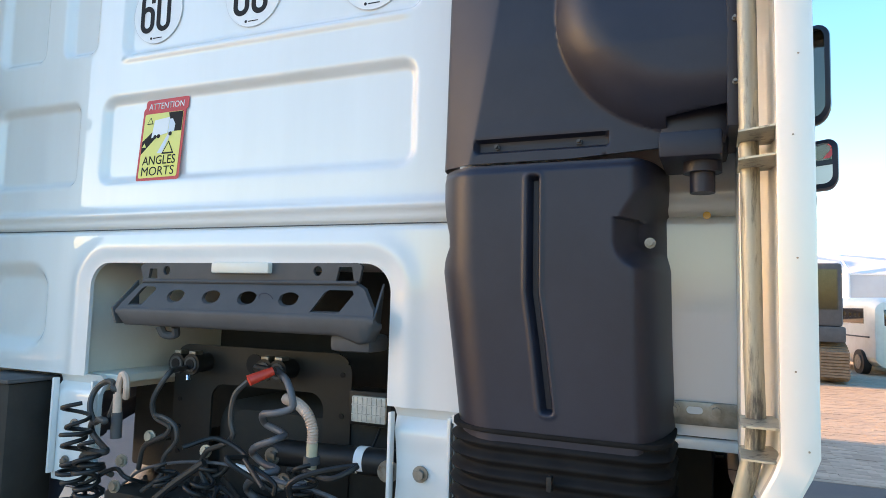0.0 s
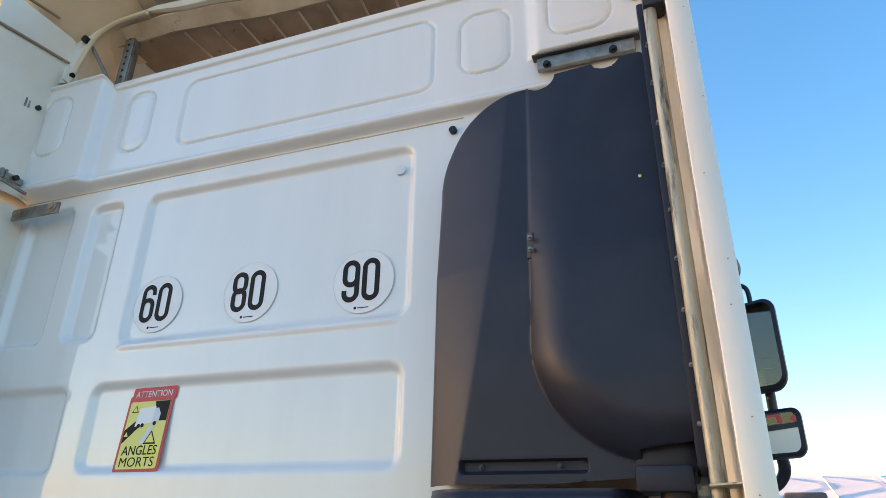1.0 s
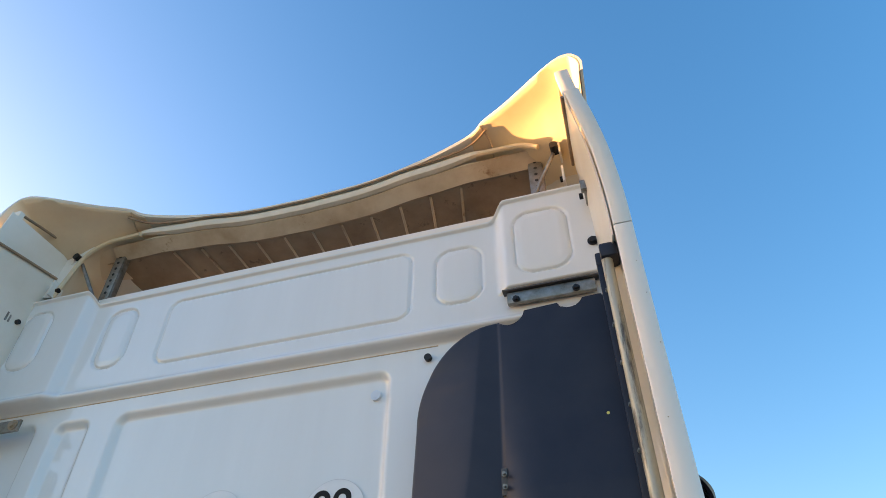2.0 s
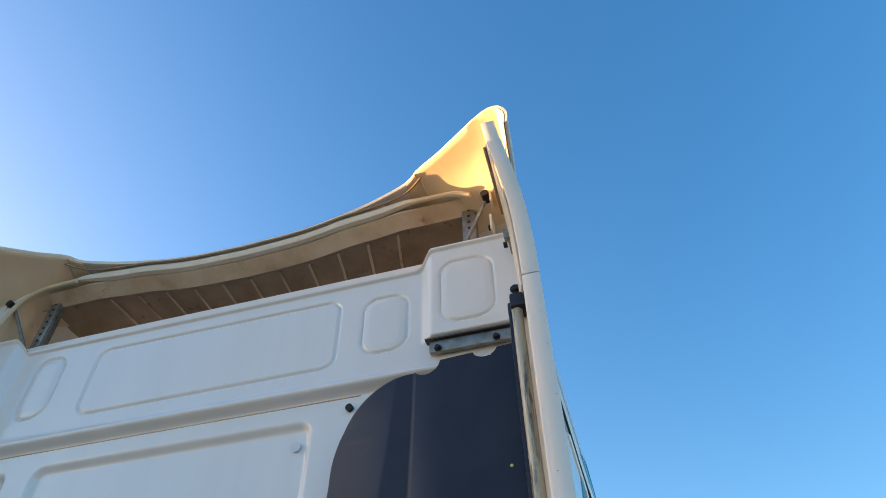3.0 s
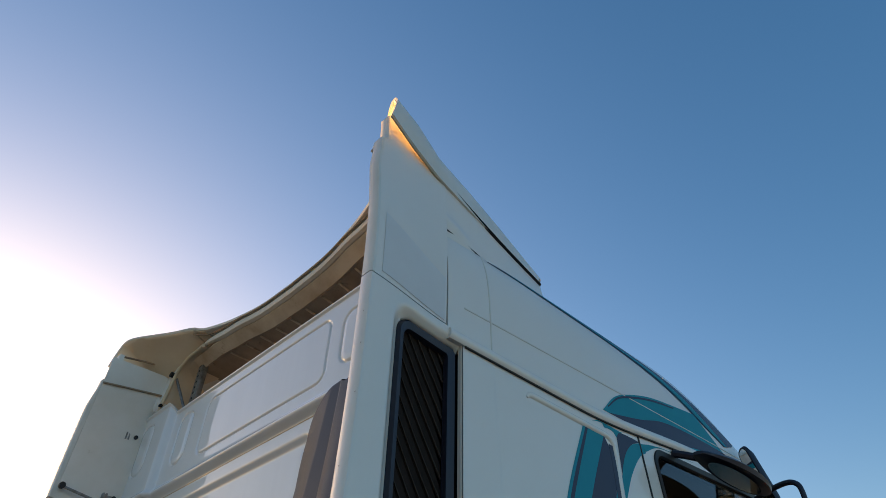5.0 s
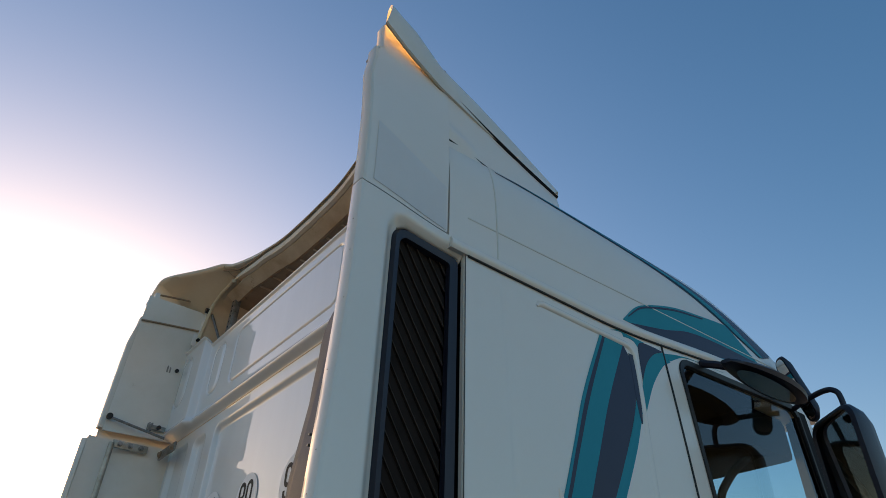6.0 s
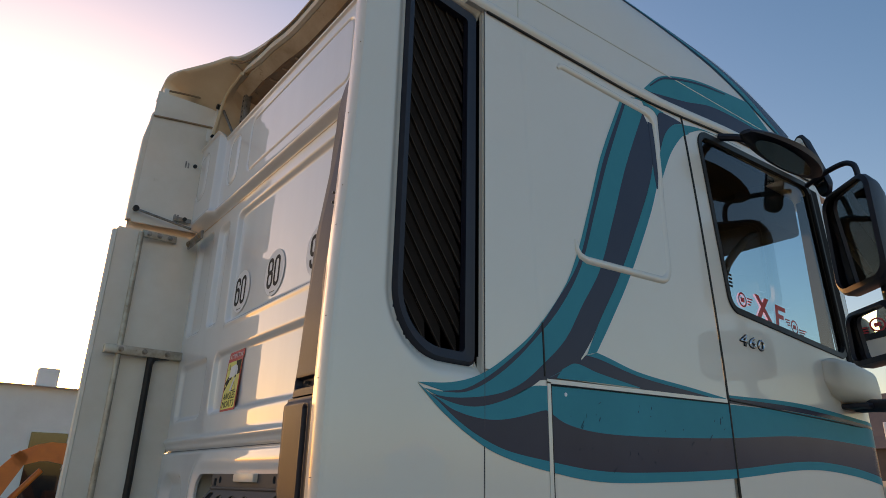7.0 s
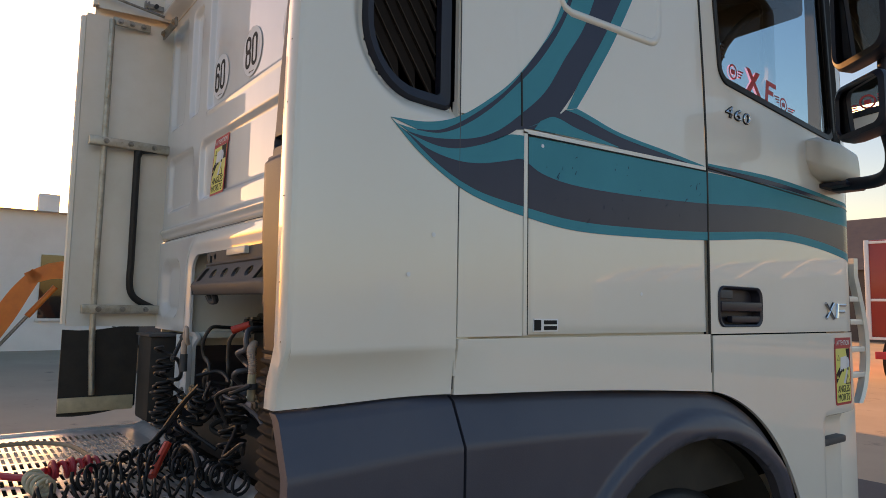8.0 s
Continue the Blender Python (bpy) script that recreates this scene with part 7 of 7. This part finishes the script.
tube("mirror_arm", [(1.535, 1.765, 2.50), (1.535, 1.77, 2.36)], 0.022, BLACK, M1, n=10)
tube("mirror_arm", [(1.535, 1.77, 2.22), (1.540, 1.80, 2.14), (1.50, 1.88, 2.085), (1.42, 1.95, 2.07), (1.27, 1.98, 2.08)], 0.026, BLACK, M1, "black curved mirror arm", n=12)
# pale arm cover on the door
secs = []
for y, w, z0, z1 in ((1.79, 0.002, 2.16, 2.24), (1.83, 0.05, 2.11, 2.255), (1.92, 0.085, 2.085, 2.245), (2.02, 0.10, 2.075, 2.22), (2.09, 0.08, 2.08, 2.19), (2.12, 0.02, 2.10, 2.16)):
    xb = float(side_x(y, 2.1)) - 0.005
    secs.append([(xb + a, y, b) for a, b in ring_outline(0, w + 0.008, z0, z1, (min(w * 0.6, 0.04) + 0.002, 0.001, 0.001, min(w * 0.6, 0.04) + 0.002), 6)])
loft("arm_cover", secs, CREAM, DOOR, "cream mirror arm cover")
boxpart("arm_shoe", (1.22, 1.345, 1.90, 2.10, 2.062, 2.082), BLACK, DOOR, bevel=0.008)
VISOR_M = surf("smoked_glass_panel", (0.012, 0.013, 0.014), None, 5, 0.08, coat=1.0)

# front of the cab
FW = boxpart("front_wall", (-1.06, 1.06, 2.14, 2.19, 1.30, 2.22), SIDE, TRUCK, "off-white cab front below the windscreen", bevel=0.02)
boxpart("header_panel", (-1.06, 1.06, 2.12, 2.17, 3.02, 3.12), SIDE, FW, bevel=0.01)
for sx in (-1, 1):
    P = np.array([[(sx * (1.212 - (0.150 if v < 0.5 else 0.06) * u**1.6), 2.209 - 0.125 * min(max((1.80 * v - 0.9) / 0.85, 0), 1) + 0.05 * math.sin(u * math.pi / 2) * (1 - 0.3 * v), 1.30 + 1.80 * v) for v in np.linspace(0, 1, 12)] for u in np.linspace(0, 1, 8)])
    keep = np.ones((7, 11), bool)
    sheet("front_corner", P, (-sx * 0.01, -0.012, 0), SIDE, FW, "off-white rounded cab front corner")
ws_ = raw("windscreen", [(-1.145, 2.19, 2.22), (1.145, 2.19, 2.22), (1.145, 2.17, 3.02), (-1.145, 2.17, 3.02)], [(0, 1, 2, 3)], GLASS, TRUCK, "tinted windscreen")
ws_.visible_shadow = False
boxpart("bumper", (-1.2, 1.2, 2.10, 2.33, 0.35, 1.20), SIDE, TRUCK, "off-white front bumper", bevel=0.05)
# slotted corner vane beside the front
vane = []
for z in np.linspace(1.17, 1.80, 24):
    k = (z - 1.17) / 0.63
    yb = 2.290 + 0.10 * math.sin(math.pi * min(k * 1.15, 1) ** 0.8)
    vane.append([(1.190 + a, yb + b, z) for a, b in ((0, 0), (0.028, -0.004), (0.036, 0.018), (0.010, 0.028))])
VANE = loft("corner_vane", vane, SIDE, TRUCK, "off-white slotted corner air vane")
for z in (1.29, 1.40, 1.52, 1.62):
    boxpart("vane_slat", (1.185, 1.215, 2.24, 2.385, z - 0.012, z + 0.012), SIDE, VANE, bevel=0.005)
boxpart("vane_back", (1.150, 1.165, 2.24, 2.35, 1.18, 1.78), BLACK, VANE, bevel=0.003)

# left side of the cab with its window
def lx(y):
    return -side_x(y, 2.0)


U, V = grid(0, 1, 70, 0, 1, 70)
Zd = 1.30 + V * (3.060 - 1.30)
Yd = 0.024 + U * (2.200 - 0.024)
Yd, Zd = snap(Yd, Zd, lambda a, b: -win_sdf(a, b), 0.028)
keep = cells((-win_sdf(Yd, Zd) < 3e-3).astype(float)) > 0.99
LS = sheet("left_flank", np.stack([-side_x(Yd, Zd), Yd, Zd], -1), (0.02, 0, 0), SIDE, TRUCK, "off-white left cab side", keep=keep)
g2 = raw("left_window_glass", [(-p[0], p[1], p[2]) for p in win_ring(-0.004, 0.05, -0.012)], [tuple(range(48))], GLASS, LS)
g2.visible_shadow = False

# ---- cab interior ----
INT = boxpart("cab_lining", (-1.20, 1.20, 0.05, 0.08, 1.83, 3.02), TRIM, TRUCK, "dark grey cab lining", bevel=0.0)
boxpart("cab_floor", (-1.2, 1.2, 0.66, 2.12, 1.425, 1.46), TRIM, INT, bevel=0.0)
boxpart("headlining", (-1.2, 1.2, 0.08, 1.75, 3.03, 3.05), TRIM, INT, bevel=0.0)
boxpart("overhead_locker", (-1.15, 1.15, 1.72, 2.05, 2.86, 3.05), TRIM, INT, bevel=0.03)
boxpart("bunk", (-1.18, 1.18, 0.08, 0.72, 1.95, 2.10), TRIM, INT, bevel=0.05)
P = np.array([[(1.19, y, z) for z in (1.5, 2.2, 3.03)] for y in np.linspace(0.06, 1.04, 12)])
sheet("flank_lining", P, (-0.01, 0, 0), TRIM, INT)
sheet("flank_lining", P * (-1, 1, 1), (0.01, 0, 0), TRIM, INT)
for sx in (-1.19, 1.19):
    P = np.array([[(sx, y, z) for z in (1.47, 1.9, 2.25)] for y in np.linspace(1.06, 2.05, 8)])
    sheet("door_lining", P, (-0.01 * np.sign(sx), 0, 0), TRIM, INT)
for sx in (-1, 1):
    P = np.array([[(sx * (1.185 - 0.17 * u), 2.09 + 0.045 * u, z) for z in (2.2, 2.6, 3.05)] for u in np.linspace(0, 0.30, 6)])
    sheet("post_lining", P, (-sx * 0.006, -0.006, 0), TRIM, INT)
boxpart("dashboard", (-1.10, 1.10, 1.78, 2.08, 1.95, 2.24), TRIM, INT, bevel=0.06)


def seat(x):
    e = boxpart("cab_seat", (x - 0.26, x + 0.26, 1.05, 1.55, 1.85, 2.02), TRIM, TRUCK, "dark grey cab seat", bevel=0.05)
    boxpart("backrest", (x - 0.25, x + 0.25, 0.98, 1.12, 1.98, 2.62), TRIM, e, bevel=0.05, m=Matrix.Translation((0, -0.05, 0)))
    boxpart("headrest", (x - 0.15, x + 0.15, 0.93, 1.04, 2.62, 2.86), TRIM, e, bevel=0.045)
    boxpart("armrest", (x + 0.24, x + 0.30, 1.05, 1.40, 2.20, 2.26), TRIM, e, bevel=0.02)


seat(-0.62)
seat(0.62)
ang = np.linspace(0, 2 * math.pi, 40)
tube("steering_wheel", [(-0.62 + 0.23 * math.cos(a), 1.62 + 0.10 * math.sin(a), 2.30 + 0.20 * math.sin(a)) for a in ang], 0.016, TRIM, TRUCK, "dark steering wheel", count=60)
tube("steering_column", [(-0.62, 1.63, 2.29), (-0.62, 1.85, 2.10)], 0.04, TRIM, TRUCK)
tube("grab_handle", [(1.12, 1.88, 2.88), (1.02, 1.82, 2.84), (0.93, 1.78, 2.74), (0.90, 1.76, 2.66)], 0.018, TRIM, TRUCK, "dark grab handle", n=10)
bm = bmesh.new()
bmesh.ops.create_uvsphere(bm, u_segments=20, v_segments=12, radius=1)
for v in bm.verts:
    v.co = Vector((-0.95 + v.co.x * 0.16, 1.92 + v.co.y * 0.05, 2.62 + v.co.z * 0.13))
part("far_mirror", bm, BLACK, TRUCK, "black mirror housing on the far door")
mirror(-1.65, -1.42, 2.480, 2.905, 1.70, "far_main_mirror", "tall black main mirror of the far door", tilt=22)

# ---- yard in front: digger, lorries, van, tents, house ----
def digger(at, rz, paint, label, boom=True, size=1.0):
    e = thing("excavator", label, "excavator", at=at, rz=rz, size=size)
    for sx in (-0.95, 0.95):
        secs = []
        for k in range(40):
            a = 2 * math.pi * k / 40
            cy, cz = 1.45 * max(min(math.cos(a) * 1.25, 1), -1), 0.48 + 0.46 * math.sin(a)
            secs.append((cy, cz))
        vs, fs = [], []
        for c in secs:
            vs += [(sx - 0.28, *c), (sx + 0.28, *c)]
        for k in range(40):
            j = (k + 1) % 40
            fs.append((2 * k, 2 * k + 1, 2 * j + 1, 2 * j))
        fs += [tuple(range(0, 80, 2)), tuple(range(1, 80, 2))[::-1]]
        tr = raw("track", vs, fs, MUD, e, "muddy steel crawler track")
        for k in range(40):
            c = secs[k]
            boxpart("track_plate", (sx - 0.30, sx + 0.30, c[0] - 0.05, c[0] + 0.05, c[1] - 0.025, c[1] + 0.025), MUD, tr, bevel=0.0)
    boxpart("deck", (-1.2, 1.2, -1.5, 1.3, 0.98, 1.35), CHARCOAL, e, bevel=0.05)
    boxpart("counterweight", (-1.15, 1.15, -1.9, -1.2, 1.05, 1.95), paint, e, bevel=0.12)
    boxpart("engine_hood", (-0.1, 1.15, -1.3, 0.4, 1.35, 1.95), paint, e, bevel=0.08)
    c = boxpart("cab", (-1.15, -0.25, -0.35, 1.25, 1.35, 2.85), CHARCOAL, e, "dark operator cab", bevel=0.08)
    boxpart("cab_window", (-1.05, -0.35, 1.245, 1.26, 1.75, 2.70), GLASS, c, bevel=0.0)
    boxpart("cab_window", (-1.16, -1.145, -0.15, 1.10, 1.80, 2.70), GLASS, c, bevel=0.0)
    boxpart("cab_window", (-1.05, -0.35, -0.365, -0.35, 1.95, 2.70), GLASS, c, bevel=0.0)
    boxpart("cab_mirror", (-0.20, -0.05, 1.1, 1.15, 2.3, 2.65), MACHINEYELLOW, c, bevel=0.03)
    if boom:
        for pts, w in (([(0.25, 0.9, 1.3), (0.25, 2.2, 3.2), (0.25, 3.5, 3.6), (0.25, 4.5, 3.25)], 0.30), ([(0.25, 4.2, 3.5), (0.25, 4.7, 2.7), (0.25, 5.2, 1.7), (0.25, 5.6, 0.8)], 0.27)):
            line = smooth_line(pts, 14)
            secs = []
            for k, p in enumerate(line):
                h = w * (0.7 + 0.5 * math.sin(math.pi * k / 13))
                t = np.gradient(line, axis=0)[k]
                t /= np.linalg.norm(t)
                nrm = np.array((0, -t[2], t[1]))
                secs.append([p + np.array((sx * 0.16, 0, 0)) + nrm * s * h for sx, s in ((-1, -1), (1, -1), (1, 1), (-1, 1))])
            loft("boom", secs, paint, e, angle=30)
        cylpart("ram", (0.25, 1.6, 1.6), (0.25, 3.0, 3.1), 0.09, STEEL, e)
        cylpart("ram", (0.45, 3.6, 3.0), (0.45, 4.4, 1.95), 0.10, paint, e)
        cylpart("ram_rod", (0.45, 4.4, 1.95), (0.45, 5.3, 0.75), 0.06, STEEL, e)
        boxpart("bucket", (-0.25, 0.75, 5.3, 6.1, 0.05, 0.75), MUD, e, bevel=0.1)
    return e


digger((2.80, 17.6, 0), 176, MACHINEYELLOW, "yellow crawler excavator with muddy tracks on the paving", boom=False)
digger((-14, 3.3, 0), 178, ORANGE, "orange crawler excavator with raised arm in the yard", size=0.62)


def box_lorry(at, rz, label, paint, size=(2.5, 7.0, 3.1), name="box_lorry"):
    w, l, h = size
    e = thing(name, label, "lorry", at=at, rz=rz)
    boxpart("cargo_box", (-w / 2, w / 2, 0, l, 1.0, h), PANELGREY if paint is not TRUCKRED else TRUCKRED, e, "smooth cargo box", bevel=0.04)
    for z in (1.02, 1.9, h - 0.06):
        boxpart("box_rail", (-w / 2 - 0.02, w / 2 + 0.02, -0.03, l, z - 0.03, z + 0.03), STICKER, e, bevel=0.01)
    for sx in (-w / 2, w / 2):
        boxpart("corner_post", (sx - 0.05, sx + 0.05, -0.04, 0.06, 1.0, h), STICKER, e, bevel=0.02)
    c = boxpart("cab", (-w / 2 + 0.05, w / 2 - 0.05, l + 0.1, l + 1.9, 0.7, 2.7), paint, e, "lorry cab", bevel=0.15)
    boxpart("windscreen", (-w / 2 + 0.15, w / 2 - 0.15, l + 1.89, l + 1.91, 1.6, 2.45), VISOR_M, c, bevel=0.0)
    boxpart("chassis", (-0.5, 0.5, 0.1, l + 1.5, 0.6, 1.0), DARK, e, bevel=0.02)
    boxpart("tail_bar", (-w / 2 + 0.1, w / 2 - 0.1, -0.05, 0.05, 0.55, 0.72), RED, e, bevel=0.02)
    for sx in (-w / 2 + 0.2, w / 2 - 0.2):
        for y in (1.2, l + 0.9):
            wv = new("wheel")
            wv.parent = e
            cylpart("tyre", (sx - 0.15, y, 0.48), (sx + 0.15, y, 0.48), 0.48, RUBBER, wv, n=28)
            cylpart("rim", (sx - 0.16, y, 0.48), (sx + 0.16, y, 0.48), 0.27, STEEL, wv, n=20)
    return e


box_lorry((6.1, 32.2, 0), -80, "white box lorry with grey cargo body parked beyond", STICKER, (2.5, 8.0, 3.4))
box_lorry((-2.42, 16.3, 0), 4, "dark red lorry parked in front of the truck", TRUCKRED, (2.4, 6.0, 3.3), "red_lorry")


def van(at, rz, label):
    """Rounded panel van."""
    e = thing("van", label, "van", at=at, rz=rz)
    secs = []
    for y, z0, z1, w in ((-2.3, 0.30, 1.75, 0.86), (-2.25, 0.24, 2.00, 0.95), (-1.9, 0.24, 2.12, 1.0), (0.6, 0.24, 2.14, 1.0), (1.2, 0.32, 1.95, 0.99), (1.75, 0.34, 1.25, 0.97), (2.4, 0.36, 1.05, 0.9), (2.55, 0.45, 0.85, 0.75)):
        secs.append([(a, y, b) for a, b in ring_outline(-w, w, z0, z1, min(0.28, (z1 - z0) * 0.3), 6)])
    loft("body", secs, CREAM, e, "pale cream panel van body")
    boxpart("rear_window", (-0.75, 0.75, -2.31, -2.20, 1.35, 1.80), VISOR_M, e, bevel=0.03)
    for sx in (-1.0, 1.0):
        boxpart("side_window", (sx - 0.012, sx + 0.012, -1.7, 0.9, 1.40, 1.82), VISOR_M, e, bevel=0.004)
        boxpart("rub_strip", (sx - 0.015, sx + 0.015, -2.0, 2.0, 1.02, 1.06), CHARCOAL, e, bevel=0.004)
        for y in (-1.5, 1.55):
            wv = new("wheel")
            wv.parent = e
            cylpart("tyre", (sx - 0.14 - 0.06 * np.sign(sx), y, 0.34), (sx + 0.06 - 0.06 * np.sign(sx), y, 0.34), 0.34, RUBBER, wv, n=28)
            cylpart("rim", (sx - 0.15 - 0.05 * np.sign(sx), y, 0.34), (sx + 0.07 - 0.05 * np.sign(sx), y, 0.34), 0.2, STEEL, wv, n=20)
    return e


van((5.50, 21.6, 0), 12, "pale cream panel van parked on the brick paving")


def tent(at, rz, w, l, h):
    e = thing("tent_hall", "white gabled tent hall on the far side of the yard", "tent", at=at, rz=rz)
    P = np.array([[(x, y, h - (h - 4.9) * abs(x) / (w / 2) - 0.12 * math.sin(math.pi * abs(x) / (w / 2))) for y in np.linspace(0, l, 9)] for x in np.linspace(-w / 2, w / 2, 17)])
    sheet("roof_sheet", P, (0, 0, -0.05), CANVAS, e)
    for sx in (-w / 2, w / 2):
        boxpart("side_wall", (sx - 0.03, sx + 0.03, 0, l, 0, 4.9), CANVAS, e, bevel=0.0)
    raw("gable", [(-w / 2, 0, 0), (w / 2, 0, 0), (w / 2, 0, 4.9), (0, 0, h), (-w / 2, 0, 4.9)], [(0, 1, 2, 3, 4)], CANVAS, e)
    for k in range(13):
        tube("roof_rib", [(-w / 2, l * k / 12, 4.92), (0, l * k / 12, h + 0.04), (w / 2, l * k / 12, 4.92)], 0.07, PANELGREY, e, count=12)
    return e


tent((52, 70.5, 0), 90, 17, 54, 7.2)


def house(at, rz, w, l, h, roof_h_, label, roof_mat, chimney=True, name="house"):
    e = thing(name, label, "building", at=at, rz=rz)
    boxpart("wall", (-w / 2, w / 2, 0, l, 0, h), PLASTER if name == "house" else DARKBRICK, e, "pale plastered wall" if name == "house" else "dark brick wall", bevel=0.0)
    vs = [(-w / 2 - 0.3, -0.3, h), (w / 2 + 0.3, -0.3, h), (w / 2 + 0.3, l + 0.3, h), (-w / 2 - 0.3, l + 0.3, h), (-w / 2 - 0.3, l / 2, h + roof_h_), (w / 2 + 0.3, l / 2, h + roof_h_)]
    r = raw("roof", vs, [(0, 1, 5, 4), (2, 3, 4, 5), (1, 2, 5), (3, 0, 4), (3, 2, 1, 0)], roof_mat, e)
    if chimney:
        boxpart("chimney", (-0.87, -0.29, 0.2, 0.7, h - 0.1, h + 0.62), PLASTER, r, bevel=0.02)
    for k in range(int(w // 3)):
        x = -w / 2 + 1.78 + 3 * k
        wd = boxpart("window", (x - 0.5, x + 0.5, -0.03, 0.05, 1.0, 3.0), VISOR_M, e, bevel=0.0)
        boxpart("sill", (x - 0.56, x + 0.56, -0.10, 0.02, 0.92, 1.0), PLASTER, wd, bevel=0.0)
    return e


house((-21.5, 2.2, 0), 90, 16, 7, 4.35, 0.12, "low pale plastered workshop with flat roof and chimney", PLASTER)
house((-24, 42, 0), 0, 34, 9, 4.2, 3.6, "long hall with a dark tiled roof", ROOFDARK, chimney=False, name="hall")


# ---- brick paving: single pavers near the truck, the rest joined ----
bm = bmesh.new()
box(bm, -0.0985, 0.0985, -0.0485, 0.0485, 0.0, 0.014, bevel=0.0)
pm = bpy.data.meshes.new("paver")
bm.to_mesh(pm)
bm.free()
pm.materials.append(PAVER)
GROUND = bpy.data.objects["ground"]
rng = random.Random(3)
near, far = [], []
for j in range(150):
    for i in range(46):
        x = 1.5 + 0.2 * i + (0.1 if j % 2 else 0)
        y = 6.15 + 0.1 * j
        if abs((x - 1.165) / (y + 1.44) - 0.155) > 0.17:
            continue
        (near if j < 30 and len(near) < 300 else far).append((x, y, rng.uniform(-0.003, 0.003), rng.uniform(-1.2, 1.2)))
for x, y, z, a in near:
    o = new("brick", pm)
    o.parent = GROUND
    o.matrix_local = pose(x, y, z, 0, 0, a)
vs, fs = [], []
for x, y, z, a in far:
    b = len(vs)
    m = pose(x, y, z, 0, 0, a)
    for dz in (0.0, 0.014):
        vs += [tuple(m @ Vector((sx * 0.0985, sy * 0.0485, dz))) for sx, sy in ((-1, -1), (1, -1), (1, 1), (-1, 1))]
    fs += [(b + 4, b + 5, b + 6, b + 7)] + [(b + k, b + (k + 1) % 4, b + 4 + (k + 1) % 4, b + 4 + k) for k in range(4)]
tagged(raw("paving_bricks", vs, fs, PAVER, GROUND, "brown brick paving"), kind="stuff")
